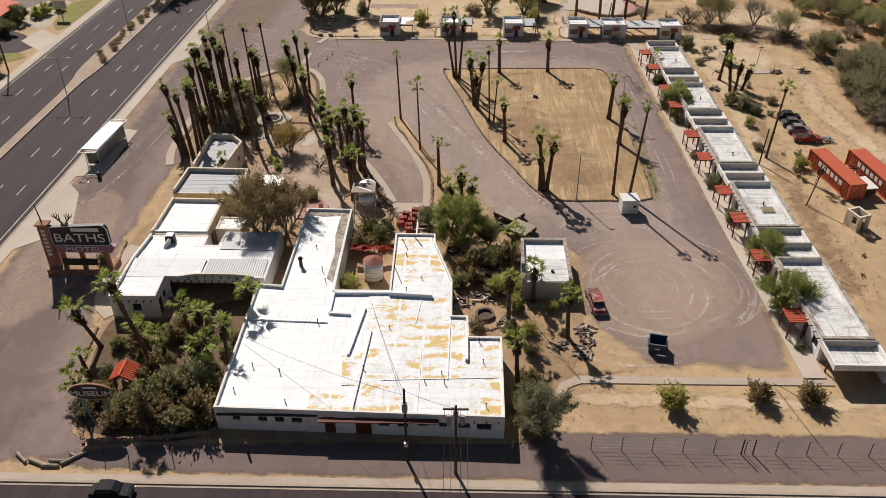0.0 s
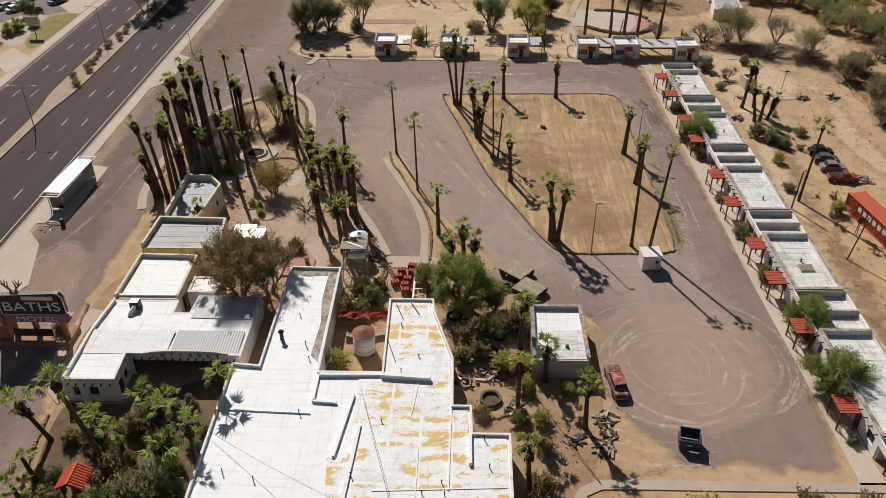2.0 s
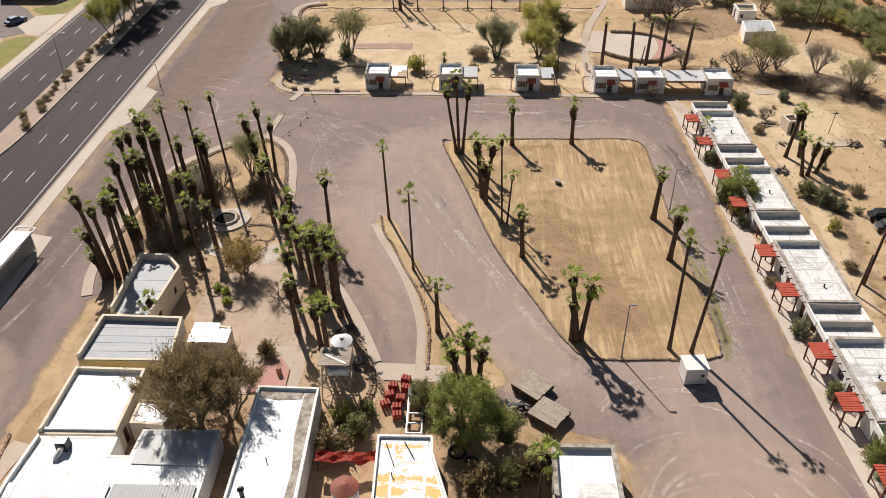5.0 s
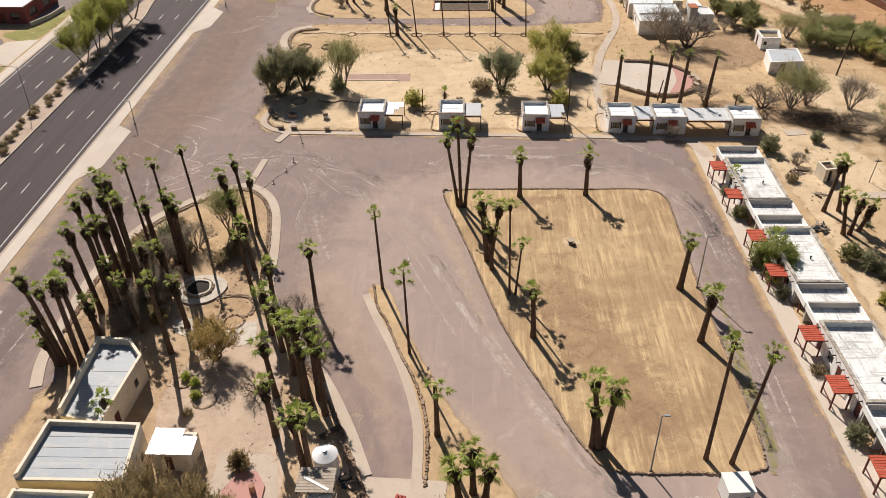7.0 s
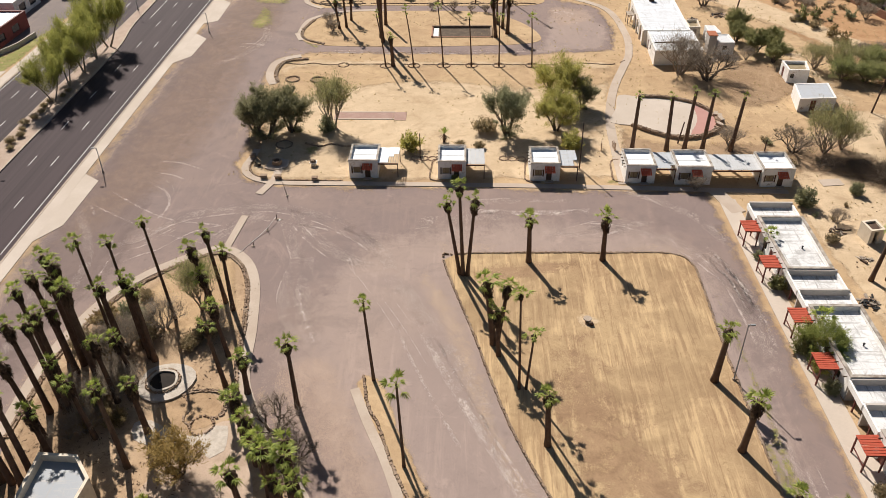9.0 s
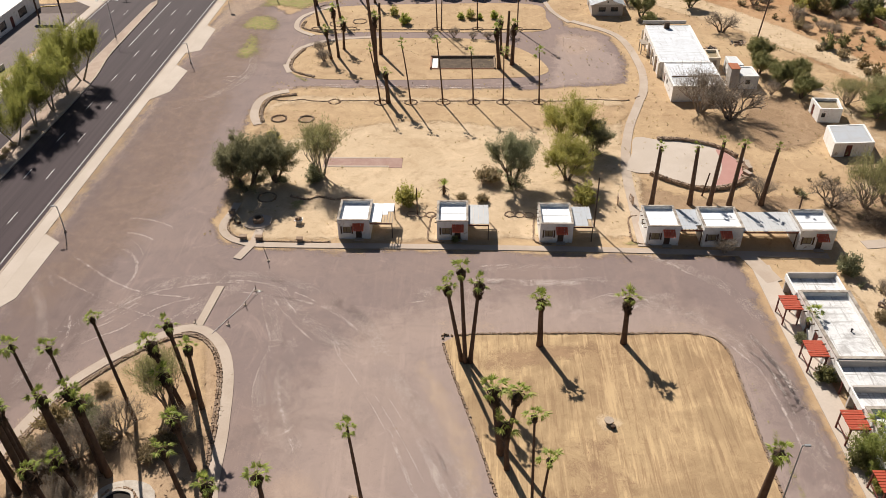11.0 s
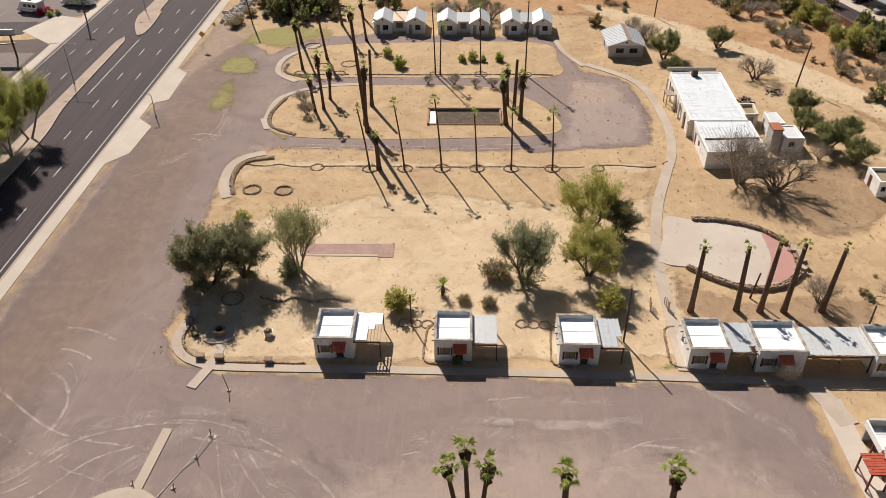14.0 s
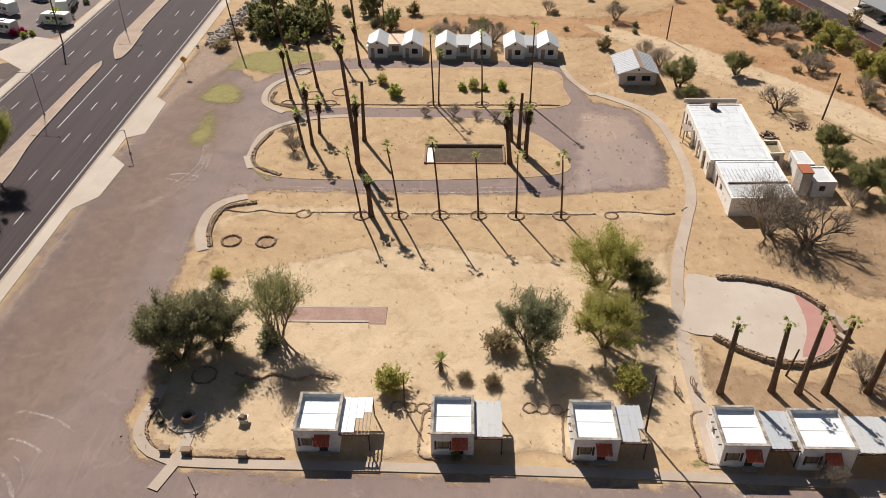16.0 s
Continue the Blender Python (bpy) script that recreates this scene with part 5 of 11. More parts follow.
# stone edgings
stone_wall([(-47.4, 121), (-47.2, 132), (-45.0, 141), (-42, 146), (-37.9, 150.4), (-34.2, 152.4), (-31, 150.6), (-28.8, 146), (-27.4, 138), (-26, 128), (-21.5, 120), (-17, 113), (-13.9, 107), (-11.5, 101), (-9.2, 96)], 0.38, 0.6, "low fieldstone wall round the palm grove", rows=2)
stone_wall([(-4.5, 151.3), (-3, 152.6), (5, 153.0), (16, 153.1), (24.6, 153.1), (27.1, 151), (27.4, 146), (27.2, 135), (27.4, 120), (27.5, 105), (26, 102.2), (20, 101.9), (13.2, 102), (10.5, 104.5), (7.3, 112), (3.0, 122.8), (-1, 138)], 0.34, 0.28, "row of small stones edging the dead lawn", True)
stone_wall([(-12.6, 130), (-11.8, 126), (-10.3, 122.8), (-8.6, 118), (-6.6, 113.4), (-5.3, 108.6), (-4.9, 104), (-5.0, 100)], 0.4, 0.4, "low stone edging along the drive island", rows=1)
stone_wall([(-34.9, 177.6), (-34.9, 175), (-33.8, 172.9), (-31.9, 171.8)], 0.3, 0.4, "low stone wall at the cottage corner")
stone_wall([(-29.4, 171.35), (-21.6, 171.2), (-20.2, 171.3)], 0.28, 0.32, "low stone edging before the cottages", curved=False)
stone_wall([(-36.8, 207), (-37.8, 211), (-37.6, 215), (-36.5, 216.9), (-33.0, 218.0)], 0.42, 0.6, "low stone wall round the garden corner", rows=2)
stone_wall([(-37.8, 216.3), (-34, 215.4), (-31.5, 215.9), (-28, 215.2), (-20, 215.5), (-8, 215.2), (4, 215.4), (14, 215.2), (20, 216), (26, 215.4), (29, 217.2)], 0.24, 0.2, "wandering low stone edging", gap=0.22)
stone_wall([(-35, 240), (-36.4, 234), (-35.4, 229), (-31, 226)], 0.4, 0.45, "low stone wall round the loop island", rows=2)
stone_wall([(-37.4, 256), (-37.2, 252), (-33, 249.4)], 0.4, 0.45, "low stone wall round the loop island", rows=2)
stone_wall([(-36.6, 250.9), (-20, 250.8), (-9, 250.7), (8, 250.8), (14, 250.6)], 0.34, 0.3, "row of stones along the loop island", gap=0.1)
stone_wall([(-27.5, 182.8), (-25, 182.0), (-23.5, 182.8), (-21, 181.9), (-19, 182.6), (-17, 182.2)], 0.4, 0.4, "scalloped low stone edging", gap=0.0)
stone_wall([(-46, 90), (-44.5, 78)], 0.35, 0.3, "stone edging beside the office", gap=0.1)
stone_wall([(-37.6, 54.2), (-40.4, 60.1), (-42.2, 65.7), (-43.0, 71.7)], 0.4, 0.5, "low stone wall round the front garden")
stone_wall([(-37, 54.2), (-30, 55.0), (-24.9, 55.8)], 0.4, 0.7, "low stone wall before the front garden", rows=1)


def stone_ring(x, y, r, label="ring of stones on the ground", size=0.3, h=0.3, rows=1):
    stone_wall([(x + r * math.cos(k * math.tau / 10), y + r * math.sin(k * math.tau / 10)) for k in range(10)], size, h, label, True, rows=rows, name="stone_ring")


for x, y in ((-34.2, 208.2), (-29.4, 208.0)):
    stone_ring(x, y, 1.25, "ring of dark stones round bare soil", 0.42, 0.4)
    patch("ring_soil", [(x + 0.9 * math.cos(k * math.tau / 8), y + 0.9 * math.sin(k * math.tau / 8)) for k in range(8)], 0.06, M_yard, "dark bare soil in a stone ring", "ground", step=0.5)
for x, y, r in ((-34.3, 251.4, 1.1), (-30.1, 254.6, 1.7), (-25.4, 256, 1.5), (-26.8, 251.3, 1.2), (-34.0, 265.5, 1.6), (-8.2, 250.9, 1.2), (0.4, 250.9, 1.2), (8.9, 250.9, 1.2),
                (-17.2, 214.6, 1.1), (-11.8, 214.7, 1.1), (-6.1, 214.8, 1.2), (-0.7, 214.8, 1.1), (4.6, 214.8, 1.1), (10.9, 214.8, 1.1), (-25.5, 215, 1.0), (-31, 182.5, 1.3), (-28.4, 110.4, 1.2), (-31.4, 113.0, 0.9), (18, 215, 0.9)):
    stone_ring(x, y, r, size=0.28, h=0.22)
for x0 in (-9.6, 4.2):
    for k in range(3):
        stone_ring(x0 + k * 1.35, 178.2 - 0.1 * k, 0.68, "chain of stone rings between the cottages", 0.24, 0.22)
for x0, y0, y1 in ((-7.0, 171.3, 178.2), (7.3, 171.0, 178.0), (20.4, 171, 178)):
    stone_wall([(x0 + 1.4, y1), (x0 + 0.3, y1 - 0.6), (x0, y1 - 3), (x0 - 0.1, y0 + 1.0), (x0 + 0.6, y0 + 0.2), (x0 + 2.0, y0)], 0.28, 0.28, "low stone edging beside a cottage")
# curved seat wall round the patio
stone_wall([(29.2, 200.6), (32.2, 200.4), (35.5, 199.4), (38.2, 197.7), (40.1, 194.9)], 0.42, 0.75, "curved dark stone wall round the patio", rows=2, name="stone_wall")
stone_wall([(26.1, 189.4), (27.9, 187.7), (30, 186.2), (32.2, 185.2), (34.6, 185.1), (36.8, 185.7), (38.6, 186.9), (39.9, 188.2)], 0.42, 0.75, "curved dark stone wall round the patio", rows=2, name="stone_wall")

# ---- main building ----
front = [(1.6, 2.5, 1.3, 2.0, "window"), (4.2, 5.2, 1.25, 1.95, "window"), (5.9, 6.9, 1.25, 1.95, "window"), (7.6, 8.7, 1.25, 1.95, "window"), (10.9, 12.0, 0.0, 2.2, "door"), (14.0, 15.6, 0.0, 2.3, "door"),
         (16.3, 17.4, 1.2, 2.0, "window"), (18.2, 19.3, 1.2, 2.0, "window"), (20.2, 21.2, 1.4, 2.0, "window"), (22.3, 23.2, 1.4, 2.0, "window"), (24.2, 25.4, 1.3, 2.0, "window"), (26.0, 27.5, 1.2, 2.0, "window")]
main_house = flat_house("museum_building", [(-24.7, 56.4), (4.0, 55.6), (4.1, 67.6), (0.5, 67.6), (0.4, 71.2), (-1.4, 71.2), (-1.5, 78.0), (-3.8, 86.1), (-3.9, 88.1), (-9.1, 88.1), (-8.9, 75.8), (-15.4, 75.8), (-15.5, 94.1), (-21.7, 94.3), (-21.9, 76.6), (-24.8, 76.9)],
                        3.05, 2.7, "long white flat-roofed adobe-style building with peeling roof coating", thick=0.22, openings={0: front}, roof=M_roof_white, category="building", roof_label="white coated roof with peeling ochre patches")
C0 = main_house.matrix_basis.translation


def roof_sheet(name, pts, z, mat, parent, label="", thick=0.05, origin=None):
    o = origin or parent.matrix_basis.translation
    bm = bmesh.new()
    q = [(p[0] - o.x, p[1] - o.y) for p in pts]
    hexa_n(bm, q, z - thick, z)
    return part(name, bm, mat, parent, label)


def hexa_n(bm, q, z0, z1):
    if area2([Vector((*p, 0)) for p in q]) < 0:
        q = q[::-1]
    lo, hi = [bm.verts.new((*p, z0)) for p in q], [bm.verts.new((*p, z1)) for p in q]
    bm.faces.new(lo[::-1])
    bm.faces.new(hi)
    for i in range(len(q)):
        j = (i + 1) % len(q)
        bm.faces.new((lo[i], lo[j], hi[j], hi[i]))


roof_sheet("roof_section", [(-11.0, 56.2), (3.65, 55.95), (3.7, 67.2), (0.1, 67.3), (0.0, 70.8), (-1.75, 70.9), (-1.85, 77.9), (-4.2, 86.0), (-4.3, 87.75), (-8.7, 87.75), (-8.6, 75.4), (-11.2, 75.4)], 2.78, M_roof_ochre, main_house, "peeling white roof with ochre foam patches", 0.09)
roof_sheet("roof_section", [(-15.5, 56.3), (-11.0, 56.2), (-11.0, 59.3), (-15.5, 59.4)], 2.765, M_roof_ochre, main_house, "peeling white roof corner with ochre patches", 0.08)
roof_sheet("roof_section", [(-12.5, 60), (-11.0, 60), (-11.0, 64.5), (-13.0, 64.5)], 2.762, M_roof_ochre, main_house, "peeling white roof edge", 0.08)
for a, b, w, h in (((-11.1, 56.3), (-10.4, 68.5), 0.35, 0.22), ((-12.4, 64.5), (-11.4, 72.6), 0.25, 0.22), ((-24.4, 70.4), (-15.4, 70.0), 0.12, 0.06), ((-8.9, 75.2), (-3.8, 74.8), 0.4, 0.5), ((-15.3, 75.3), (-8.9, 75.4), 0.3, 0.3),
                   ((-1.7, 61.0), (-1.6, 71.0), 0.14, 0.1), ((-4.6, 56.2), (-4.6, 66), 0.12, 0.06), ((-8.5, 60.8), (3.6, 61.4), 0.12, 0.05), ((-5.5, 70), (-5.0, 74.5), 0.12, 0.06), ((0.28, 63.8), (0.25, 67.5), 0.3, 0.4), ((-15.4, 71.6), (-15.4, 75.3), 0.25, 0.2), ((-15.4, 71.6), (-13.0, 71.4), 0.25, 0.2)):
    d = (Vector(b) - Vector(a)).normalized()
    nv = Vector((-d.y, d.x)) * w / 2
    roof_sheet("roof_ridge", [Vector(a) - nv, Vector(b) - nv, Vector(b) + nv, Vector(a) + nv], 2.79 + h, M_roof_white, main_house, "", h + 0.06)
# shallow canopy over the front doors
bm = bmesh.new()
box(bm, -14.2 - C0.x, 55.15 - C0.y, 2.35, -2.5 - C0.x, 55.75 - C0.y, 2.47)
part("canopy", bm, M_dark_red, main_house, "dark red timber canopy edge over the doors")
# ledge coloured dark to draw its shadow line along the wall
box_ = bmesh.new()
box(box_, -24.4 - C0.x, 55.9 - C0.y, 2.36, -14.4 - C0.x, 56.2 - C0.y, 2.44)
part("ledge", box_, M_dark_wood, main_house)


def vent_pipe(x, y, z, h=0.5, r=0.06, cap=True):
    root = thing("roof_vent", Matrix.Translation((x, y, z)), "small dark metal vent pipe on a white roof", "vent", "roof vents")
    part("pipe", tube(bmesh.new(), (0, 0, -0.05), (0, 0, h), r, r, 7), M_black, root)
    if cap:
        part("cap", tube(bmesh.new(), (0, 0, h), (0, 0, h + 0.1), r * 1.7, r * 0.6, 7), M_black, root)


for x, y in ((-17.8, 57.5), (-10.5, 62.4), (2.0, 63.6), (2.2, 57.2), (-2.3, 61.8), (-2.0, 60.4), (-6.9, 75.9), (-19.2, 61.8), (-22.2, 62.6), (-23.3, 59.0), (-8.3, 69), (-4.0, 60.5), (-16.5, 70), (-19, 85), (-17.5, 80), (-16.8, 77.8), (-7.4, 83.5), (-5.2, 78.4), (1.6, 66.9)):
    vent_pipe(x, y, 2.78, pr.uniform(0.3, 0.6), 0.05)
root = thing("flue", Matrix.Translation((-20.3, 81, 2.7)), "dark metal flue on the white wing roof", "flue")
part("pipe", tube(bmesh.new(), (0, 0, 0), (0, 0, 1.1), 0.22, 0.2, 10), M_black, root)
part("cowl", tube(bmesh.new(), (0, 0, 1.1), (0, 0, 1.4), 0.34, 0.12, 10), M_black, root)
# roof pipe lying down on the north part
for a, b in (((-8.2, 87.2), (-7.3, 84.6)), ((-9.05, 82), (-7.6, 77.5)), ((-6.5, 87.4), (-5.5, 85.4))):
    root = thing("roof_conduit", Matrix.Translation((*a, 2.86)), "thin dark conduit lying on the roof", "conduit", "roof conduits")
    part("pipe", tube(bmesh.new(), (0, 0, 0), (b[0] - a[0], b[1] - a[1], 0.02), 0.05, 0.05, 6), M_black, root)

roof_sheet("roof_edge", [(-16.75, 78.5), (-15.85, 77.5), (-15.85, 93.7), (-16.9, 93.7), (-17.0, 88), (-16.5, 84)], 2.735, M_coping, main_house, "bare brown weathered roof edge", 0.03)
roof_sheet("roof_edge", [(-21.3, 93.0), (-19.4, 92.6), (-17.0, 92.8), (-17.0, 93.7), (-21.3, 93.8)], 2.734, M_coping, main_house, "bare brown weathered roof edge", 0.03)

# ---- office and yellow rooms ----
office = flat_house("office_building", [(-41.8, 74.0), (-36.2, 74.0), (-36.4, 78.0), (-24.2, 77.8), (-24.2, 81.8), (-24.2, 88.6), (-31.6, 88.6), (-31.8, 85.4), (-33.6, 85.4), (-33.6, 87.6), (-41.2, 87.6), (-41.8, 82)], 3.15, 2.75,
                    "white stucco office building with a shaped parapet and low roofs", openings={0: [(0.8, 1.6, 0.8, 2.0, "window"), (2.6, 3.6, 0.9, 2.0, "window")], 1: [(0.6, 1.7, 0.0, 2.1, "door"), (2.3, 3.2, 0.9, 1.9, "window")], 2: [(0.5, 11.7, 0.0, 2.25, "gap")]}, roof=M_roof_pale, low=(3, 4, 5, 6, 7, 8, 9))
CO = office.matrix_basis.translation
for pts, z0, z1, mat, lab in (([(-41.5, 82.0), (-32.3, 82.0), (-32.3, 78.3), (-41.5, 78.3)], 2.95, 2.78, M_roof_white, "white corrugated roof slope"), ([(-32.0, 82.0), (-24.6, 82.0), (-24.6, 78.2), (-32.0, 78.2)], 2.95, 2.78, M_sheet, "weathered corrugated roof slope")):
    bm = bmesh.new()
    (x0, y1), (x1, _), (_, y0) = pts[0], pts[1], pts[2]
    nrib = int((x1 - x0) / 0.15)
    rows = []
    for k in range(nrib + 1):
        xx, up = x0 + (x1 - x0) * k / nrib - CO.x, 0.04 * (k % 2)
        rows.append([bm.verts.new(p) for p in ((xx, y0 - CO.y, z1 - 0.06), (xx, y1 - CO.y, z0 - 0.06), (xx, y1 - CO.y, z0 + up), (xx, y0 - CO.y, z1 + up))])
    for p, q in zip(rows, rows[1:]):
        for i in range(4):
            bm.faces.new((p[i], p[(i + 1) % 4], q[(i + 1) % 4], q[i]))
    part("roof_slope", bm, mat, office, lab)
roof_sheet("roof_section", [(-31.3, 88.3), (-24.5, 88.3), (-24.5, 84.2), (-31.3, 84.4)], 2.84, M_roof_grey, office, "grey felt flat roof", 0.06)
# raised scalloped parapet that carries the word
bm = bmesh.new()
nseg = 24
for k in range(nseg):
    xa, xb = -34.5 + 9.0 * k / nseg, -34.5 + 9.0 * (k + 1) / nseg
    h = lambda x: 0.10 + 0.30 * max(0.0, 1 - ((x + 30.0) / 4.2) ** 4)
    hexa(bm, [(xa - CO.x, 77.93 - CO.y, 3.15), (xb - CO.x, 77.93 - CO.y, 3.15), (xb - CO.x, 78.15 - CO.y, 3.15), (xa - CO.x, 78.15 - CO.y, 3.15)],
         [(xa - CO.x, 77.93 - CO.y, 3.15 + h(xa)), (xb - CO.x, 77.93 - CO.y, 3.15 + h(xb)), (xb - CO.x, 78.15 - CO.y, 3.15 + h(xb)), (xa - CO.x, 78.15 - CO.y, 3.15 + h(xa))])
part("parapet", bm, M_cream_wall, office)


def beam_ends(parent, x0, x1, y, z, n, origin, length=0.35):
    """Projecting round roof beams along a wall."""
    for k in range(n):
        x = x0 + (x1 - x0) * k / (n - 1)
        part("beam_end", tube(bmesh.new(), (x - origin.x, y + 0.15 - origin.y, z), (x - origin.x, y - length - origin.y, z), 0.08, 0.075, 7), M_dark_wood, parent)


beam_ends(office, -35.6, -24.8, 77.9, 2.55, 14, CO)
beam_ends(office, -41.2, -36.8, 74.0, 2.45, 6, CO)
beam_ends(main_house, -9.5, 3.4, 55.65, 2.25, 12, C0, 0.2)


def lettering(text, m, size, mat, parent, name="lettering", depth=0.03):
    cu = bpy.data.curves.new(name, "FONT")
    cu.body, cu.size, cu.extrude = text, size, depth
    cu.align_x, cu.align_y = "CENTER", "CENTER"
    tmp = bpy.data.objects.new(name, cu)
    scene.collection.objects.link(tmp)
    dg = bpy.context.evaluated_depsgraph_get()
    me = bpy.data.meshes.new_from_object(tmp.evaluated_get(dg))
    bpy.data.objects.remove(tmp)
    me.materials.clear()
    me.materials.append(mat)
    ob = new(name, me)
    ob.parent = parent
    ob.matrix_basis = m
    return ob


for k, ch in enumerate("COTTAGES"):
    x = -33.4 + 6.9 * k / 7
    z = 2.98 + 0.18 * (1 - ((k - 3.5) / 3.5) ** 2)
    lettering(ch, Matrix.Translation((x - CO.x, 77.74 - CO.y, z)) @ pose(0, 0, 0, 90, 0, 0), 0.62, M_black, office)
root = thing("roof_cooler", Matrix.Translation((-38.2, 86.2, 2.75)), "dark square evaporative cooler with a white duct elbow", "cooler")
part("casing", box(bmesh.new(), -0.55, -0.5, 0, 0.55, 0.5, 1.0, taper=0.06), M_black, root)
part("duct", pipe(bmesh.new(), [(0, -0.4, 0.5), (0.05, -0.8, 0.5), (-0.1, -1.2, 0.35), (-0.25, -1.6, 0.05)], [0.25, 0.28, 0.26, 0.22], 9), M_white_paint, root, "white round duct")
part("lid", box(bmesh.new(), -0.45, -0.4, 1.0, 0.45, 0.4, 1.05), M_steel, root)

M_seam = rough_mat("tarred_seam", (0.13, 0.13, 0.135), (0.22, 0.22, 0.22), 0.8, 6.0)
yroom = flat_house("yellow_room_block", [(-41.4, 87.9), (-33.8, 87.9), (-33.8, 96.4), (-41.2, 96.6)], 3.2, 2.7, "cream and yellow plaster room with white ribbed roof", wall=M_cream_wall, roof=M_roof_pale,
                   openings={1: [(1.0, 1.9, 0.0, 2.1, "door"), (4.2, 5.2, 0.9, 1.9, "window")]}, low=(0,))
yroom2 = flat_house("yellow_room_block", [(-41.2, 97.3), (-31.2, 97.3), (-31.9, 103.6), (-40.9, 103.9)], 4.1, 3.45, "cream and yellow plaster room with weathered grey roof", wall=M_cream_wall, roof=M_roof_slate, openings={1: [(1.5, 2.4, 0.0, 2.1, "door"), (4, 5, 0.9, 1.9, "window")]}, low=(0,))
yroom3 = flat_house("yellow_room_block", [(-40.9, 105.6), (-36.0, 104.6), (-35.2, 113.4), (-37.3, 116.0), (-41.0, 116.2)], 3.6, 2.75, "cream plaster room with sunken stained roof", wall=M_cream_wall, roof=M_roof_slate, openings={1: [(1.6, 2.5, 0.0, 2.1, "door"), (6.2, 7.0, 1.2, 2.2, "window")]}, low=(0,))
for h, lines, z in ((yroom2, (98.6, 99.9, 101.0, 102.3), 3.45), (yroom3, (107.4, 109.6, 111.7), 2.75)):
    o = h.matrix_basis.translation
    for y in lines:
        x0, x1 = (-40.6, -32.0) if h is yroom2 else (-40.5, -36.0)
        part("roof_seam", box(bmesh.new(), x0 - o.x, y - o.y, z - 0.01, x1 - o.x, y + 0.035 - o.y, z + 0.012), M_seam, h, "dark roofing seam")
for h, pts in ((yroom, [(-41.0, 88.3), (-34.2, 88.3), (-34.2, 88.55), (-41.0, 88.55)]),):
    roof_sheet("roof_edge", pts, 2.95, M_roof_white, h, "", 0.25)
o = yroom2.matrix_basis.translation
part("yellow_face", box(bmesh.new(), -41.1 - o.x, 97.24 - o.y, 0, -31.3 - o.x, 97.297 - o.y, 3.4), M_yellow_wall, yroom2, "yellow plaster south face")
o = yroom3.matrix_basis.translation
bm = bmesh.new()
q = [(-40.8, 105.52), (-36.1, 104.56), (-36.1, 104.617), (-40.8, 105.576)]
hexa(bm, [(x - o.x, y - o.y, 0) for x, y in q], [(x - o.x, y - o.y, 2.72) for x, y in q])
part("yellow_face", bm, M_yellow_wall, yroom3, "yellow plaster south face")
# the long garden wall towards the highway lot
for a, b in (((-42.4, 87), (-42.1, 97)), ((-42.1, 97), (-41.6, 105)), ((-41.6, 105), (-41.3, 111))):
    d = (Vector(b) - Vector(a)).normalized()
    nv = Vector((-d.y, d.x)) * 0.1
    bm = bmesh.new()
    q = [Vector(a) + nv, Vector(a) - nv, Vector(b) - nv, Vector(b) + nv]
    hexa_n(bm, [tuple(p) for p in q], 0, 1.1)
    setting("garden_wall", bm, M_cream_wall, "low cream plaster garden wall", "wall")
store = flat_house("store_shed", [(-30.7, 101.4), (-27.2, 101.2), (-26.8, 103.8), (-30.7, 104.1)], 2.6, 2.5, "small white-roofed store shed", wall=M_cream_wall, openings={0: [(1.2, 2.0, 0, 2.0, "door")]}, category="shed")
for k in range(6):
    x = -30.95 + k * 0.72
    roof_sheet("roof_sheet", [(x, 101.05), (x + 0.70, 101.02), (x + 0.70, 104.2 if k < 4 else 103.2), (x, 104.25 if k < 4 else 103.2)], 2.69 - 0.02 * (k % 2), M_sheet_white, store, "dented white sheet roofing", 0.05)
flat_house("store_shed", [(-33.3, 89.5), (-29.9, 89.3), (-29.6, 92.4), (-33.3, 92.6)], 2.6, 2.5, "small cream store with white roof", wall=M_cream_wall, openings={0: [(1.2, 2.0, 0, 2.0, "door")]}, category="shed")
pump = flat_house("pump_house", [(6.9, 78.3), (12.9, 78.3), (12.9, 87.2), (7.2, 87.2)], 3.0, 2.55, "square white building with a worn white roof", wall=M_block, roof=M_roof_white, openings={3: [(1.5, 2.4, 0, 2.1, "door"), (4, 5, 1.0, 2.0, "window")]}, low=(0,), cap=M_coping)
roof_sheet("roof_panel", [(8.6, 78.5), (12.55, 78.5), (12.5, 83.2), (9.2, 83.2)], 2.62, M_roof_worn, pump, "stained roof panel", 0.05)
vent_pipe(10.7, 80.4, 2.62, 0.25, 0.2, False)

# ---- motel room row ----
def row_x(y):
    return 38.9 - 0.0235 * (y - 65)


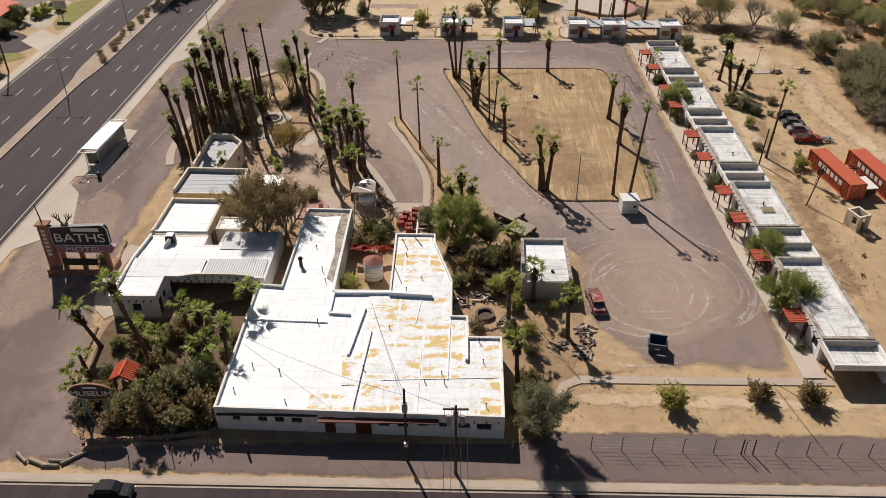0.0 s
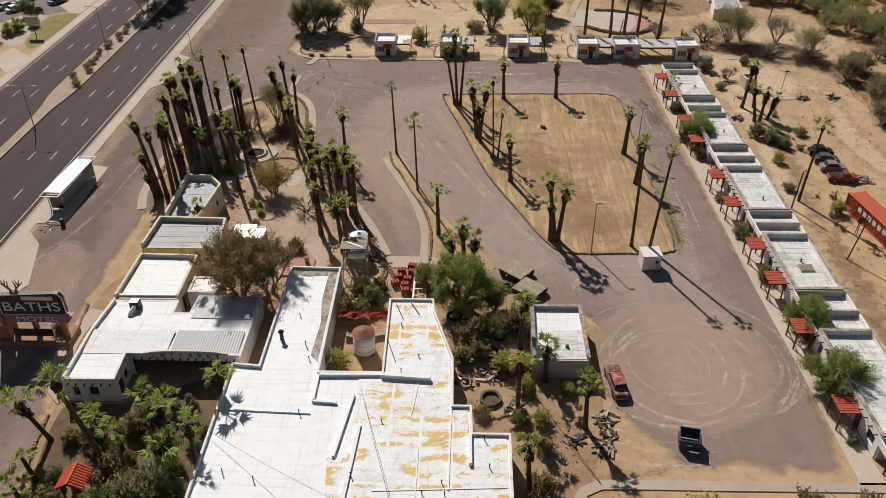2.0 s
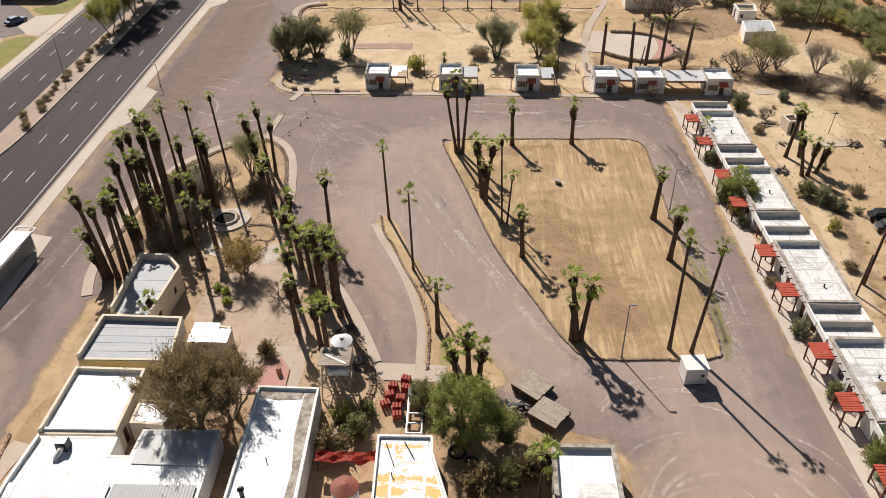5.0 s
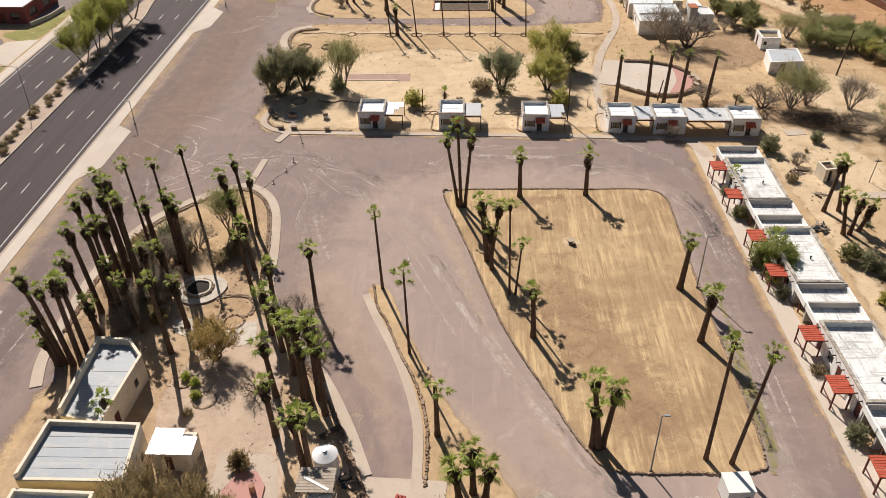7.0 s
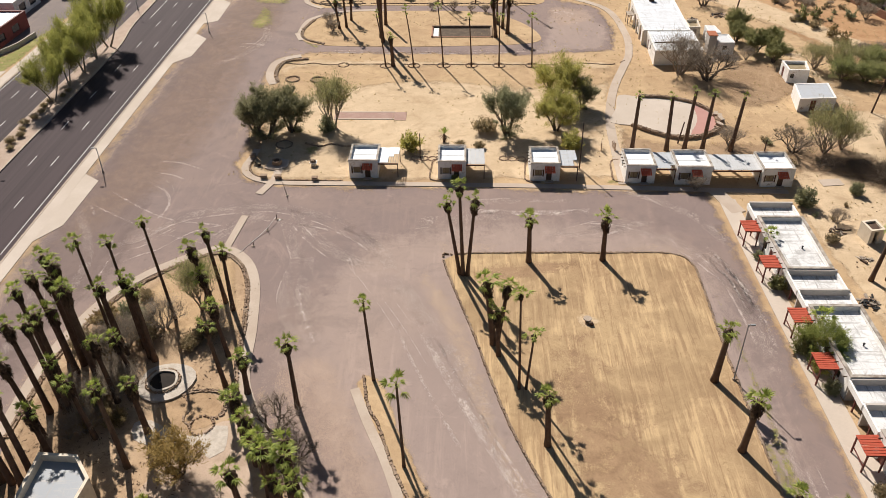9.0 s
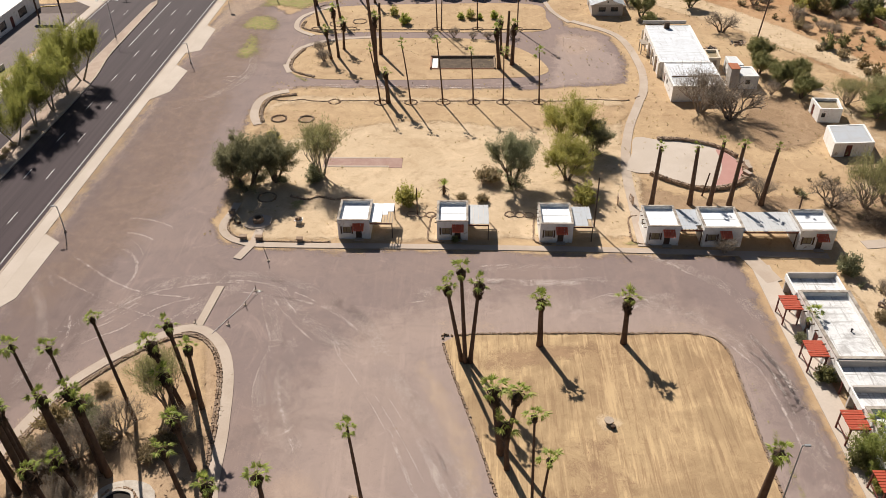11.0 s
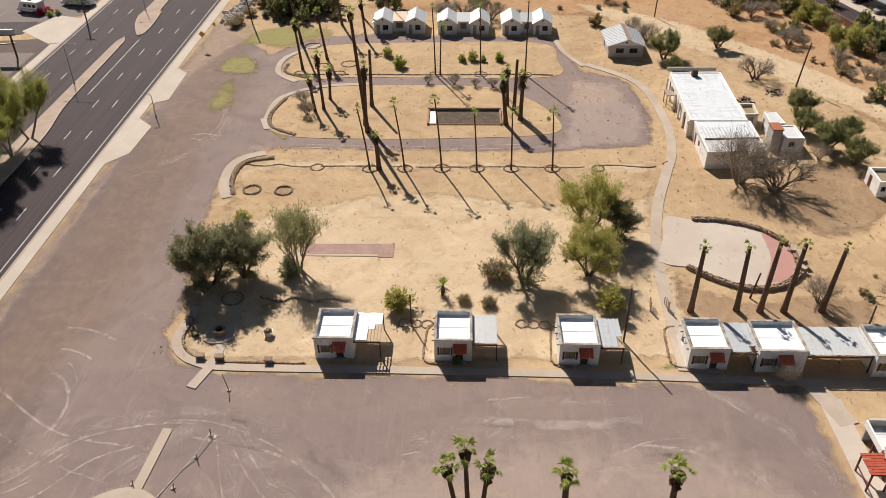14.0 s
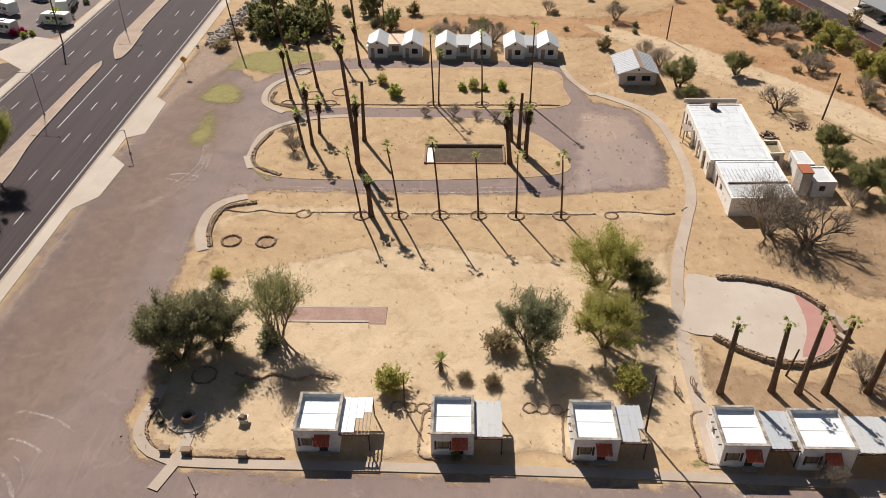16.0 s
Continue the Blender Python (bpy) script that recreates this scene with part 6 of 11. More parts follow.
def motel_block(y0, y1, windows=True):
    xa, xb = row_x(y0), row_x(y1)
    L = y1 - y0
    ops = {3: []}
    u = 0.9
    while u + 1.2 < L:
        k = len(ops[3])
        ops[3].append((u, u + 1.0, 0.0, 2.1, "door") if k % 2 == 0 else (u, u + 1.4, 0.9, 2.0, "window"))
        u += 2.5
    b = flat_house("motel_room_block", [(xa, y0), (xa + 5.5, y0), (xb + 5.9, y1), (xb, y1)], 3.05, 2.45, "white plaster motel room block with worn white roof", wall=M_white_wall, roof=M_roof_worn, openings=ops, cap=M_coping)
    o = b.matrix_basis.translation
    for k in range(max(2, int(L / 1.1))):
        y = y0 + 0.6 + k * 1.1
        if y < y1 - 0.2:
            x = row_x(y)
            part("beam_end", tube(bmesh.new(), (x + 0.1 - o.x, y - o.y, 2.6), (x - 0.4 - o.x, y - o.y, 2.55), 0.07, 0.065, 6), M_dark_wood, b)
    return b


def garage_bay(y0, y1, h=3.0):
    """An open bay: a cross wall at its north end, a back wall and a low roof on a timber post."""
    xa = row_x(y0)
    root = thing("carport_bay", Matrix.Translation((xa, y0, 0)), "open white carport bay with a low worn roof", "carport", "carport bays")
    L = y1 - y0
    part("roof", box(bmesh.new(), 0.02, 0.0, 2.05, 5.6, L - 0.26, 2.2), M_roof_worn, root)
    part("cross_wall", box(bmesh.new(), 0.0, L - 0.25, 0, 5.75, L - 0.002, h), M_block, root)
    part("back_wall", box(bmesh.new(), 5.61, 0.002, 0, 5.85, L - 0.26, 2.75), M_white_wall, root)
    part("fascia", box(bmesh.new(), -0.18, 0.002, 2.0, 0.0, L - 0.002, 2.75), M_white_wall, root)
    part("post", box(bmesh.new(), 0.05, L * 0.45, 0, 0.2, L * 0.45 + 0.15, 2.04), M_dark_red, root)
    bm = bmesh.new()
    tube(bm, (0.1, L * 0.45 + 0.1, 1.3), (0.1, L * 0.45 + 1.0, 2.0), 0.06, 0.06, 5)
    part("brace", bm, M_dark_red, root)
    if y0 < 65:
        part("end_fascia", box(bmesh.new(), -0.18, -0.2, 1.95, 5.85, 0.0, 2.75), M_white_wall, root, "white end fascia over the open bay")
        part("gutter", box(bmesh.new(), 0.02, 0.002, 2.2, 5.6, 0.3, 2.24), M_wood, root)


for y0, y1 in ((67.9, 83.4), (90.6, 102.5), (108.4, 120.6), (127.6, 139.2), (146.0, 157.5)):
    motel_block(y0, y1)
for y0, y1 in ((64.2, 67.88), (83.42, 87.0), (87.0, 90.58), (102.52, 105.4), (105.4, 108.38), (120.62, 124.1), (124.1, 127.58), (139.22, 142.2), (142.2, 145.98), (157.52, 161.2)):
    garage_bay(y0, y1)
for x, y in ((41.0, 112.0), (41.2, 97), (40.5, 151), (41, 133)):
    vent_pipe(x, y, 2.45, 0.35, 0.09)
root = thing("roof_hatch", Matrix.Translation((41.4, 95.6, 2.455)), "square brown roof hatch", "hatch")
part("frame", box(bmesh.new(), -0.9, -0.8, 0, 0.9, 0.8, 0.12, taper=0.05), M_wood, root)
part("cover", box(bmesh.new(), -0.7, -0.6, 0.12, 0.7, 0.6, 0.16), M_board, root)


def pergola(x, y, w=1.9, d=2.6, h=2.35, slats=8):
    """A red slatted porch roof on timber posts against a room's front."""
    root = thing("porch_pergola", Matrix.Translation((x, y, 0.1)), "red slatted timber porch roof on posts", "pergola", "motel porches")
    for px, py in ((-w / 2 + 0.1, -d / 2 + 0.1), (-w / 2 + 0.1, d / 2 - 0.1), (w / 2 - 0.15, -d / 2 + 0.1), (w / 2 - 0.15, d / 2 - 0.1)):
        part("post", box(bmesh.new(), px - 0.07, py - 0.07, 0, px + 0.07, py + 0.07, h - 0.12), M_dark_red, root)
    for py in (-d / 2 + 0.1, d / 2 - 0.1):
        part("beam", box(bmesh.new(), -w / 2, py - 0.06, h - 0.12, w / 2, py + 0.06, h), M_dark_red, root)
    for px in (-w / 2 + 0.1,):
        part("rail", box(bmesh.new(), px - 0.04, -d / 2 + 0.17, 0.75, px + 0.04, d / 2 - 0.17, 0.85), M_dark_red, root)
    sm = bpy.data.meshes.new("slat")
    bm = bmesh.new()
    box(bm, -w / 2 - 0.1, -d / slats * 0.40, 0, w / 2 + 0.1, d / slats * 0.40, 0.07)
    bm.to_mesh(sm)
    bm.free()
    sm.materials.append(M_red_wood)
    for k in range(slats):
        s = new("slat", sm)
        s.parent = root
        s.matrix_basis = pose(0, -d / 2 + d * (k + 0.5) / slats, h + 0.002 + pr.uniform(0, 0.02), pr.uniform(-2, 2), pr.uniform(-1.5, 1.5), pr.uniform(-1, 1))


for y in (156.0, 148.2, 138.0, 130.6, 119.2, 111.4, 101.0, 93.6, 84.6, 72.6):
    pergola(row_x(y) - 1.25, y)

# ---- front row of cottages ----
def cottage(x, y, w=3.9, d=5.1, worn=False, label="small white flat-roofed cottage with a red tiled door hood"):
    b = flat_house("cottage", [(x, y), (x + w, y), (x + w, y + d), (x, y + d)], 3.0, 2.55, label, wall=M_white_wall, roof=M_roof_white,
                   openings={0: [(0.55, 1.75, 0.9, 1.95, "window", M_board), (2.35, 3.2, 0.0, 2.05, "door", M_dark_wood)], 3: [(1.5, 2.4, 1.0, 1.9, "window", M_board)]}, thick=0.2, cap=M_coping, low=())
    o = b.matrix_basis.translation
    for k in range(2):
        u = 0.35 + k * 1.45
        part("shutter", box(bmesh.new(), x + u - o.x, y - 0.05 - o.y, 0.85, x + u + 0.2 - o.x, y - o.y, 2.0), M_dark_wood, b, "dark timber shutter")
    hood = part("door_hood", box(bmesh.new(), x + 2.15 - o.x, y - 0.12 - o.y, 2.05, x + 3.4 - o.x, y - o.y, 2.15), M_dark_red, b, "red clay tile hood over the door")
    tm = bpy.data.meshes.new("tile")
    bm = bmesh.new()
    pts = [(math.cos(a) * 0.11, math.sin(a) * 0.08) for a in [math.pi * k / 4 for k in range(5)]]
    lo = [bm.verts.new((px, 0, pz)) for px, pz in pts]
    hi = [bm.verts.new((px * 0.9, -0.42, pz * 0.9)) for px, pz in pts]
    for k in range(4):
        bm.faces.new((lo[k], lo[k + 1], hi[k + 1], hi[k]))
    bm.faces.new(hi)
    bm.to_mesh(tm)
    bm.free()
    tm.materials.append(M_red_tile)
    for r in range(3):
        for k in range(7):
            t = new("tile", tm)
            t.parent = hood
            t.matrix_basis = pose(x + 2.1 + 0.22 * k + 0.05 - o.x, y - 0.02 - 0.36 * r - o.y, 2.50 - 0.17 * r, 25, 0, pr.uniform(-4, 4))
    for px in (2.25, 3.3):
        bm = bmesh.new()
        tube(bm, (x + px - o.x, y - o.y, 1.75), (x + px - o.x, y - 0.95 - o.y, 2.05), 0.035, 0.035, 5)
        part("bracket", bm, M_dark_wood, hood)
    for k in range(5):
        part("beam_end", tube(bmesh.new(), (x + 0.1 - o.x, y + 0.6 + k * 0.95 - o.y, 2.45), (x - 0.3 - o.x, y + 0.6 + k * 0.95 - o.y, 2.43), 0.06, 0.06, 6), M_dark_wood, b)
    part("step", box(bmesh.new(), x + 2.2 - o.x, y - 0.6 - o.y, 0.05, x + 3.4 - o.x, y - 0.01 - o.y, 0.2), M_walk, b)
    part("roof_seam", box(bmesh.new(), x + 0.24 - o.x, y + d * 0.52 - o.y, 2.54, x + w - 0.24 - o.x, y + d * 0.52 + 0.07 - o.y, 2.575), M_roof_grey, b)
    return b


def carport(x, y, w, d, z, kind="sound"):
    """A lean-to roof of sheets between cottages, on posts."""
    lab = {"sound": "carport with a grey sheet-metal roof", "torn": "carport with a torn white roof and bare rafters", "wide": "wide carport with weathered grey roofing", "ragged": "carport with grey roofing torn along one side"}[kind]
    root = thing("carport", Matrix.Translation((x, y, 0)), lab, "carport", "cottage carports")
    n = max(3, int(w / 0.62))
    rnd = random.Random(int(x * 10) + 500)
    for k in range(n):
        xa, xb = w * k / n, w * (k + 1) / n - 0.02
        if kind == "ragged" and k >= n * 0.6:
            L = d * rnd.uniform(0.6, 1.0)
            y0 = d - L
        elif kind == "torn" and k >= n * 0.45:
            L = d * rnd.uniform(0.35, 0.9)
            y0 = d - L if rnd.random() < 0.6 else 0
        else:
            L, y0 = d, 0
        bm = bmesh.new()
        box(bm, xa, y0 + rnd.uniform(0, 0.1), z + rnd.uniform(0, 0.02), xb, y0 + L - rnd.uniform(0, 0.1), z + 0.05)
        box(bm, xb - 0.06, y0 + 0.1, z + 0.05, xb, y0 + L - 0.1, z + 0.085)
        part("roof_sheet", bm, {"sound": M_sheet, "torn": M_roof_white, "wide": M_roof_grey, "ragged": M_roof_blue}[kind], root)
    for k in range(9 if kind == "torn" else 6):
        xr = 0.05 + (w - 0.1) * k / (8 if kind == "torn" else 5)
        part("rafter", box(bmesh.new(), xr - 0.04, -0.15, z - 0.14, xr + 0.04, d + 0.1, z - 0.002), M_wood, root)
    for yy in (0.05, d - 0.05):
        part("beam", box(bmesh.new(), 0, yy - 0.06, z - 0.3, w, yy + 0.06, z - 0.142), M_dark_wood, root)
    for yy in (0.05, d - 0.05):
        part("post", box(bmesh.new(), w - 0.14, yy - 0.06, 0, w - 0.02, yy + 0.06, z - 0.302), M_dark_wood, root)
    part("fascia", box(bmesh.new(), 0, -0.19, z - 0.1, w, -0.152, z + 0.04), M_dark_red, root, "faded red fascia board")


COTT = [(-19.15, 172.1, 4.3), (-5.85, 171.9, 4.15), (7.85, 171.4, 4.35), (21.8, 170.9, 4.3), (29.1, 170.6, 5.1), (41.3, 170.0, 4.6)]
for x, y, w in COTT:
    cottage(x, y, w)
carport(-14.8, 172.3, 3.0, 4.8, 2.5, "torn")
carport(-1.65, 172.0, 2.75, 4.8, 2.5, "sound")
carport(12.25, 171.6, 2.6, 4.8, 2.5, "ragged")
carport(26.15, 171.0, 2.9, 4.9, 2.45, "ragged")
carport(34.25, 170.6, 7.0, 4.7, 2.45, "wide")

# ---- triple cottages behind the loop ----
def gable(parent, x0, x1, y0, y1, z, rise, mat, o, axis="y", eave=0.3, sheets=8):
    """A gabled sheet roof; the ridge runs along the axis."""
    for s in (0, 1):
        bm = bmesh.new()
        if axis == "y":
            xm = (x0 + x1) / 2
            a, b = ((x0 - eave, z - rise * eave / (xm - x0)), (xm, z + rise)) if s == 0 else ((xm, z + rise), (x1 + eave, z - rise * eave / (xm - x0)))
            hexa(bm, [(a[0] - o.x, y0 - eave - o.y, a[1]), (b[0] - o.x, y0 - eave - o.y, b[1]), (b[0] - o.x, y1 + eave - o.y, b[1]), (a[0] - o.x, y1 + eave - o.y, a[1])],
                 [(a[0] - o.x, y0 - eave - o.y, a[1] + 0.07), (b[0] - o.x, y0 - eave - o.y, b[1] + 0.07), (b[0] - o.x, y1 + eave - o.y, b[1] + 0.07), (a[0] - o.x, y1 + eave - o.y, a[1] + 0.07)])
            for k in range(sheets):
                yy = y0 - eave + (y1 - y0 + 2 * eave) * (k + 0.5) / sheets
                rib = bmesh.new()
                hexa(rib, [(a[0] - o.x, yy - 0.03 - o.y, a[1] + 0.07), (b[0] - o.x, yy - 0.03 - o.y, b[1] + 0.07), (b[0] - o.x, yy + 0.03 - o.y, b[1] + 0.07), (a[0] - o.x, yy + 0.03 - o.y, a[1] + 0.07)],
                     [(a[0] - o.x, yy - 0.03 - o.y, a[1] + 0.11), (b[0] - o.x, yy - 0.03 - o.y, b[1] + 0.11), (b[0] - o.x, yy + 0.03 - o.y, b[1] + 0.11), (a[0] - o.x, yy + 0.03 - o.y, a[1] + 0.11)])
                part("rib", rib, mat, parent)
        part("roof", bm, mat, parent)
    for yy in (y0, y1 - 0.15):
        xm = (x0 + x1) / 2
        bm = bmesh.new()
        a = [bm.verts.new((px - o.x, yy - o.y, pz)) for px, pz in ((x0, z), (x1, z), (xm, z + rise))]
        b = [bm.verts.new((px - o.x, yy + 0.15 - o.y, pz)) for px, pz in ((x0, z), (x1, z), (xm, z + rise))]
        bm.faces.new(a)
        bm.faces.new(b[::-1])
        for i in range(3):
            j = (i + 1) % 3
            bm.faces.new((a[j], a[i], b[i], b[j]))
        g = part("gable", bm, M_white_wall, parent)
        if yy == y0:
            vb = tube(bmesh.new(), (xm - o.x, yy - 0.03 - o.y, z + rise * 0.45), (xm - o.x, yy + 0.02 - o.y, z + rise * 0.45), 0.2, 0.2, 8)
            part("vent", vb, M_black, g, "dark round gable vent")


def twin_cottage(x0, x1, y, w=3.9):
    root = thing("twin_cottage", Matrix.Translation((x0, y, 0)), "white twin cottage with two gabled metal roofs", "cottage", "cottages behind the loop")
    o = Vector((x0, y, 0))
    for xa in (x0, x1 - w):
        for i, (a, b, ops) in enumerate((((0, 0), (w, 0), [(0.5, 1.3, 0, 2.0, "door"), (1.9, 3.1, 0.8, 1.9, "window")]), ((w, 0), (w, 6), []), ((w, 6), (0, 6), []), ((0, 6), (0, 0), [(2.5, 3.5, 0.9, 1.8, "window")]))):
            pts = [Vector((xa - x0, 0)), Vector((xa - x0 + w, 0)), Vector((xa - x0 + w, 6)), Vector((xa - x0, 6))]
            ins = inset(pts, 0.2)
            bm = bmesh.new()
            wall_run(bm, pts[i], pts[(i + 1) % 4], ins[i], ins[(i + 1) % 4], 0, 2.5, [q[:4] for q in ops])
            wl = part("wall", bm, M_white_wall, root)
            for q in ops:
                (door_in if q[4] == "door" else window_in)(wl, pts[i], pts[(i + 1) % 4], *q[:4], *([M_wood] if q[4] == "door" else []))
        gable(root, xa, xa + w, y, y + 6, 2.5, 1.15, M_sheet_white, o)
    xa, xb = w + 0.01, x1 - x0 - w - 0.01
    bm = bmesh.new()
    wall_run(bm, (xa, 1.2), (xb, 1.2), (xa, 1.4), (xb, 1.4), 0, 2.4, [(0.8, xb - xa - 0.8, 0.8, 2.0)])
    wl = part("wall", bm, M_white_wall, root)
    window_in(wl, (xa, 1.2), (xb, 1.2), 0.8, xb - xa - 0.8, 0.8, 2.0, M_board)
    bm = bmesh.new()
    hexa(bm, [(xa, 0.9, 2.4), (xb, 0.9, 2.4), (xb, 5.8, 2.75), (xa, 5.8, 2.75)], [(xa, 0.9, 2.48), (xb, 0.9, 2.48), (xb, 5.8, 2.83), (xa, 5.8, 2.83)])
    part("link_roof", bm, M_sheet_rust if x0 < -10 else M_sheet, root, "weathered metal link roof")
    part("back_wall", box(bmesh.new(), xa, 5.6, 0, xb, 5.79, 2.5), M_white_wall, root)


twin_cottage(-22.0, -11.2, 272.7)
twin_cottage(-8.3, 2.4, 272.2)
twin_cottage(5.3, 15.7, 272.0)

# ---- north-east buildings ----
ne = flat_house("long_workshop", [(33.9, 225.6), (43.2, 225.6), (43.8, 244.9), (34.6, 244.9)], 3.1, 3.0, "long white block building with a pale metal roof", wall=M_white_wall, roof=M_roof_metal, openings={3: [(1.5, 2.6, 0, 2.2, "door"), (4.2, 5.6, 0.9, 2.1, "window"), (7.5, 8.6, 0, 2.2, "door"), (11, 12.4, 0.9, 2.1, "window"), (15.5, 16.5, 0, 2.2, "door"), (18, 19, 0.9, 2.1, "window")]}, roof_label="pale sheet roof")
part("parapet", box(bmesh.new(), -4.6, 10.2, 3.1, 4.2, 10.5, 3.75), M_block, ne)
o = ne.matrix_basis.translation
for k in range(6):
    y = 225.5 + k * 3.4
    part("buttress", box(bmesh.new(), 33.7 - o.x, y - o.y, 0, 34.0 - o.x, y + 0.3 - o.y, 2.9), M_cream_wall, ne)
part("chimney", box(bmesh.new(), 38.2 - o.x, 243.0 - o.y, 3.0, 39.2 - o.x, 243.9 - o.y, 4.2, taper=0.05), M_dark_wood, ne, "dark brick chimney")
part("porch", box(bmesh.new(), 32.6 - o.x, 236.8 - o.y, 2.1, 34.0 - o.x, 239.2 - o.y, 2.25), M_wood, ne, "weathered timber porch roof")
for y in (236.9, 239.0):
    part("post", box(bmesh.new(), 32.65 - o.x, y - o.y, 0, 32.8 - o.x, y + 0.14 - o.y, 2.1), M_wood, ne)
ne2 = flat_house("workshop_annexe", [(34.2, 215.0), (43.4, 215.4), (43.6, 225.5), (34.6, 225.5)], 3.0, 2.95, "white block annexe with pale streaked roof", wall=M_white_wall, roof=M_roof_metal, openings={3: [(2, 3, 0, 2.1, "door"), (4.5, 5.6, 0.9, 2.0, "window")], 0: [(6.8, 8.0, 1.6, 2.2, "window")]})
roof_sheet("roof_section", [(34.6, 215.4), (43.0, 215.8), (43.2, 218.9), (34.7, 218.6)], 3.02, M_roof_grey, ne2, "grey weathered roof strip", 0.06)
roof_sheet("roof_section", [(34.8, 218.9), (43.2, 219.2), (43.3, 219.5), (34.8, 219.2)], 3.12, M_dark_wood, ne2, "dark roof joint", 0.14)
o = ne2.matrix_basis.translation
for k in range(16):
    x = 34.1 + k * 0.55
    part("roof_rib", box(bmesh.new(), x - o.x, 215.5 - o.y, 2.95, x + 0.05 - o.x, 223.2 - o.y, 3.0), M_sheet, ne2)
flat_house("lean_to", [(43.75, 228.8), (46.1, 229.0), (46.5, 233.2), (43.75, 233.2)], 2.5, 2.0, "small lean-to with a patchy yellowish roof", wall=M_cream_wall, roof=M_board, category="shed", openings={0: [(0.8, 1.7, 0, 2.0, "door", M_wood)]})
flat_house("tin_shed", [(46.8, 225.2), (49.3, 225.2), (49.0, 229.2), (47.0, 229.5)], 2.7, 2.65, "narrow shed with a white and rusty sheet roof", wall=M_white_wall, roof=M_sheet_white, category="shed", openings={3: [(0.7, 1.6, 0, 2.0, "door", M_wood)]})
flat_house("tin_shed", [(47.5, 220.4), (50.8, 220.4), (50.7, 225.0), (47.7, 225.0)], 2.5, 2.35, "low shed with a white sheet roof", wall=M_white_wall, roof=M_sheet_white, category="shed", openings={0: [(1.0, 1.9, 0.9, 1.8, "window")]})
root = thing("rusty_chimney", Matrix.Translation((46.5, 221.9, 0)), "square rust-red capped chimney block", "chimney")
part("shaft", box(bmesh.new(), -0.75, -1.2, 0, 0.75, 1.2, 3.7), M_block, root)
part("cap", box(bmesh.new(), -0.85, -1.3, 3.7, 0.85, 1.3, 3.84), plain("rust_orange", (0.46, 0.155, 0.07), 0.7, 0, 0.3, 0.3), root, "rust-red sheet cap")
hut = thing("gabled_hut", Matrix.Translation((25.8, 259.4, 0)), "block hut with a pale corrugated gable roof and rusty strip", "hut")
o = Vector((25.8, 259.4, 0))
pts = [Vector(p) for p in ((0, 0), (6.8, 0), (6.8, 8.2), (0, 8.2))]
ins = inset(pts, 0.2)
for i, ops in enumerate(([(1.4, 3.0, 0.9, 1.9), (4.1, 5.8, 0.9, 1.9)], [], [], [(2, 3, 0, 2.0)])):
    bm = bmesh.new()
    wall_run(bm, pts[i], pts[(i + 1) % 4], ins[i], ins[(i + 1) % 4], 0, 2.5, ops)
    wl = part("wall", bm, M_block, hut)
    for q in ops:
        window_in(wl, pts[i], pts[(i + 1) % 4], *q)
gable(hut, 25.8, 32.6, 259.4, 267.6, 2.5, 1.2, M_roof_blue, o, sheets=12, eave=0.45)
bm = bmesh.new()
hexa(bm, [(3.45, -0.45, 3.74), (4.35, -0.45, 3.42), (4.35, 8.65, 3.42), (3.45, 8.65, 3.74)], [(3.45, -0.45, 3.84), (4.35, -0.45, 3.54), (4.35, 8.65, 3.54), (3.45, 8.65, 3.84)])
part("rusty_strip", bm, M_sheet_rust, hut, "rust-brown roof strip")
flat_house("block_hut", [(56.9, 207.0), (60.6, 206.9), (61.4, 211.2), (57.0, 211.4)], 2.5, 2.0, "small roofless white block hut", wall=M_white_wall, roof=M_board, openings={3: [(1.0, 2.0, 0, 2.0, "door")], 0: [(0.4, 1.1, 0.9, 1.7, "window")]}, category="hut")
flat_house("metal_store", [(54.9, 195.0), (61.2, 195.4), (62.0, 201.6), (55.9, 201.2)], 2.4, 2.35, "low store with a pale sheet roof", wall=M_white_wall, roof=M_roof_blue, category="shed", openings={0: [(2, 3, 0, 2, "door")]})
flat_house("ruined_hut", [(51.0, 155.4), (53.0, 155.8), (52.7, 158.2), (50.6, 157.8)], 2.2, 1.95, "small cream block hut with a dark sunken roof beside palms", wall=M_cream_wall, roof=M_dark_wood, openings={0: [(0.6, 1.3, 0, 1.9, "gap")]}, category="hut")
for q, lab in (([(55.0, 151.0), (61.2, 151.2), (61.6, 152.8), (55.2, 152.7)], "strip of bare concrete slab on the sand"), ([(50.6, 170.2), (53.8, 170.6), (53.6, 172.4), (50.4, 172.0)], "small bare concrete slab on the sand")):
    bm = bmesh.new()
    hexa_n(bm, q, -0.05, 0.09)
    tagged(link("concrete_slab", bm, M_walk, None), lab, "slab")
flat_house("ruined_hut", [(53.3, 94.0), (55.2, 94.8), (54.4, 97.2), (52.5, 96.4)], 2.3, 1.2, "small roofless cream block hut", wall=M_cream_wall, roof=M_board, openings={0: [(0.7, 1.6, 0, 2.0, "gap")], 3: [(1.2, 2.1, 0.9, 1.9, "gap")]}, category="hut")

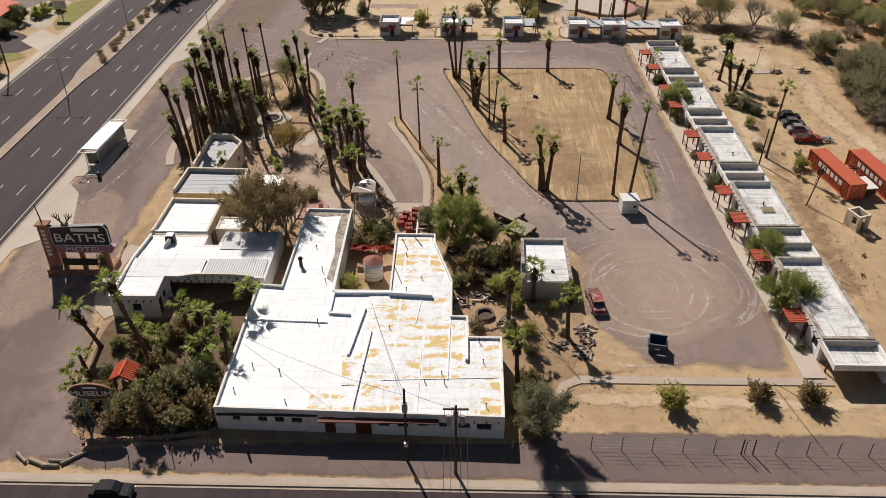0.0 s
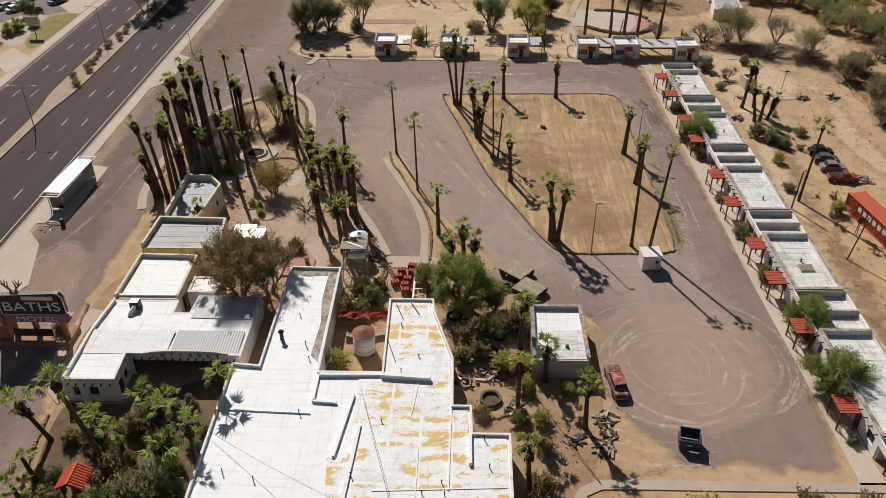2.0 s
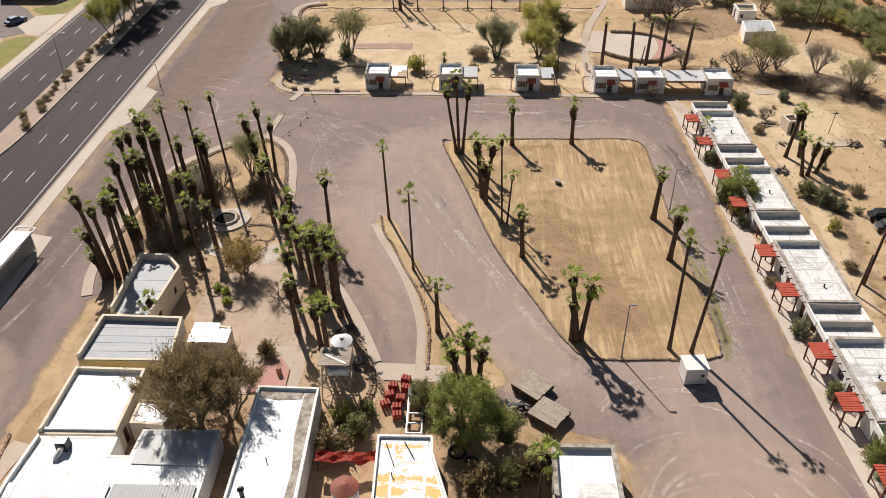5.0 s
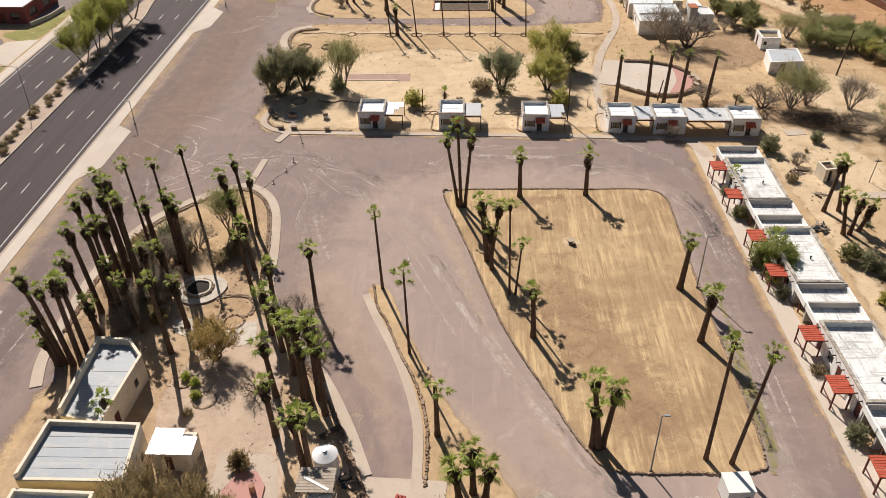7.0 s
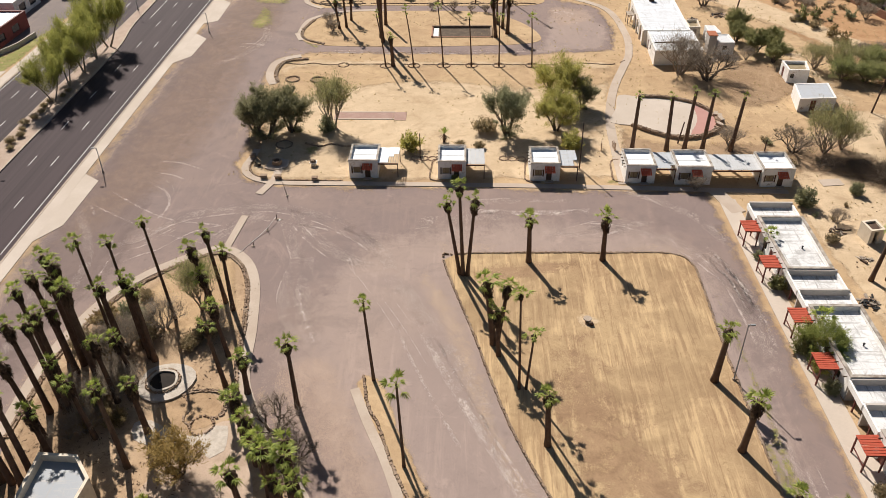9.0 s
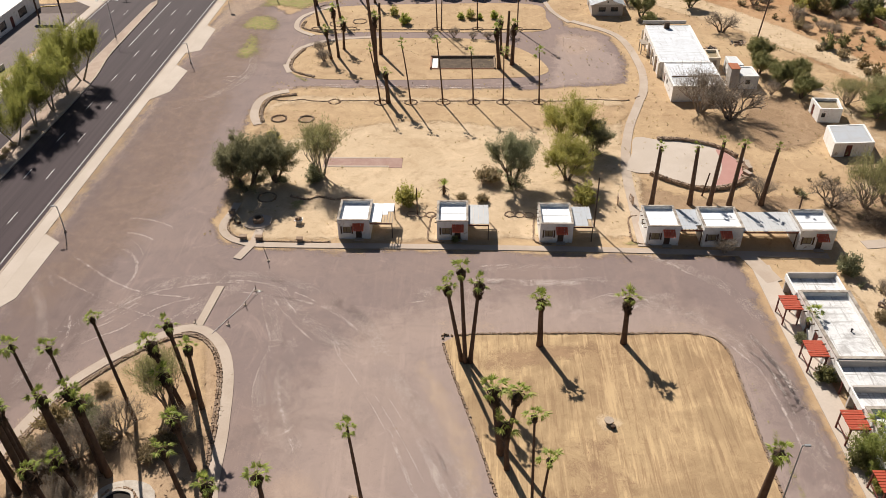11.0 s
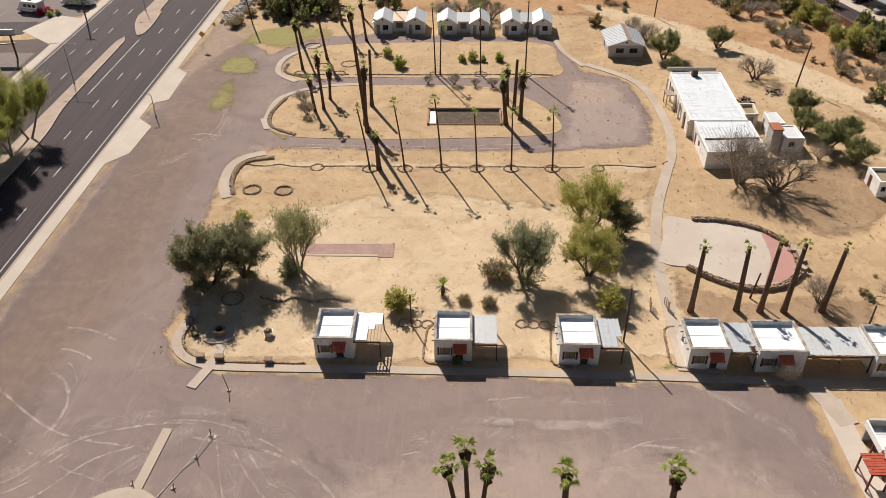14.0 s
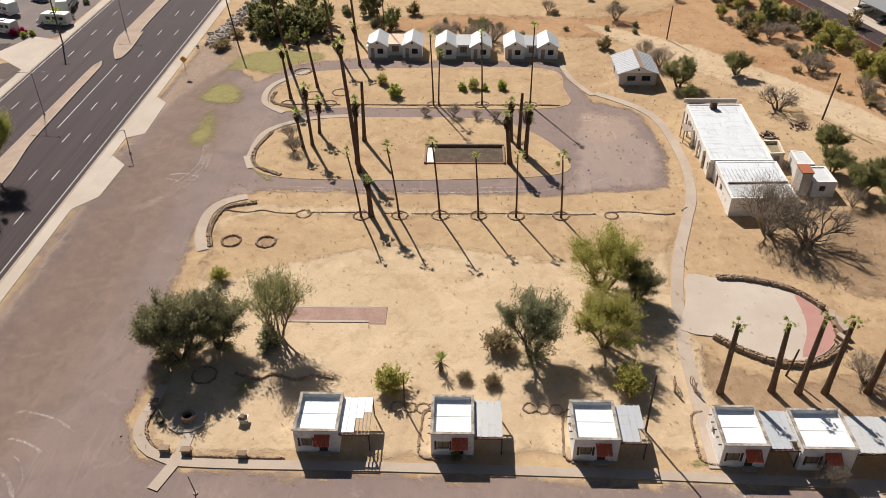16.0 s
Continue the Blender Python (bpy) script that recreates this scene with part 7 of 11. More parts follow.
# ---- palms ----
FAT, MID, THIN = 0.40, 0.28, 0.15
for x, y, h, lean, r in ((-17.2, 214.4, 10.3, -1.3, THIN), (-15.8, 214.6, 6.0, -0.3, FAT), (-11.8, 214.2, 11.0, -1.2, THIN), (-6.1, 214.3, 11.9, -0.9, THIN), (-0.7, 214.3, 9.7, -0.5, THIN), (4.6, 214.4, 9.7, -0.2, THIN), (10.9, 214.4, 9.8, -0.5, THIN)):
    palm(x, y, h, lean, r, label="slender fan palm in a row with a small crown" if r == THIN else "stout short fan palm beside slender ones", size=0.72 if r == THIN else 0.85, bend=0.4, skirted=r == FAT)
for x, y, h, lean, r in ((-18.8, 227.0, 20.5, -1.5, 0.36), (-19.4, 229.6, 10.6, 0.3, FAT), (-26.9, 239.9, 5.9, 0.3, MID), (-27.4, 235.6, 10.2, -0.4, MID), (-28.8, 234.8, 6.2, -0.6, MID), (-34.1, 253.4, 9.1, -0.7, MID), (-30.0, 258.4, 9.8, -1.2, MID),
                         (4.4, 229.8, 8.2, -0.8, FAT), (6.9, 231.7, 8.3, 0.2, FAT), (5.0, 237.3, 7.0, -0.3, MID), (-36.5, 267, 17.5, -2.6, MID), (-29.5, 278, 17, -2.0, MID), (-25.5, 283, 15, -1.0, MID), (-21, 286, 16, -0.5, THIN), (-23.2, 268.6, 8.0, -0.8, MID)):
    palm(x, y, h, lean, r, label="fan palm with a dark trunk by the loop drive", size=0.85)
for x, y, h in ((-19.1, 237.2, 10.4), (6.0, 235.0, 9.5)):
    palm(x, y, h, 0.2, 0.34, None, "dead headless palm trunk", skirted=False, group="dead palms")
for x, y, h, lean in ((-8.2, 250.7, 13.1, -0.4), (-7.3, 250.7, 9.7, 0.3), (0.4, 250.8, 13.1, -0.3), (8.9, 250.8, 14.3, 0.0)):
    palm(x, y, h, lean, THIN, label="very slender tall fan palm in a stone ring", size=0.72, bend=0.4, skirted=False)
for x, y, h, lean in ((24.4, 180.7, 9.5, 0.1), (29.9, 181.0, 9.3, -0.3), (32.6, 180.8, 10.3, 0.3), (35.4, 180.8, 9.9, 0.3), (39.9, 180.9, 9.2, 0.5)):
    palm(x, y, h, lean, 0.36, label="stout palm trunk with a sparse yellowed crown", size=0.62, skirted=False)
for x, y, h, lean, r in ((-2.4, 148.4, 10.7, -1.6, 0.26), (-2.0, 148.1, 13.1, -0.5, 0.26), (-1.5, 148.1, 11.4, 0.9, 0.26), (6.4, 151.0, 6.9, -0.2, 0.36), (15.9, 151.5, 6.8, -0.2, 0.36), (1.5, 135.4, 9.0, -1.0, FAT), (1.9, 135.9, 8.1, 1.0, MID), (4.0, 128.4, 13.0, -0.4, THIN),
                         (2.0, 133.5, 6.5, -0.4, MID), (4.7, 128.4, 7.8, 0.5, THIN), (6.4, 120.8, 7.0, -0.4, 0.34), (24.8, 129.9, 7.4, 0.3, FAT), (25.1, 120.4, 7.0, 0.3, 0.38),
                         (11.1, 104.9, 5.7, -0.2, 0.36), (11.7, 104.7, 9.3, -1.3, 0.34), (12.0, 104.9, 8.0, 0.7, 0.34), (21.7, 103.6, 15.1, -0.2, 0.22), (24.0, 103.1, 14.5, 1.0, 0.22)):
    palm(x, y, h, lean, r, label="slender fan palm standing on the dead lawn" if r < 0.3 else "stout fan palm standing on the dead lawn", size=0.84 if r < 0.27 else 1.0)
for x, y, h, lean, r, ly in ((-11.5, 129.6, 12.5, -0.1, 0.18, -2.2), (-7.5, 118.0, 11.6, -0.2, 0.16, -0.6)):
    palm(x, y, h, lean, r, label="slender fan palm on the drive island", size=0.85, skirted=False, lean_y=ly)
palm(-4.0, 106.2, 7.9, -0.1, 0.30, lean_y=-1.2, label="stout fan palm on the drive island", size=1.05, skirted=False)
for x, y, h, lean in ((-0.5, 99.3, 6.0, -0.2), (-1.8, 98.8, 4.0, -0.5), (0.6, 98.8, 4.2, 0.3)):
    palm(x, y, h, lean, 0.34, label="fan palm beside the big mesquite", size=1.05)
palm(-19.0, 125.5, 8.9, -0.1, 0.28, label="single fan palm at the drive's edge", size=0.95)
# the grove
for x, y, h, lean in ((-45.2, 115.6, 12.1, -1.6), (-44.2, 115.4, 10.6, -0.9), (-42.9, 114.9, 12.3, 0.0), (-42.6, 116.2, 11.4, -0.4), (-45.4, 115.4, 7.0, -1.4), (-45.9, 115.4, 3.9, -0.8), (-44.8, 128.1, 13.2, -0.9), (-45.4, 132.0, 12.0, -1.0), (-44.2, 133.2, 13.6, -0.9), (-42.2, 130.9, 14.3, -0.7),
                      (-43.6, 131.4, 12.2, -0.6), (-40.4, 127.8, 13.9, -0.4), (-41.2, 129.2, 12.6, -0.3), (-44.4, 124.3, 12.1, -0.9), (-42.8, 124.4, 12.1, -0.6), (-43.4, 126.6, 11.4, -0.3), (-43.8, 130.0, 9.2, -0.5), (-43.6, 121.0, 10.4, -1.2), (-41.3, 123.1, 8.4, -0.3), (-42.2, 118.9, 6.0, -0.4)):
    palm(x, y, h, lean, 0.34, label="tall fan palm crowded in the grove", size=0.8, bend=0.3)
for x, y, h, lean, r in ((-39.6, 133.1, 9.8, -0.6, FAT), (-36.6, 132.7, 11.2, -0.6, 0.34), (-36.0, 132.2, 10.4, -0.3, 0.34), (-41.4, 134.8, 14.4, -0.7, 0.2), (-37.8, 134.2, 14.8, -0.6, 0.2), (-35.8, 139.2, 13.9, -0.9, 0.2), (-37.9, 125.9, 8.6, -0.6, 0.3), (-33.4, 121.8, 7.0, -0.4, 0.34),
                         (-30.6, 142.4, 10.5, -0.8, MID), (-31.4, 141.0, 9.3, -1.6, MID), (-29.4, 141.0, 8.8, 0.1, MID), (-31.2, 139.4, 6.6, -0.5, MID), (-38.4, 121.0, 7.9, -0.9, MID), (-28.0, 133.0, 7.2, -0.7, MID), (-36.9, 128.8, 6.6, -1.0, MID), (-27.2, 128.4, 8.6, -0.8, MID), (-34.0, 117.5, 10.5, -0.5, 0.3)):
    palm(x, y, h, lean, r, label="tall fan palm in the grove" if r > 0.25 else "very tall slender fan palm in the grove", size=0.82 if r > 0.25 else 0.8)
for x, y, h, lean in ((-24.6, 127.4, 5.2, 0.1), (-23.4, 120.8, 6.4, -0.3), (-21.6, 118.0, 6.6, -0.4), (-19.6, 114.4, 7.6, -0.4), (-18.0, 111.0, 10.6, -0.3), (-16.4, 110.8, 10.0, -0.2), (-15.5, 108.7, 9.4, 0.0), (-21.0, 111.1, 7.6, -0.5), (-20.0, 105.8, 7.4, -0.4), (-16.4, 101.5, 7.6, -0.5), (-15.8, 101.3, 7.9, -0.2), (-16.6, 113.6, 8.6, -0.6), (-18.3, 113.2, 8.0, -0.5), (-17.2, 109.6, 8.2, -0.2)):
    palm(x, y, h, lean, 0.34, label="stout fan palm beside the drive walk", size=0.95)
for x, y, h, lean, r in ((48.4, 147.7, 8.0, 0.7, 0.3), (50.5, 147.7, 7.7, -1.1, 0.3), (49.0, 142.0, 6.2, -1.2, 0.3), (49.8, 142.0, 5.6, 0.3, 0.3), (51.3, 142.8, 4.2, 1.0, 0.3), (47.7, 115.7, 12.0, 0.6, 0.2)):
    palm(x, y, h, lean, r, label="fan palm behind the motel rooms", size=0.8 if r > 0.2 else 1.25)
palm(36.9, 153.5, 3.2, 0.3, 0.26, label="short palm against a motel room", size=0.9, skirted=False)
palm(37.6, 136.6, 3.4, 0.1, 0.24, label="short palm against a motel room", size=1.1, skirted=False)
palm(-36.3, 106.5, 4.2, -0.3, 0.3, label="short fan palm by the yellow rooms", size=0.9)
# front garden and yard
FRONT = []
palm(-33.5, 64.4, 12.2, -2.4, 0.3, label="tall leaning fan palm in the front garden", size=1.25)
for x, y, h, lean in ((-41.2, 68.5, 5.4, -2.0), (-40.6, 63.6, 3.2, -0.4), (-40.7, 61.0, 2.4, -0.3), (-31.6, 70.5, 5.0, -0.1), (-28.5, 67.0, 6.6, -0.2), (-25.8, 65.6, 5.8, 0.1), (-27.6, 63.8, 5.0, 0.0), (-33.2, 66.8, 3.6, -0.2), (-35.7, 68.2, 3.6, -0.2), (-24.9, 72.7, 5.5, 0.0), (-30.2, 72.6, 2.4, 0.0), (-37.6, 70.2, 2.4, 0.1)):
    palm(x, y, h, lean, 0.26, label="fan palm in the overgrown front garden", size=1.3 if h > 4.4 else 1.1, skirted=h > 4)
for x, y, s, k, lab in ((-28.2, 61.6, 1.9, "bush_grey", "tall blue-grey feathery shrub in the garden"), (-30.4, 60.4, 1.7, "bush_grey", "tall grey-green shrub in the garden"), (-27.0, 57.2, 1.35, "bush_tam", "brown-olive feathery shrub at the garden's front"), (-31.4, 57.0, 1.35, "bush_tam", "brown-olive feathery shrub at the garden's front"), (-34.6, 57.4, 1.2, "bush_dry", "dry brown shrub at the garden's front"), (-32.6, 59.2, 1.4, "bush", "green shrub in the garden")):
    FRONT.append((k, x, y, s, lab))
for x, y, h, lean in ((5.9, 83.1, 6.6, 0.2), (5.1, 72.9, 7.4, -0.1), (8.3, 77.8, 5.0, -0.1), (5.7, 63.0, 6.6, -0.4), (11.8, 71.2, 6.4, -0.3)):
    palm(x, y, h, lean, 0.28, label="fan palm in the cluttered yard", size=1.15)

# ---- trees and bushes ----
tree_kind("olive", 1, 7.6, 3.5, 0.2, M_olive, 34000, 0.125, 0.80, stems=4, low=-0.02, dome=66, up=0.5)
tree_kind("mesquite", 2, 7.0, 4.2, 0.22, M_mesquite, 30000, 0.135, 0.8, stems=3, low=0.1, dome=70, up=0.35)
tree_kind("mesquite_b", 12, 5.6, 3.0, 0.18, M_mesquite, 20000, 0.125, 0.7, stems=3, low=0.1, dome=46, up=0.4)
tree_kind("paloverde", 3, 6.4, 3.3, 0.15, M_paloverde, 22000, 0.115, 0.8, stems=4, low=0.1, dome=44, up=0.45, wide=0.22, long=2.6)
tree_kind("tamarisk", 4, 7.8, 4.2, 0.15, M_tamarisk, 17000, 0.15, 0.85, stems=5, up=0.75, low=0.05, dome=40, wild=0.45, bark=M_bark_pale, wide=0.2, long=2.8)
tree_kind("greygreen", 5, 7.4, 2.7, 0.18, M_greygreen, 26000, 0.115, 0.72, stems=4, low=-0.02, dome=50, up=0.6)
tree_kind("sparse", 6, 6.6, 2.3, 0.11, M_feather, 7500, 0.13, 0.75, stems=5, up=0.75, wild=0.4, low=0.0, dome=26, bark=M_bark_grey, depth=4, wide=0.18, long=3.2)
tree_kind("bare", 7, 5.4, 4.2, 0.2, M_twig, 3000, 0.16, 0.9, stems=4, bark=M_bark, depth=4, wild=0.6, up=0.1, dome=0, wide=0.07, long=4.0)
tree_kind("bare_b", 8, 4.5, 3.0, 0.10, M_twig, 3200, 0.13, 0.8, stems=7, wide=0.09, long=4.0, bark=M_bark_grey, depth=4, wild=0.55, low=0.0, dome=14, up=0.45)
tree_kind("bare_c", 18, 5.0, 3.2, 0.12, M_twig, 3200, 0.15, 0.85, stems=6, wide=0.1, long=3.6, bark=M_bark_grey, depth=4, wild=0.6, low=0.0, dome=16, up=0.4)
tree_kind("half_bare", 46, 7.6, 4.4, 0.10, M_feather, 9000, 0.125, 0.8, stems=11, first=0.16, up=0.5, wild=0.5, low=-0.02, dome=40, bark=M_bark_grey, depth=4, wide=0.18, long=3.2, split=2)
tree_kind("dead_brush", 48, 4.0, 3.4, 0.12, M_dead, 3000, 0.15, 0.8, stems=9, first=0.2, up=0.1, wild=0.8, low=0.0, dome=14, bark=M_bark, depth=4, wide=0.1, long=3.6)
M_golden = leaf_mat("golden_brown_leaf", (0.300, 0.215, 0.075), (0.500, 0.370, 0.150), (0.400, 0.290, 0.110))
tree_kind("golden", 51, 5.2, 2.7, 0.12, M_golden, 9000, 0.13, 0.7, stems=5, first=0.25, low=0.15, dome=30, up=0.4, wide=0.25, long=2.6, bark=M_bark)
tree_kind("belt", 49, 6.0, 3.4, 0.14, M_belt, 15000, 0.13, 0.8, stems=5, first=0.2, low=0.0, dome=40, up=0.45, wide=0.25, long=2.6, bark=M_bark_grey)
tree_kind("brush", 47, 4.6, 3.6, 0.10, M_brush_leaf, 15000, 0.13, 0.7, stems=7, first=0.2, up=0.4, wild=0.55, low=-0.02, dome=44, bark=M_bark_grey, depth=3, wide=0.22, long=2.6)
tree_kind("broad", 9, 9.6, 3.6, 0.16, M_broad, 12000, 0.2, 0.9, stems=1, first=0.3, low=0.36, dome=36, up=0.5, wide=0.14, long=4.0)
M_willow = leaf_mat("drooping_leaf", (0.235, 0.250, 0.062), (0.450, 0.440, 0.130), (0.340, 0.345, 0.095))
tree_kind("drooping", 39, 9.0, 4.5, 0.13, M_willow, 15000, 0.17, 1.0, stems=2, first=0.42, low=0.38, dome=34, up=0.35, wide=0.12, long=4.6, bark=M_bark_pale)
tree_kind("mesquite_g", 22, 6.4, 3.6, 0.2, M_fresh, 26000, 0.12, 0.8, stems=3, low=0.02, dome=54, up=0.4)
tree_kind("bush", 10, 2.0, 1.35, 0.05, M_mesquite, 3400, 0.14, 0.42, depth=2, stems=5, first=0.2, low=0.05, dome=26)
tree_kind("bush_grey", 11, 1.9, 1.35, 0.05, M_greygreen, 3200, 0.13, 0.42, depth=2, stems=5, first=0.2, low=0.05, dome=26)
tree_kind("bush_dry", 13, 1.6, 1.3, 0.04, M_scrub, 1900, 0.13, 0.4, depth=3, stems=6, first=0.2, bark=M_bark_grey, low=0.05, dome=14)
tree_kind("bush_yellow", 14, 2.2, 1.45, 0.05, M_paloverde, 2300, 0.16, 0.45, depth=2, stems=5, first=0.2, low=0.05, dome=24)
tree_kind("bush_tam", 15, 2.8, 1.7, 0.06, M_tamarisk, 3000, 0.2, 0.5, depth=2, stems=6, first=0.2, low=0.05, dome=30)
tree_kind("bush_green", 16, 1.9, 1.3, 0.05, M_broad, 2200, 0.17, 0.4, depth=2, stems=5, first=0.2, low=0.05, dome=26)

# coarser kinds for the distance
tree_kind("far_mesquite", 2, 6.6, 4.0, 0.2, M_mesquite, 2600, 0.42, 0.8, depth=2, stems=3, low=0.0, dome=40, up=0.35)
tree_kind("far_mesquite_b", 12, 5.6, 3.2, 0.18, M_mesquite, 2000, 0.38, 0.7, depth=2, stems=3, low=0.0, dome=34, up=0.4)
tree_kind("far_paloverde", 3, 6.0, 3.4, 0.15, M_paloverde, 2000, 0.34, 0.8, depth=2, stems=4, low=0.05, dome=34, up=0.45)
tree_kind("far_shrub", 31, 2.2, 1.7, 0.05, M_greygreen, 520, 0.26, 0.5, depth=1, stems=4, low=0.0, dome=18, first=0.2)
tree_kind("far_shrub_dry", 32, 1.9, 1.6, 0.05, M_scrub, 420, 0.24, 0.5, depth=1, stems=4, low=0.0, dome=14, first=0.2)
tree_kind("far_shrub_tam", 33, 2.8, 2.0, 0.06, M_tamarisk, 700, 0.28, 0.6, depth=1, stems=4, low=0.0, dome=20, first=0.2)
tree_kind("far_shrub_green", 34, 2.4, 1.8, 0.06, M_mesquite, 620, 0.28, 0.5, depth=1, stems=4, low=0.0, dome=20, first=0.2)
tree_kind("far_brush", 35, 3.6, 2.6, 0.08, M_twig, 900, 0.2, 0.6, depth=3, stems=6, low=0.0, dome=8, up=0.4, bark=M_bark_grey, wide=0.12, long=4.0)


def scrub(name, places, label):
    """Countless far shrubs: foliage and wood joined into one object of many pieces."""
    V, F, M, n, mats = [], [], [], 0, []
    for key, x, y, s in places:
        for me in TREES[key]:
            if me is None:
                continue
            a = np.empty(len(me.vertices) * 3)
            me.vertices.foreach_get("co", a)
            t = pr.uniform(0, math.tau)
            c = a.reshape(-1, 3) * s
            c = np.stack([c[:, 0] * math.cos(t) - c[:, 1] * math.sin(t) + x, c[:, 0] * math.sin(t) + c[:, 1] * math.cos(t) + y, c[:, 2]], 1)
            if me.materials[0] not in mats:
                mats.append(me.materials[0])
            k = mats.index(me.materials[0])
            fs = [[i + n for i in p.vertices] for p in me.polygons]
            V.append(c)
            F += fs
            M += [k] * len(fs)
            n += len(c)
    out = bpy.data.meshes.new(name)
    out.from_pydata(np.concatenate(V).tolist(), [], F)
    for m in mats:
        out.materials.append(m)
    out.polygons.foreach_set("material_index", M)
    return tagged(new(name, out), label, "shrubs", kind="stuff")


tree("tamarisk", -27.6, 91.6, 1.2, "large brownish feathery tamarisk over the rooms", tall=0.98)
tree("tamarisk", -24.4, 92.6, 0.95, "brownish feathery tamarisk over the rooms", tall=1.05)
tree("mesquite_g", -0.8, 91.4, 1.05, "large dense green mesquite tree in the yard")
tree("mesquite_b", 3.2, 90.0, 0.6, "dense green mesquite in the yard")
tree("mesquite_b", -4.8, 94.6, 0.55, "small green mesquite by the drive's end")
tree("mesquite_g", 39.0, 86.6, 0.72, "round green mesquite by the motel rooms")
tree("mesquite_g", 37.9, 77.0, 0.82, "large round green mesquite by the motel rooms")
tree("mesquite_g", 37.2, 133.6, 0.72, "grey-green tree against the motel rooms")
tree("greygreen", 7.6, 56.0, 0.86, "grey-green mesquite at the building's corner")
for x, y, s in ((21.4, 60.3, 1.25), (30.6, 61.6, 1.15), (35.8, 61.2, 1.2)):
    tree("bush_tam" if x > 25 else "bush_yellow", x, y, s * (0.75 if x > 25 else 1), "rounded green bush on the dry verge", "bush", group="verge bushes")
tree("olive", -34.2, 184.8, 1.14, "large dark olive tree at the lot corner")
tree("olive", -30.6, 187.2, 1.0, "dark olive tree beside another")
tree("olive", -36.4, 186.8, 0.8, "dark olive tree by the walk")
tree("sparse", -23.8, 188.6, 1.3, "half-bare grey-green tree behind the cottages")
tree("bush_grey", -24.6, 187.4, 1.3, "grey-green undergrowth below a tree", "bush")
tree("greygreen", 5.1, 186.2, 1.12, "dense grey-green tree behind the cottages")
tree("bush_dry", 1.4, 187.2, 1.6, "dry brown bush beside a tree", "bush")
tree("paloverde", 14.4, 197.8, 1.35, "yellow-green palo verde tree")
tree("paloverde", 13.2, 187.8, 1.1, "yellow-green palo verde with bare stems")
tree("olive", 18.4, 196.4, 0.7, "dark green tree beside the palo verde")
tree("bush_yellow", 14.8, 180.8, 1.5, "green bush behind the cottage", "bush")
tree("bush_yellow", -10.6, 180.8, 1.4, "feathery yellow-green bush between the cottages", "bush")
tree("bush_dry", 0.4, 181.6, 0.8, "low dry brown bush behind the cottages", "bush")
tree("bush_dry", -2.6, 182.2, 0.7, "low dry brown bush behind the cottages", "bush")
tree("bush_yellow", -33.6, 199.6, 0.9, "yellow-green bush by the stone wall", "bush")
tree("bush_grey", 54.4, 168.0, 0.9, "round grey-green bush on sandy ground", "bush")
tree("bare", 42.8, 208.4, 1.35, "large bare tree with dark forking limbs")
tree("bare_b", 38.4, 211.0, 1.7, "pale bare tree against the annexe")
tree("bare_b", 40.2, 182.6, 0.8, "bare brown bush behind the cottages", "bush")
tree("bare_b", 31.8, 169.2, 0.55, "grey bare bush before a cottage", "bush")
tree("bush", -3.4, 171.4, 0.45, "small spiky green bush at a cottage corner", "bush")
tree("bush_grey", 46.0, 164.8, 1.35, "round grey bush by the end cottage", "bush")
for x, y, s, k in ((36.8, 259.0, 1.0, "mesquite_b"), (37.4, 252.4, 0.55, "mesquite_b"), (35.0, 268.0, 0.9, "bare_b"), (33.0, 274, 0.7, "bare_b"), (48.7, 264.5, 0.8, "mesquite_b"), (51.8, 249.2, 0.9, "bare"), (55.0, 234.0, 0.8, "mesquite_b"), (53.2, 227.5, 0.75, "mesquite_b"), (55.4, 221.4, 0.85, "mesquite_b"), (57.4, 216.6, 0.8, "mesquite_b"), (52.6, 218.0, 0.6, "bare_b"), (59.4, 224.8, 0.7, "mesquite_b")):
    tree(k, x, y, s, "scrubby tree near the workshop", group="workshop scrub")
# desert wash on the east side
er = random.Random(77)
tree("half_bare", 54.3, 180.4, 1.05, "large half-bare grey-green tree with many stems")
tree("half_bare", 57.4, 181.6, 0.75, "half-bare grey-green tree beside a larger one")
tree("bare", 49.6, 180.6, 0.85, "dark bare tree behind the end cottage")
for x, y, s, tall, lab in ((60.0, 172.6, 1.05, 0.55, "fallen tangle of dark bare branches"), (57.0, 174.4, 0.8, 0.4, "dark dead brush lying on the sand"), (53.6, 176.4, 0.7, 0.4, "dark dead brush under the large tree"), (65.6, 169.4, 0.7, 0.5, "dark dead brush below a desert tree"), (68.6, 171.2, 0.8, 0.5, "dark dead brush below a desert tree")):
    tree("dead_brush", x, y, s * 1.15, lab, tall=tall * 1.2)
tree("bare_b", 64.3, 180.2, 1.05, "small bare upright tree by the sand track", tall=1.25)
tree("half_bare", 67.8, 171.6, 0.85, "yellowish half-bare desert tree by the sand track")
tree("brush", 71.6, 160.6, 1.0, "wide half-bare grey desert tree", tall=1.1)
tree("brush", 75.2, 164.4, 0.9, "half-bare grey desert tree", tall=1.0)
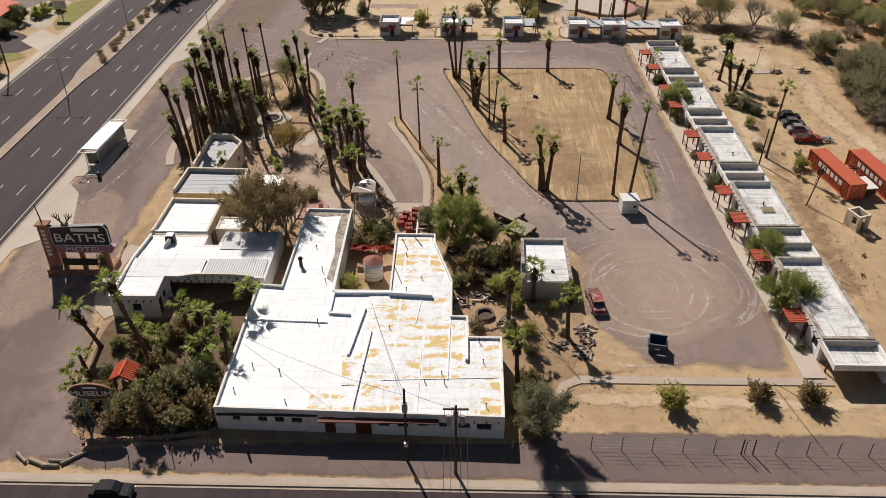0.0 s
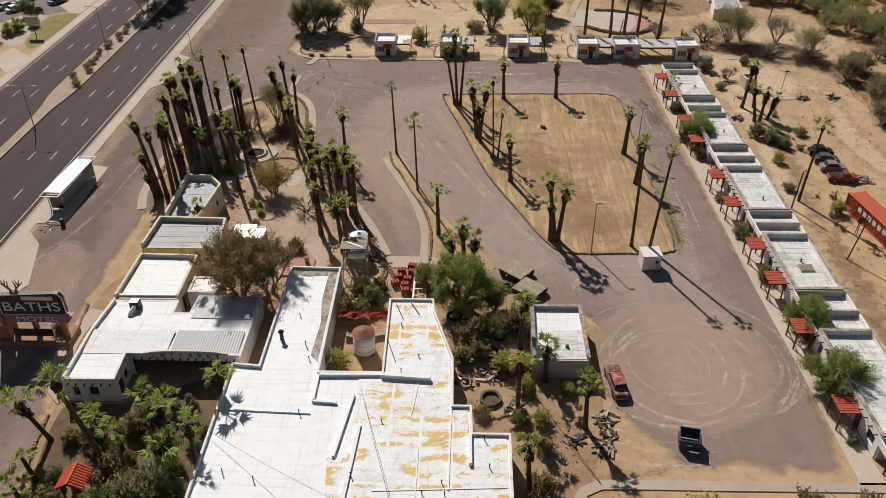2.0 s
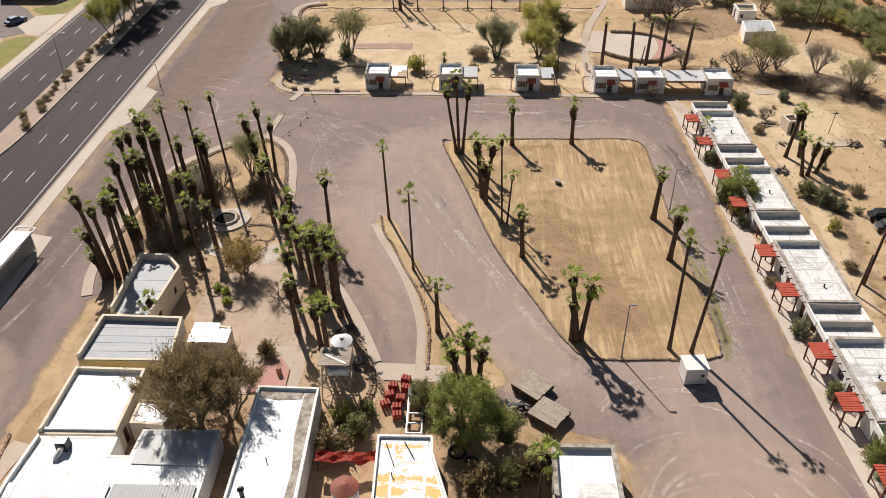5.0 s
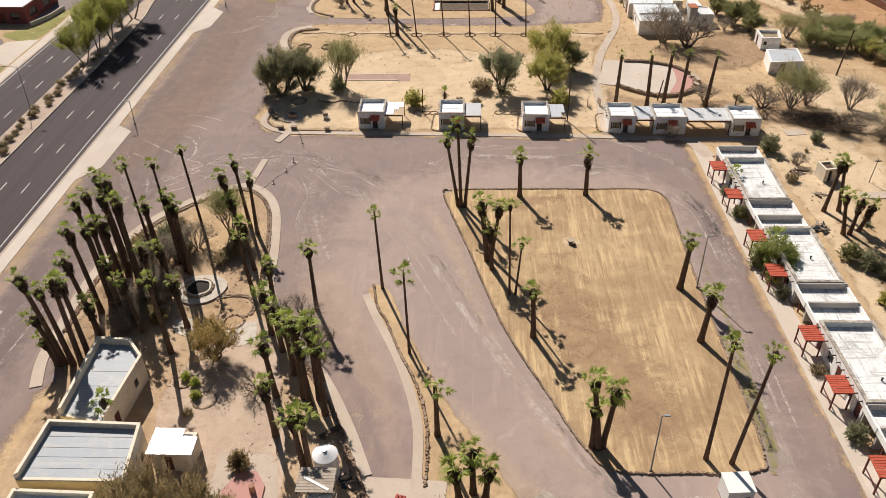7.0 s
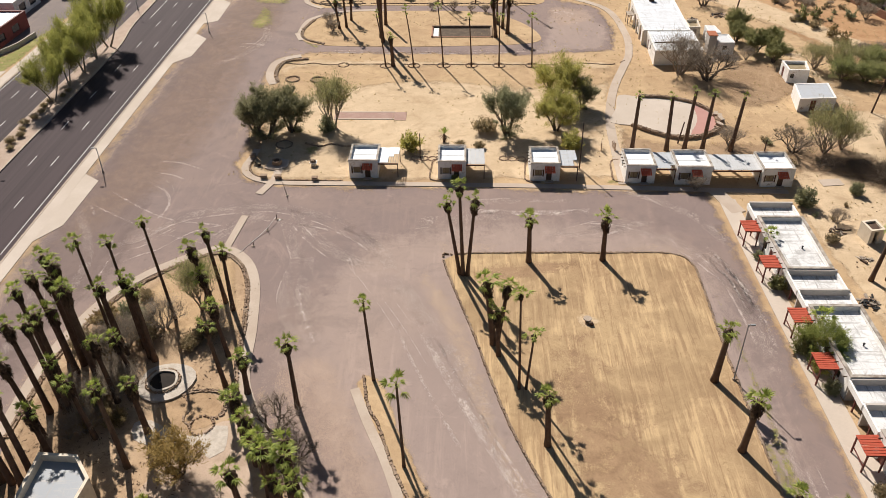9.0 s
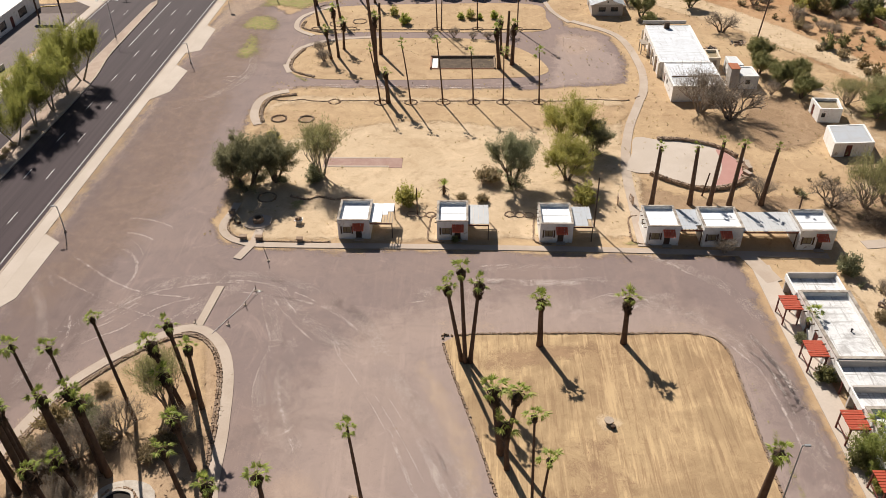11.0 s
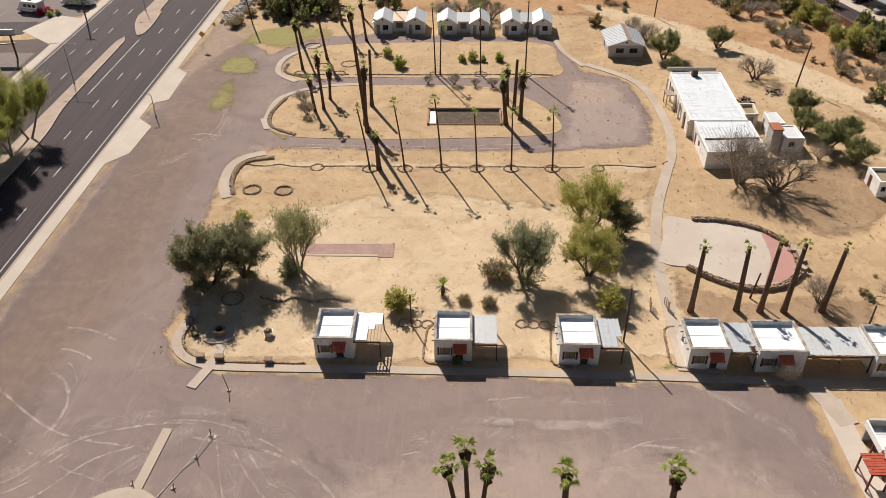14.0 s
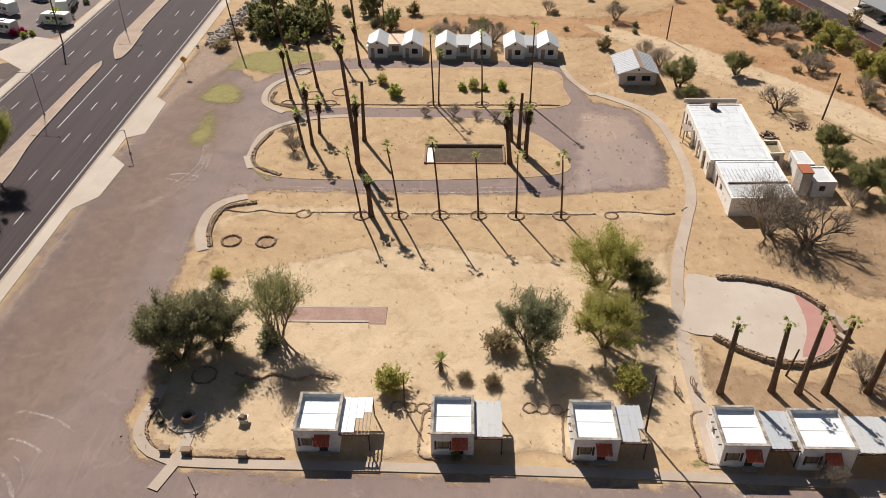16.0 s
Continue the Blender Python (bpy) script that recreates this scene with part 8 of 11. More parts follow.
for x, y, s, tall in ((72.6, 148.6, 1.15, 1.1), (75.6, 143.0, 1.35, 1.15), (71.4, 142.6, 1.0, 0.9), (72.6, 137.0, 1.25, 1.0), (77.6, 149.6, 1.2, 1.1), (78.4, 136.6, 1.3, 1.1), (71.2, 131.4, 1.05, 0.8), (75.6, 130.4, 1.2, 1.0), (80.6, 142.4, 1.3, 1.2), (73.4, 125.4, 1.0, 0.8), (78.6, 124.6, 1.1, 1.0), (82.0, 130.6, 1.2, 1.0), (79.6, 156.0, 1.0, 1.0), (83.6, 150.0, 1.1, 1.0)):
    tree("brush", x, y, s, "sprawling grey-olive brush down to the sand", "bush", group="desert brush", tall=tall)
for x, y, s in ((70.4, 128.6, 1.0), (69.6, 134.2, 0.8), (72.0, 122.0, 1.0), (74.4, 119.6, 0.9), (70.2, 140.4, 0.6)):
    tree("bare_b", x, y, s, "grey bare brush at the sand track's edge", "bush", group="bare brush", tall=0.7)
for x, y, s, k in ((67.4, 208.6, 0.95, "belt"), (71.4, 207.4, 0.8, "belt"), (69.2, 212.6, 0.9, "half_bare"), (75.2, 206.8, 0.85, "belt"), (64.2, 213.6, 0.8, "half_bare"), (79.4, 199.4, 0.9, "belt"), (77.0, 203.0, 0.7, "paloverde"), (82.4, 195.4, 0.8, "belt"), (78.2, 188.4, 0.75, "belt"), (81.6, 186.4, 0.85, "half_bare"), (85.0, 183.0, 0.85, "belt"), (84.6, 190.4, 0.8, "paloverde"), (88.2, 178.2, 0.9, "belt"), (89.6, 173.0, 0.85, "half_bare"), (92.4, 169.4, 0.9, "belt"), (88.0, 187.0, 0.9, "belt"), (92.6, 180.0, 0.9, "paloverde"), (96.4, 174.0, 0.9, "belt"), (96.0, 164.8, 0.9, "half_bare"), (83.0, 204.0, 0.9, "belt"), (87.6, 198.6, 0.9, "paloverde"), (74.6, 213.6, 0.9, "belt"), (79.6, 210.6, 0.9, "belt")):
    tree(k, x, y, s, "green desert tree in a dense belt", group="green belt", tall=0.85)
spots = []
for k in range(520):
    y = er.uniform(58, 340)
    lim = 64 + 0.1 * (y - 60) if y < 200 else 80 - 0.30 * (y - 200)
    x = lim + abs(er.gauss(0, 17)) + (2 if y < 200 else 0)
    if y > 232 and x < 54 or (x < 82 and 118 < y < 206) or noise.noise(Vector((x, y, 0)) * 0.05) < -0.12:
        continue
    spots.append((er.choice(("far_shrub", "far_shrub_dry", "far_shrub_dry", "far_shrub_tam", "far_shrub_green", "far_brush", "far_brush")), x, y, er.uniform(0.35, 1.15)))
for k in range(120):
    x, y = er.uniform(46, 62), er.uniform(76, 196)
    if 54 < x < 70 and 95 < y < 206 or noise.noise(Vector((x, y, 3)) * 0.09) < 0.0 or (x < 49 and y < 160):
        continue
    spots.append((er.choice(("far_shrub_dry", "far_shrub_dry", "far_shrub", "far_brush")), x, y, er.uniform(0.2, 0.55)))
scrub("desert_scrub", spots, "scattered dry desert shrubs on sandy ground")
# the green belt along the far drain
for k in range(85):
    t = er.random()
    x, y = 50 + 62 * t + er.gauss(0, 3), 312 - 118 * t + er.gauss(0, 4)
    kind = er.choice(("far_mesquite_b", "far_mesquite", "far_paloverde", "far_paloverde", "far_mesquite_b"))
    tree(kind, x + 4, y + 4, er.uniform(0.35, 0.75), "green desert tree in a dense belt", group="green belt")
for k in range(16):
    tree(er.choice(("far_mesquite", "far_mesquite_b")), er.uniform(-47, -33), er.uniform(280.5, 290), er.uniform(0.55, 0.9), "dense green shrub behind the loop drive", group="shrubs behind the loop")
for k in range(34):
    x, y = er.uniform(-48, -14), er.uniform(279, 300)
    if x > -24 and y < 281:
        continue
    tree(er.choice(("far_mesquite_b", "bush_tam", "far_mesquite", "bush", "bush_grey")), x, y, er.uniform(0.45, 0.85) if y < 290 else er.uniform(0.7, 1.1), "dense green shrub behind the loop drive", group="shrubs behind the loop")
for k in range(22):
    x, y = er.uniform(-14, 50), er.uniform(280, 318)
    tree(er.choice(("bush_dry", "bare_b", "bush_grey")), x, y, er.uniform(0.5, 0.9), "small dry desert shrub", "shrub", group="desert shrubs")
for x, y, k, s in ((-7.2, 280.5, "bare_b", 1.0), (-3, 281.5, "bare", 0.9), (3, 281, "bare", 0.9), (1.0, 286, "mesquite_b", 0.6), (25.6, 277.6, "bush_tam", 0.9), (-1, 258, "bush_yellow", 0.9), (-3.2, 257.4, "bush_green", 0.7), (1.0, 257.2, "bush_green", 0.6), (4.2, 257.8, "bush_green", 0.8), (-15.2, 254.4, "bush_green", 1.1), (-18, 260, "bush_yellow", 0.9), (-19.8, 276, "bush_yellow", 1.2)):
    tree(k, x, y, s, "shrub on the loop island" if y < 270 else "shrub by the twin cottages", "shrub")
for x, y, s in ((-9.5, 246.8, 0.35), (-4.6, 246.4, 0.5), (-0.6, 245.6, 0.35), (2.6, 245.2, 0.4), (7.5, 246, 0.45), (-31.4, 238, 0.6), (-30, 233.6, 0.6)):
    tree("bare_b", x, y, s, "small bare shrub on the loop island", "shrub")
# beside the grove and yard
for x, y, k, s in ((-36.5, 137.5, "bare_b", 0.9), (-33.0, 141.0, "sparse", 1.0), (-39.8, 134.5, "bare_b", 0.9), (-28.8, 116.6, "golden", 1.0), (-23.0, 111.6, "bare", 0.5), (-20.6, 122.0, "bare", 0.8), (-18.0, 118.4, "bare", 0.6), (-38.0, 136.0, "bush_dry", 1.3), (-31.4, 136.2, "bush_dry", 1.2), (-32.6, 134.4, "bush_dry", 1.0), (-30.2, 137.6, "bare_c", 0.6), (-41.0, 139.6, "bush_grey", 1.3), (-43.4, 138.0, "bush_tam", 1.0), (-39.4, 137.8, "bush_grey", 1.2), (-45.0, 134.6, "bush_dry", 1.2), (-40.6, 143.2, "bush_dry", 0.8), (-22.6, 101.8, "bush_tam", 0.7), (-29.6, 108.4, "bush_dry", 0.5),
                   (-11.6, 90.6, "bush", 1.2), (-13.6, 88.4, "bush_tam", 1.0), (-14.2, 79.6, "bush_yellow", 1.1), (4.0, 79.6, "bush_yellow", 1.1), (5.4, 71.6, "bush", 0.9), (7.4, 71.8, "bush_yellow", 0.8), (10.6, 76.0, "bush_yellow", 0.6), (6.8, 63.0, "bush_tam", 0.9), (6.0, 60.0, "bush", 1.0), (1.2, 81.6, "bush_tam", 0.8), (3.2, 84.8, "mesquite_b", 0.5), (0.4, 84.6, "bush_tam", 1.0), (5.6, 86.2, "bush_tam", 1.1), (6.0, 79.2, "bush_yellow", 1.0), (6.0, 76.4, "bush_yellow", 0.9), (1.4, 72.6, "bush_dry", 0.8), (7.6, 68.4, "bush_dry", 0.8), (6.4, 57.6, "bush_tam", 1.0), (-0.6, 80.6, "bush", 0.9), (-13.0, 92.6, "bush_yellow", 1.0), (-10.8, 93.2, "bush", 0.9),
                   (35.8, 152.0, "bush_grey", 0.6), (36.2, 145.8, "bush", 0.9), (35.6, 134.6, "bush", 1.0), (36.4, 131.6, "bush_yellow", 0.8), (36.6, 128.6, "bush_grey", 0.8), (36.4, 115.6, "bush_dry", 0.7), (36.8, 106.2, "bush_grey", 1.0), (37.2, 96.6, "bush", 0.9), (37.8, 88.4, "bush_dry", 0.9), (37.6, 69.6, "bush_grey", 0.5),
                   (47.6, 136.2, "bush", 1.1), (49.4, 134.6, "bush_grey", 1.2), (51.0, 132.4, "bush_grey", 0.9), (48.4, 127.4, "bush_yellow", 0.8), (47.2, 118.8, "bush_dry", 0.8), (52.0, 112.6, "bush_yellow", 0.9), (55, 137, "bush_dry", 0.9), (46.6, 156, "bush_dry", 0.8)):
    tree(k, x, y, s, "overgrown bush beside a wall" if "bush" in k else "scrubby tree in the neglected grounds", "bush" if "bush" in k else "tree")
for k, x, y, s, lab in FRONT:
    tree(k, x, y, s, lab, "bush")
for k in range(50):
    x, y = er.uniform(-39.5, -25.6), er.uniform(56.2, 70)
    if abs(x + 36) < 1.6 and abs(y - 62) < 2.6 or (y > 65 and er.random() < 0.5) or (x < -38 and y < 58):
        continue
    tree(er.choice(("bush_tam", "bush_grey", "bush", "bush_dry")) if y < 63 else er.choice(("bush_grey", "bush", "bush_tam")), x, y, er.uniform(0.8, 1.3) if y < 64 else er.uniform(0.5, 0.9), "dense shrub in the overgrown front garden", "bush", group="front garden shrubs")
for k in range(11):
    x, y = er.uniform(-35.4, -25.4), er.uniform(69.5, 75.6)
    tree(er.choice(("bush_tam", "bush_dry", "bush", "bush_grey")), x, y, er.uniform(0.35, 0.7), "overgrown plant in the office courtyard", "bush", group="courtyard plants")
# highway median
for k in range(22):
    x, y = rd(er.uniform(-10.6, -7.8), 156 + k * 2.2)
    tree("bush_dry", x, y, er.uniform(0.45, 0.75), "rounded dry shrub planted on the median", "shrub", group="median shrubs", z=0.18)
for x, y, s in ((-9.2, 198, 1.0), (-9.4, 205, 1.1), (-9, 211, 1.25), (-9.3, 218, 1.2), (-9.1, 224, 1.3)):
    p = rd(x, y)
    tree("drooping", p[0], p[1], s * 0.95, "leafy bright green street tree on the median", group="median trees", z=0.18)

# ---- vehicles ----
M_tyre = plain("tyre_rubber", (0.025, 0.025, 0.025), 0.85)
M_rim = plain("wheel_rim", (0.45, 0.45, 0.46), 0.35, 0.7)
M_lamp = plain("lamp_glass", (0.62, 0.60, 0.52), 0.15)
M_tail = plain("tail_lamp", (0.35, 0.03, 0.02), 0.3)


def paint(name, c, fade=0.25, rough=0.5):
    n = Nodes(name, rough, 0.25)
    co = n.map(spread=17.0)
    k = n.mix(n.math("MULTIPLY", n.step(n.noise(1.4, 5, 0.7, co, 0.5), 0.45, 0.7), fade), c, (0.55, 0.47, 0.42))
    return n.colour(k).bump(n.noise(12.0), 0.05, 0.01).m


def loft(bm, sections):
    """Skins a row of closed sections into one body."""
    rings = [[bm.verts.new(p) for p in s] for s in sections]
    for a, b in zip(rings, rings[1:]):
        for i in range(len(a)):
            j = (i + 1) % len(a)
            bm.faces.new((a[i], a[j], b[j], b[i]))
    bm.faces.new(rings[0][::-1])
    bm.faces.new(rings[-1])
    bmesh.ops.recalc_face_normals(bm, faces=bm.faces[:])


def car(x, y, turn, mat, label, L=4.7, W=1.8, pickup=False, group="", z=0.0, roof_mat=None):
    root = thing("car", pose(x, y, z, 0, 0, turn), label, "car", group)
    h = W / 2
    prof = [(-L / 2, 0.45, 0.72), (-L / 2 + 0.12, 0.3, 0.86), (-L * 0.30, 0.28, 0.92), (0.0, 0.28, 0.93), (L * 0.22, 0.28, 0.92), (L / 2 - 0.25, 0.3, 0.80), (L / 2, 0.42, 0.68)]
    secs = []
    for px, lo, hi in prof:
        k = 0.9 if abs(px) > L / 2 - 0.15 else 1.0
        secs.append([(px, -h * k, lo), (px, h * k, lo), (px, h * k, hi - 0.16), (px, h * k * 0.9, hi), (px, -h * k * 0.9, hi), (px, -h * k, hi - 0.16)])
    bm = bmesh.new()
    loft(bm, secs)
    body = part("body", bm, mat, root)
    c0, c1 = (-L * 0.02, L * 0.20) if pickup else (-L * 0.30, L * 0.17)
    bm = bmesh.new()
    loft(bm, [[(px, -h * w, z0), (px, h * w, z0), (px, h * w * 0.9, z1), (px, -h * w * 0.9, z1)] for px, w, z0, z1 in ((c0 - 0.22, 0.86, 0.90, 0.93), (c0 + 0.12, 0.84, 0.90, 1.42), ((c0 + c1) / 2, 0.84, 0.90, 1.47), (c1 - 0.3, 0.83, 0.90, 1.41), (c1 + 0.3, 0.86, 0.90, 0.93))])
    part("cabin", bm, roof_mat or mat, root)
    for px0, px1, nm in ((c1 - 0.27, c1 + 0.26, "windscreen"), (c0 - 0.18, c0 + 0.1, "rear_window")):
        bm = bmesh.new()
        up = nm == "windscreen"
        xa, za, xb, zb = (px1, 0.985, px0, 1.40) if up else (px0, 0.985, px1, 1.40)
        o = 0.025 if up else -0.025
        hexa(bm, [(xa, -h * 0.74, za), (xa + o, -h * 0.74, za + 0.02), (xa + o, h * 0.74, za + 0.02), (xa, h * 0.74, za)], [(xb, -h * 0.68, zb), (xb + o, -h * 0.68, zb + 0.02), (xb + o, h * 0.68, zb + 0.02), (xb, h * 0.68, zb)])
        bmesh.ops.recalc_face_normals(bm, faces=bm.faces[:])
        part(nm, bm, M_glass, root)
    for s in (-1, 1):
        bm = bmesh.new()
        hexa(bm, [(c0 + 0.1, s * h * 0.845, 0.98), (c1, s * h * 0.845, 0.98), (c1, s * h * 0.83, 0.98), (c0 + 0.1, s * h * 0.83, 0.98)], [(c0 + 0.2, s * h * 0.79, 1.37), (c1 - 0.28, s * h * 0.79, 1.37), (c1 - 0.28, s * h * 0.76, 1.37), (c0 + 0.2, s * h * 0.76, 1.37)])
        bmesh.ops.recalc_face_normals(bm, faces=bm.faces[:])
        part("side_window", bm, M_glass, root)
    if pickup:
        part("bed", box(bmesh.new(), -L / 2 + 0.25, -h * 0.72, 0.935, c0 - 0.3, h * 0.72, 0.95), M_black, root, "dark open pickup bed")
    for sx in (-0.31, 0.31):
        for s in (-1, 1):
            w = part("wheel", tube(bmesh.new(), (L * sx, s * (h - 0.16), 0.32), (L * sx, s * (h + 0.03), 0.32), 0.32, 0.32, 14), M_tyre, root)
            part("rim", tube(bmesh.new(), (L * sx, s * (h + 0.03), 0.32), (L * sx, s * (h + 0.045), 0.32), 0.19, 0.17, 10), M_rim, w)
    for s in (-1, 1):
        part("headlight", box(bmesh.new(), L / 2 - 0.03, s * h * 0.62 - 0.16, 0.5, L / 2 + 0.02, s * h * 0.62 + 0.16, 0.64), M_lamp, root)
        part("tail_light", box(bmesh.new(), -L / 2 - 0.02, s * h * 0.68 - 0.14, 0.52, -L / 2 + 0.03, s * h * 0.68 + 0.14, 0.66), M_tail, root)
    part("bumper", box(bmesh.new(), L / 2 - 0.02, -h * 0.86, 0.34, L / 2 + 0.07, h * 0.86, 0.46), M_steel, root)
    part("bumper", box(bmesh.new(), -L / 2 - 0.07, -h * 0.86, 0.36, -L / 2 + 0.02, h * 0.86, 0.48), M_steel, root)
    return root


def van(x, y, turn, label, L=7.0, W=2.3, H=2.7, name="camper_van", stripe=None):
    root = thing(name, pose(x, y, 0, 0, 0, turn), label, "camper", "campers across the highway")
    h = W / 2
    bm = bmesh.new()
    prof = [(-L / 2, 0.45, H - 0.1), (-L / 2 + 0.15, 0.4, H), (L * 0.22, 0.4, H), (L * 0.30, 0.4, H - 0.12), (L * 0.36, 0.4, 1.75), (L * 0.44, 0.4, 1.2), (L / 2, 0.45, 1.05)]
    loft(bm, [[(px, -h, lo), (px, h, lo), (px, h, hi - 0.1), (px, h - 0.12, hi), (px, -h + 0.12, hi), (px, -h, hi - 0.1)] for px, lo, hi in prof])
    part("body", bm, M_white_paint, root)
    for s in (-1, 1):
        for k in range(3):
            xa = -L * 0.40 + k * L * 0.2
            part("side_window", box(bmesh.new(), xa, s * h - 0.01, 1.45, xa + L * 0.15, s * h + 0.015, 2.15), M_glass, root)
        part("stripe", box(bmesh.new(), -L * 0.48, s * h - 0.01, 0.95, L * 0.3, s * h + 0.012, 1.1), stripe or M_steel, root)
    bm = bmesh.new()
    hexa(bm, [(L * 0.355, -h * 0.8, 1.78), (L * 0.372, -h * 0.8, 1.80), (L * 0.372, h * 0.8, 1.80), (L * 0.355, h * 0.8, 1.78)], [(L * 0.305, -h * 0.75, H - 0.2), (L * 0.32, -h * 0.75, H - 0.18), (L * 0.32, h * 0.75, H - 0.18), (L * 0.305, h * 0.75, H - 0.2)])
    bmesh.ops.recalc_face_normals(bm, faces=bm.faces[:])
    part("windscreen", bm, M_glass, root)
    part("roof_unit", box(bmesh.new(), -L * 0.12, -0.4, H, L * 0.02, 0.4, H + 0.22, taper=0.06), M_steel, root)
    for sx in (-0.28, 0.30):
        for s in (-1, 1):
            w = part("wheel", tube(bmesh.new(), (L * sx, s * (h - 0.22), 0.4), (L * sx, s * (h + 0.02), 0.4), 0.4, 0.4, 14), M_tyre, root)
            part("rim", tube(bmesh.new(), (L * sx, s * (h + 0.02), 0.4), (L * sx, s * (h + 0.04), 0.4), 0.22, 0.2, 10), M_rim, w)
    return root


P_red = paint("faded_red_paint", (0.15, 0.045, 0.045), 0.65)
P_patch = paint("peeling_red_paint", (0.30, 0.05, 0.05), 1.0)
P_maroon = paint("dull_red_car_paint", (0.26, 0.03, 0.035), 0.35)
P_bright = paint("red_car_paint", (0.42, 0.03, 0.03), 0.1)
P_black = paint("black_car_paint", (0.012, 0.012, 0.014), 0.02, 0.75)
P_white = paint("white_car_paint", (0.72, 0.72, 0.70), 0.1)
P_grey = paint("grey_car_paint", (0.20, 0.20, 0.205), 0.3)
P_dark = paint("dark_car_paint", (0.05, 0.052, 0.058), 0.4)
P_blue = paint("blue_car_paint", (0.06, 0.10, 0.20), 0.2)
car(15.8, 77.4, 96, P_red, "old maroon saloon with faded white-blotched paint on the lot", 4.9, 1.7, roof_mat=P_patch)
car(-32.3, 48.0, 0, P_black, "black saloon car on the side street", 3.8, 1.6, z=0.025)
for (x, y), m, lab, pk in (((56.2, 121.9), P_maroon, "dull red pickup parked on the dirt", True), ((55.9, 125.0), P_grey, "dusty grey car parked on the dirt", False), ((55.8, 127.6), P_dark, "dark dusty car parked on the dirt", False), ((55.9, 130.3), P_black, "black car parked on the dirt", False)):
    car(x, y, -4, m, lab, 4.4 if pk else 3.7, 1.75, pk, "cars behind the motel")

# ---- shipping containers and yard by the motel ----
def container(x, y, turn, L=11.5):
    root = thing("shipping_container", pose(x, y, 0, 0, 0, turn), "faded orange-red shipping container with corrugated sides", "container", "shipping containers")
    w, H = 2.44, 2.6
    for s in (-1, 1):
        bm = bmesh.new()
        n = int(L / 0.15)
        rows = []
        for k in range(n + 1):
            yy = -L / 2 + 0.1 + (L - 0.2) * k / n
            o = s * (w / 2 - 0.02 - (0.035 if (k // 2) % 2 else 0))
            rows.append([bm.verts.new(p) for p in ((o, yy, 0.16), (o, yy, H - 0.1))])
        for a, b in zip(rows, rows[1:]):
            bm.faces.new((a[0], b[0], b[1], a[1]) if s > 0 else (a[1], b[1], b[0], a[0]))
        bmesh.ops.solidify(bm, geom=bm.faces[:], thickness=0.03)
        side = part("side_panel", bm, M_container, root)
        for k in range(6):
            b0 = -3.6 + k * 1.15
            part("letter_bar", box(bmesh.new(), s * (w / 2 - 0.01), b0, 1.3, s * (w / 2 + 0.006), b0 + 0.75, 2.0), M_white_paint, side, "plain white bar in place of a name")
    part("roof", box(bmesh.new(), -w / 2 + 0.06, -L / 2 + 0.06, H - 0.08, w / 2 - 0.06, L / 2 - 0.06, H - 0.02), M_container, root)
    part("floor", box(bmesh.new(), -w / 2 + 0.06, -L / 2 + 0.06, 0.1, w / 2 - 0.06, L / 2 - 0.06, 0.16), M_dark_wood, root)
    for sx in (-1, 1):
        for sy in (-1, 1):
            part("corner_post", box(bmesh.new(), sx * w / 2 - 0.08, sy * (L / 2) - 0.08, 0, sx * w / 2 + 0.08, sy * (L / 2) + 0.08, H), M_container, root)
        part("top_rail", box(bmesh.new(), sx * w / 2 - 0.05, -L / 2 + 0.081, H - 0.1, sx * w / 2 + 0.05, L / 2 - 0.081, H - 0.004), M_container, root)
        part("bottom_rail", box(bmesh.new(), sx * w / 2 - 0.05, -L / 2 + 0.081, 0.02, sx * w / 2 + 0.05, L / 2 - 0.081, 0.16), M_container, root)
        d = part("door", box(bmesh.new(), min(0.02 * sx, sx * (w / 2 - 0.09)), -L / 2 - 0.02, 0.16, max(0.02 * sx, sx * (w / 2 - 0.09)), -L / 2 + 0.04, H - 0.1), M_container, root)
        for k in (0.35, 0.75):
            part("lock_rod", tube(bmesh.new(), (sx * k, -L / 2 - 0.05, 0.2), (sx * k, -L / 2 - 0.05, H - 0.15), 0.025, 0.025, 6), M_steel, d)
    part("end_panel", box(bmesh.new(), -w / 2 + 0.09, L / 2 - 0.03, 0.16, w / 2 - 0.09, L / 2 + 0.03, H - 0.1), M_container, root)


container(55.6, 108.3, 9)
container(61.4, 108.2, 8)


def rubble(x, y, r, label, mats, n=26, size=0.6, name="junk_pile", h=0.8):
    """A heap of broken boards, boxes and scraps; each scrap is a part."""
    root = thing(name, Matrix.Translation((x, y, 0.03)), label, "junk", "yard junk")
    rnd = random.Random(int(x * 31 + y * 7))
    for k in range(n):
        a, q = rnd.uniform(0, math.tau), r * rnd.random() ** 0.6
        L, W, T = size * rnd.uniform(0.5, 2.2), size * rnd.uniform(0.15, 0.6), size * rnd.uniform(0.05, 0.35)
        z = max(T / 2, h * (1 - q / r) * rnd.random())
        m = pose(math.cos(a) * q, math.sin(a) * q, z, rnd.uniform(-14, 14), rnd.uniform(-14, 14), rnd.uniform(0, 360))
        part("scrap", box(bmesh.new(), -L / 2, -W / 2, -T / 2, L / 2, W / 2, T / 2, m, taper=T * 0.1), mats[rnd.randrange(len(mats))], root)


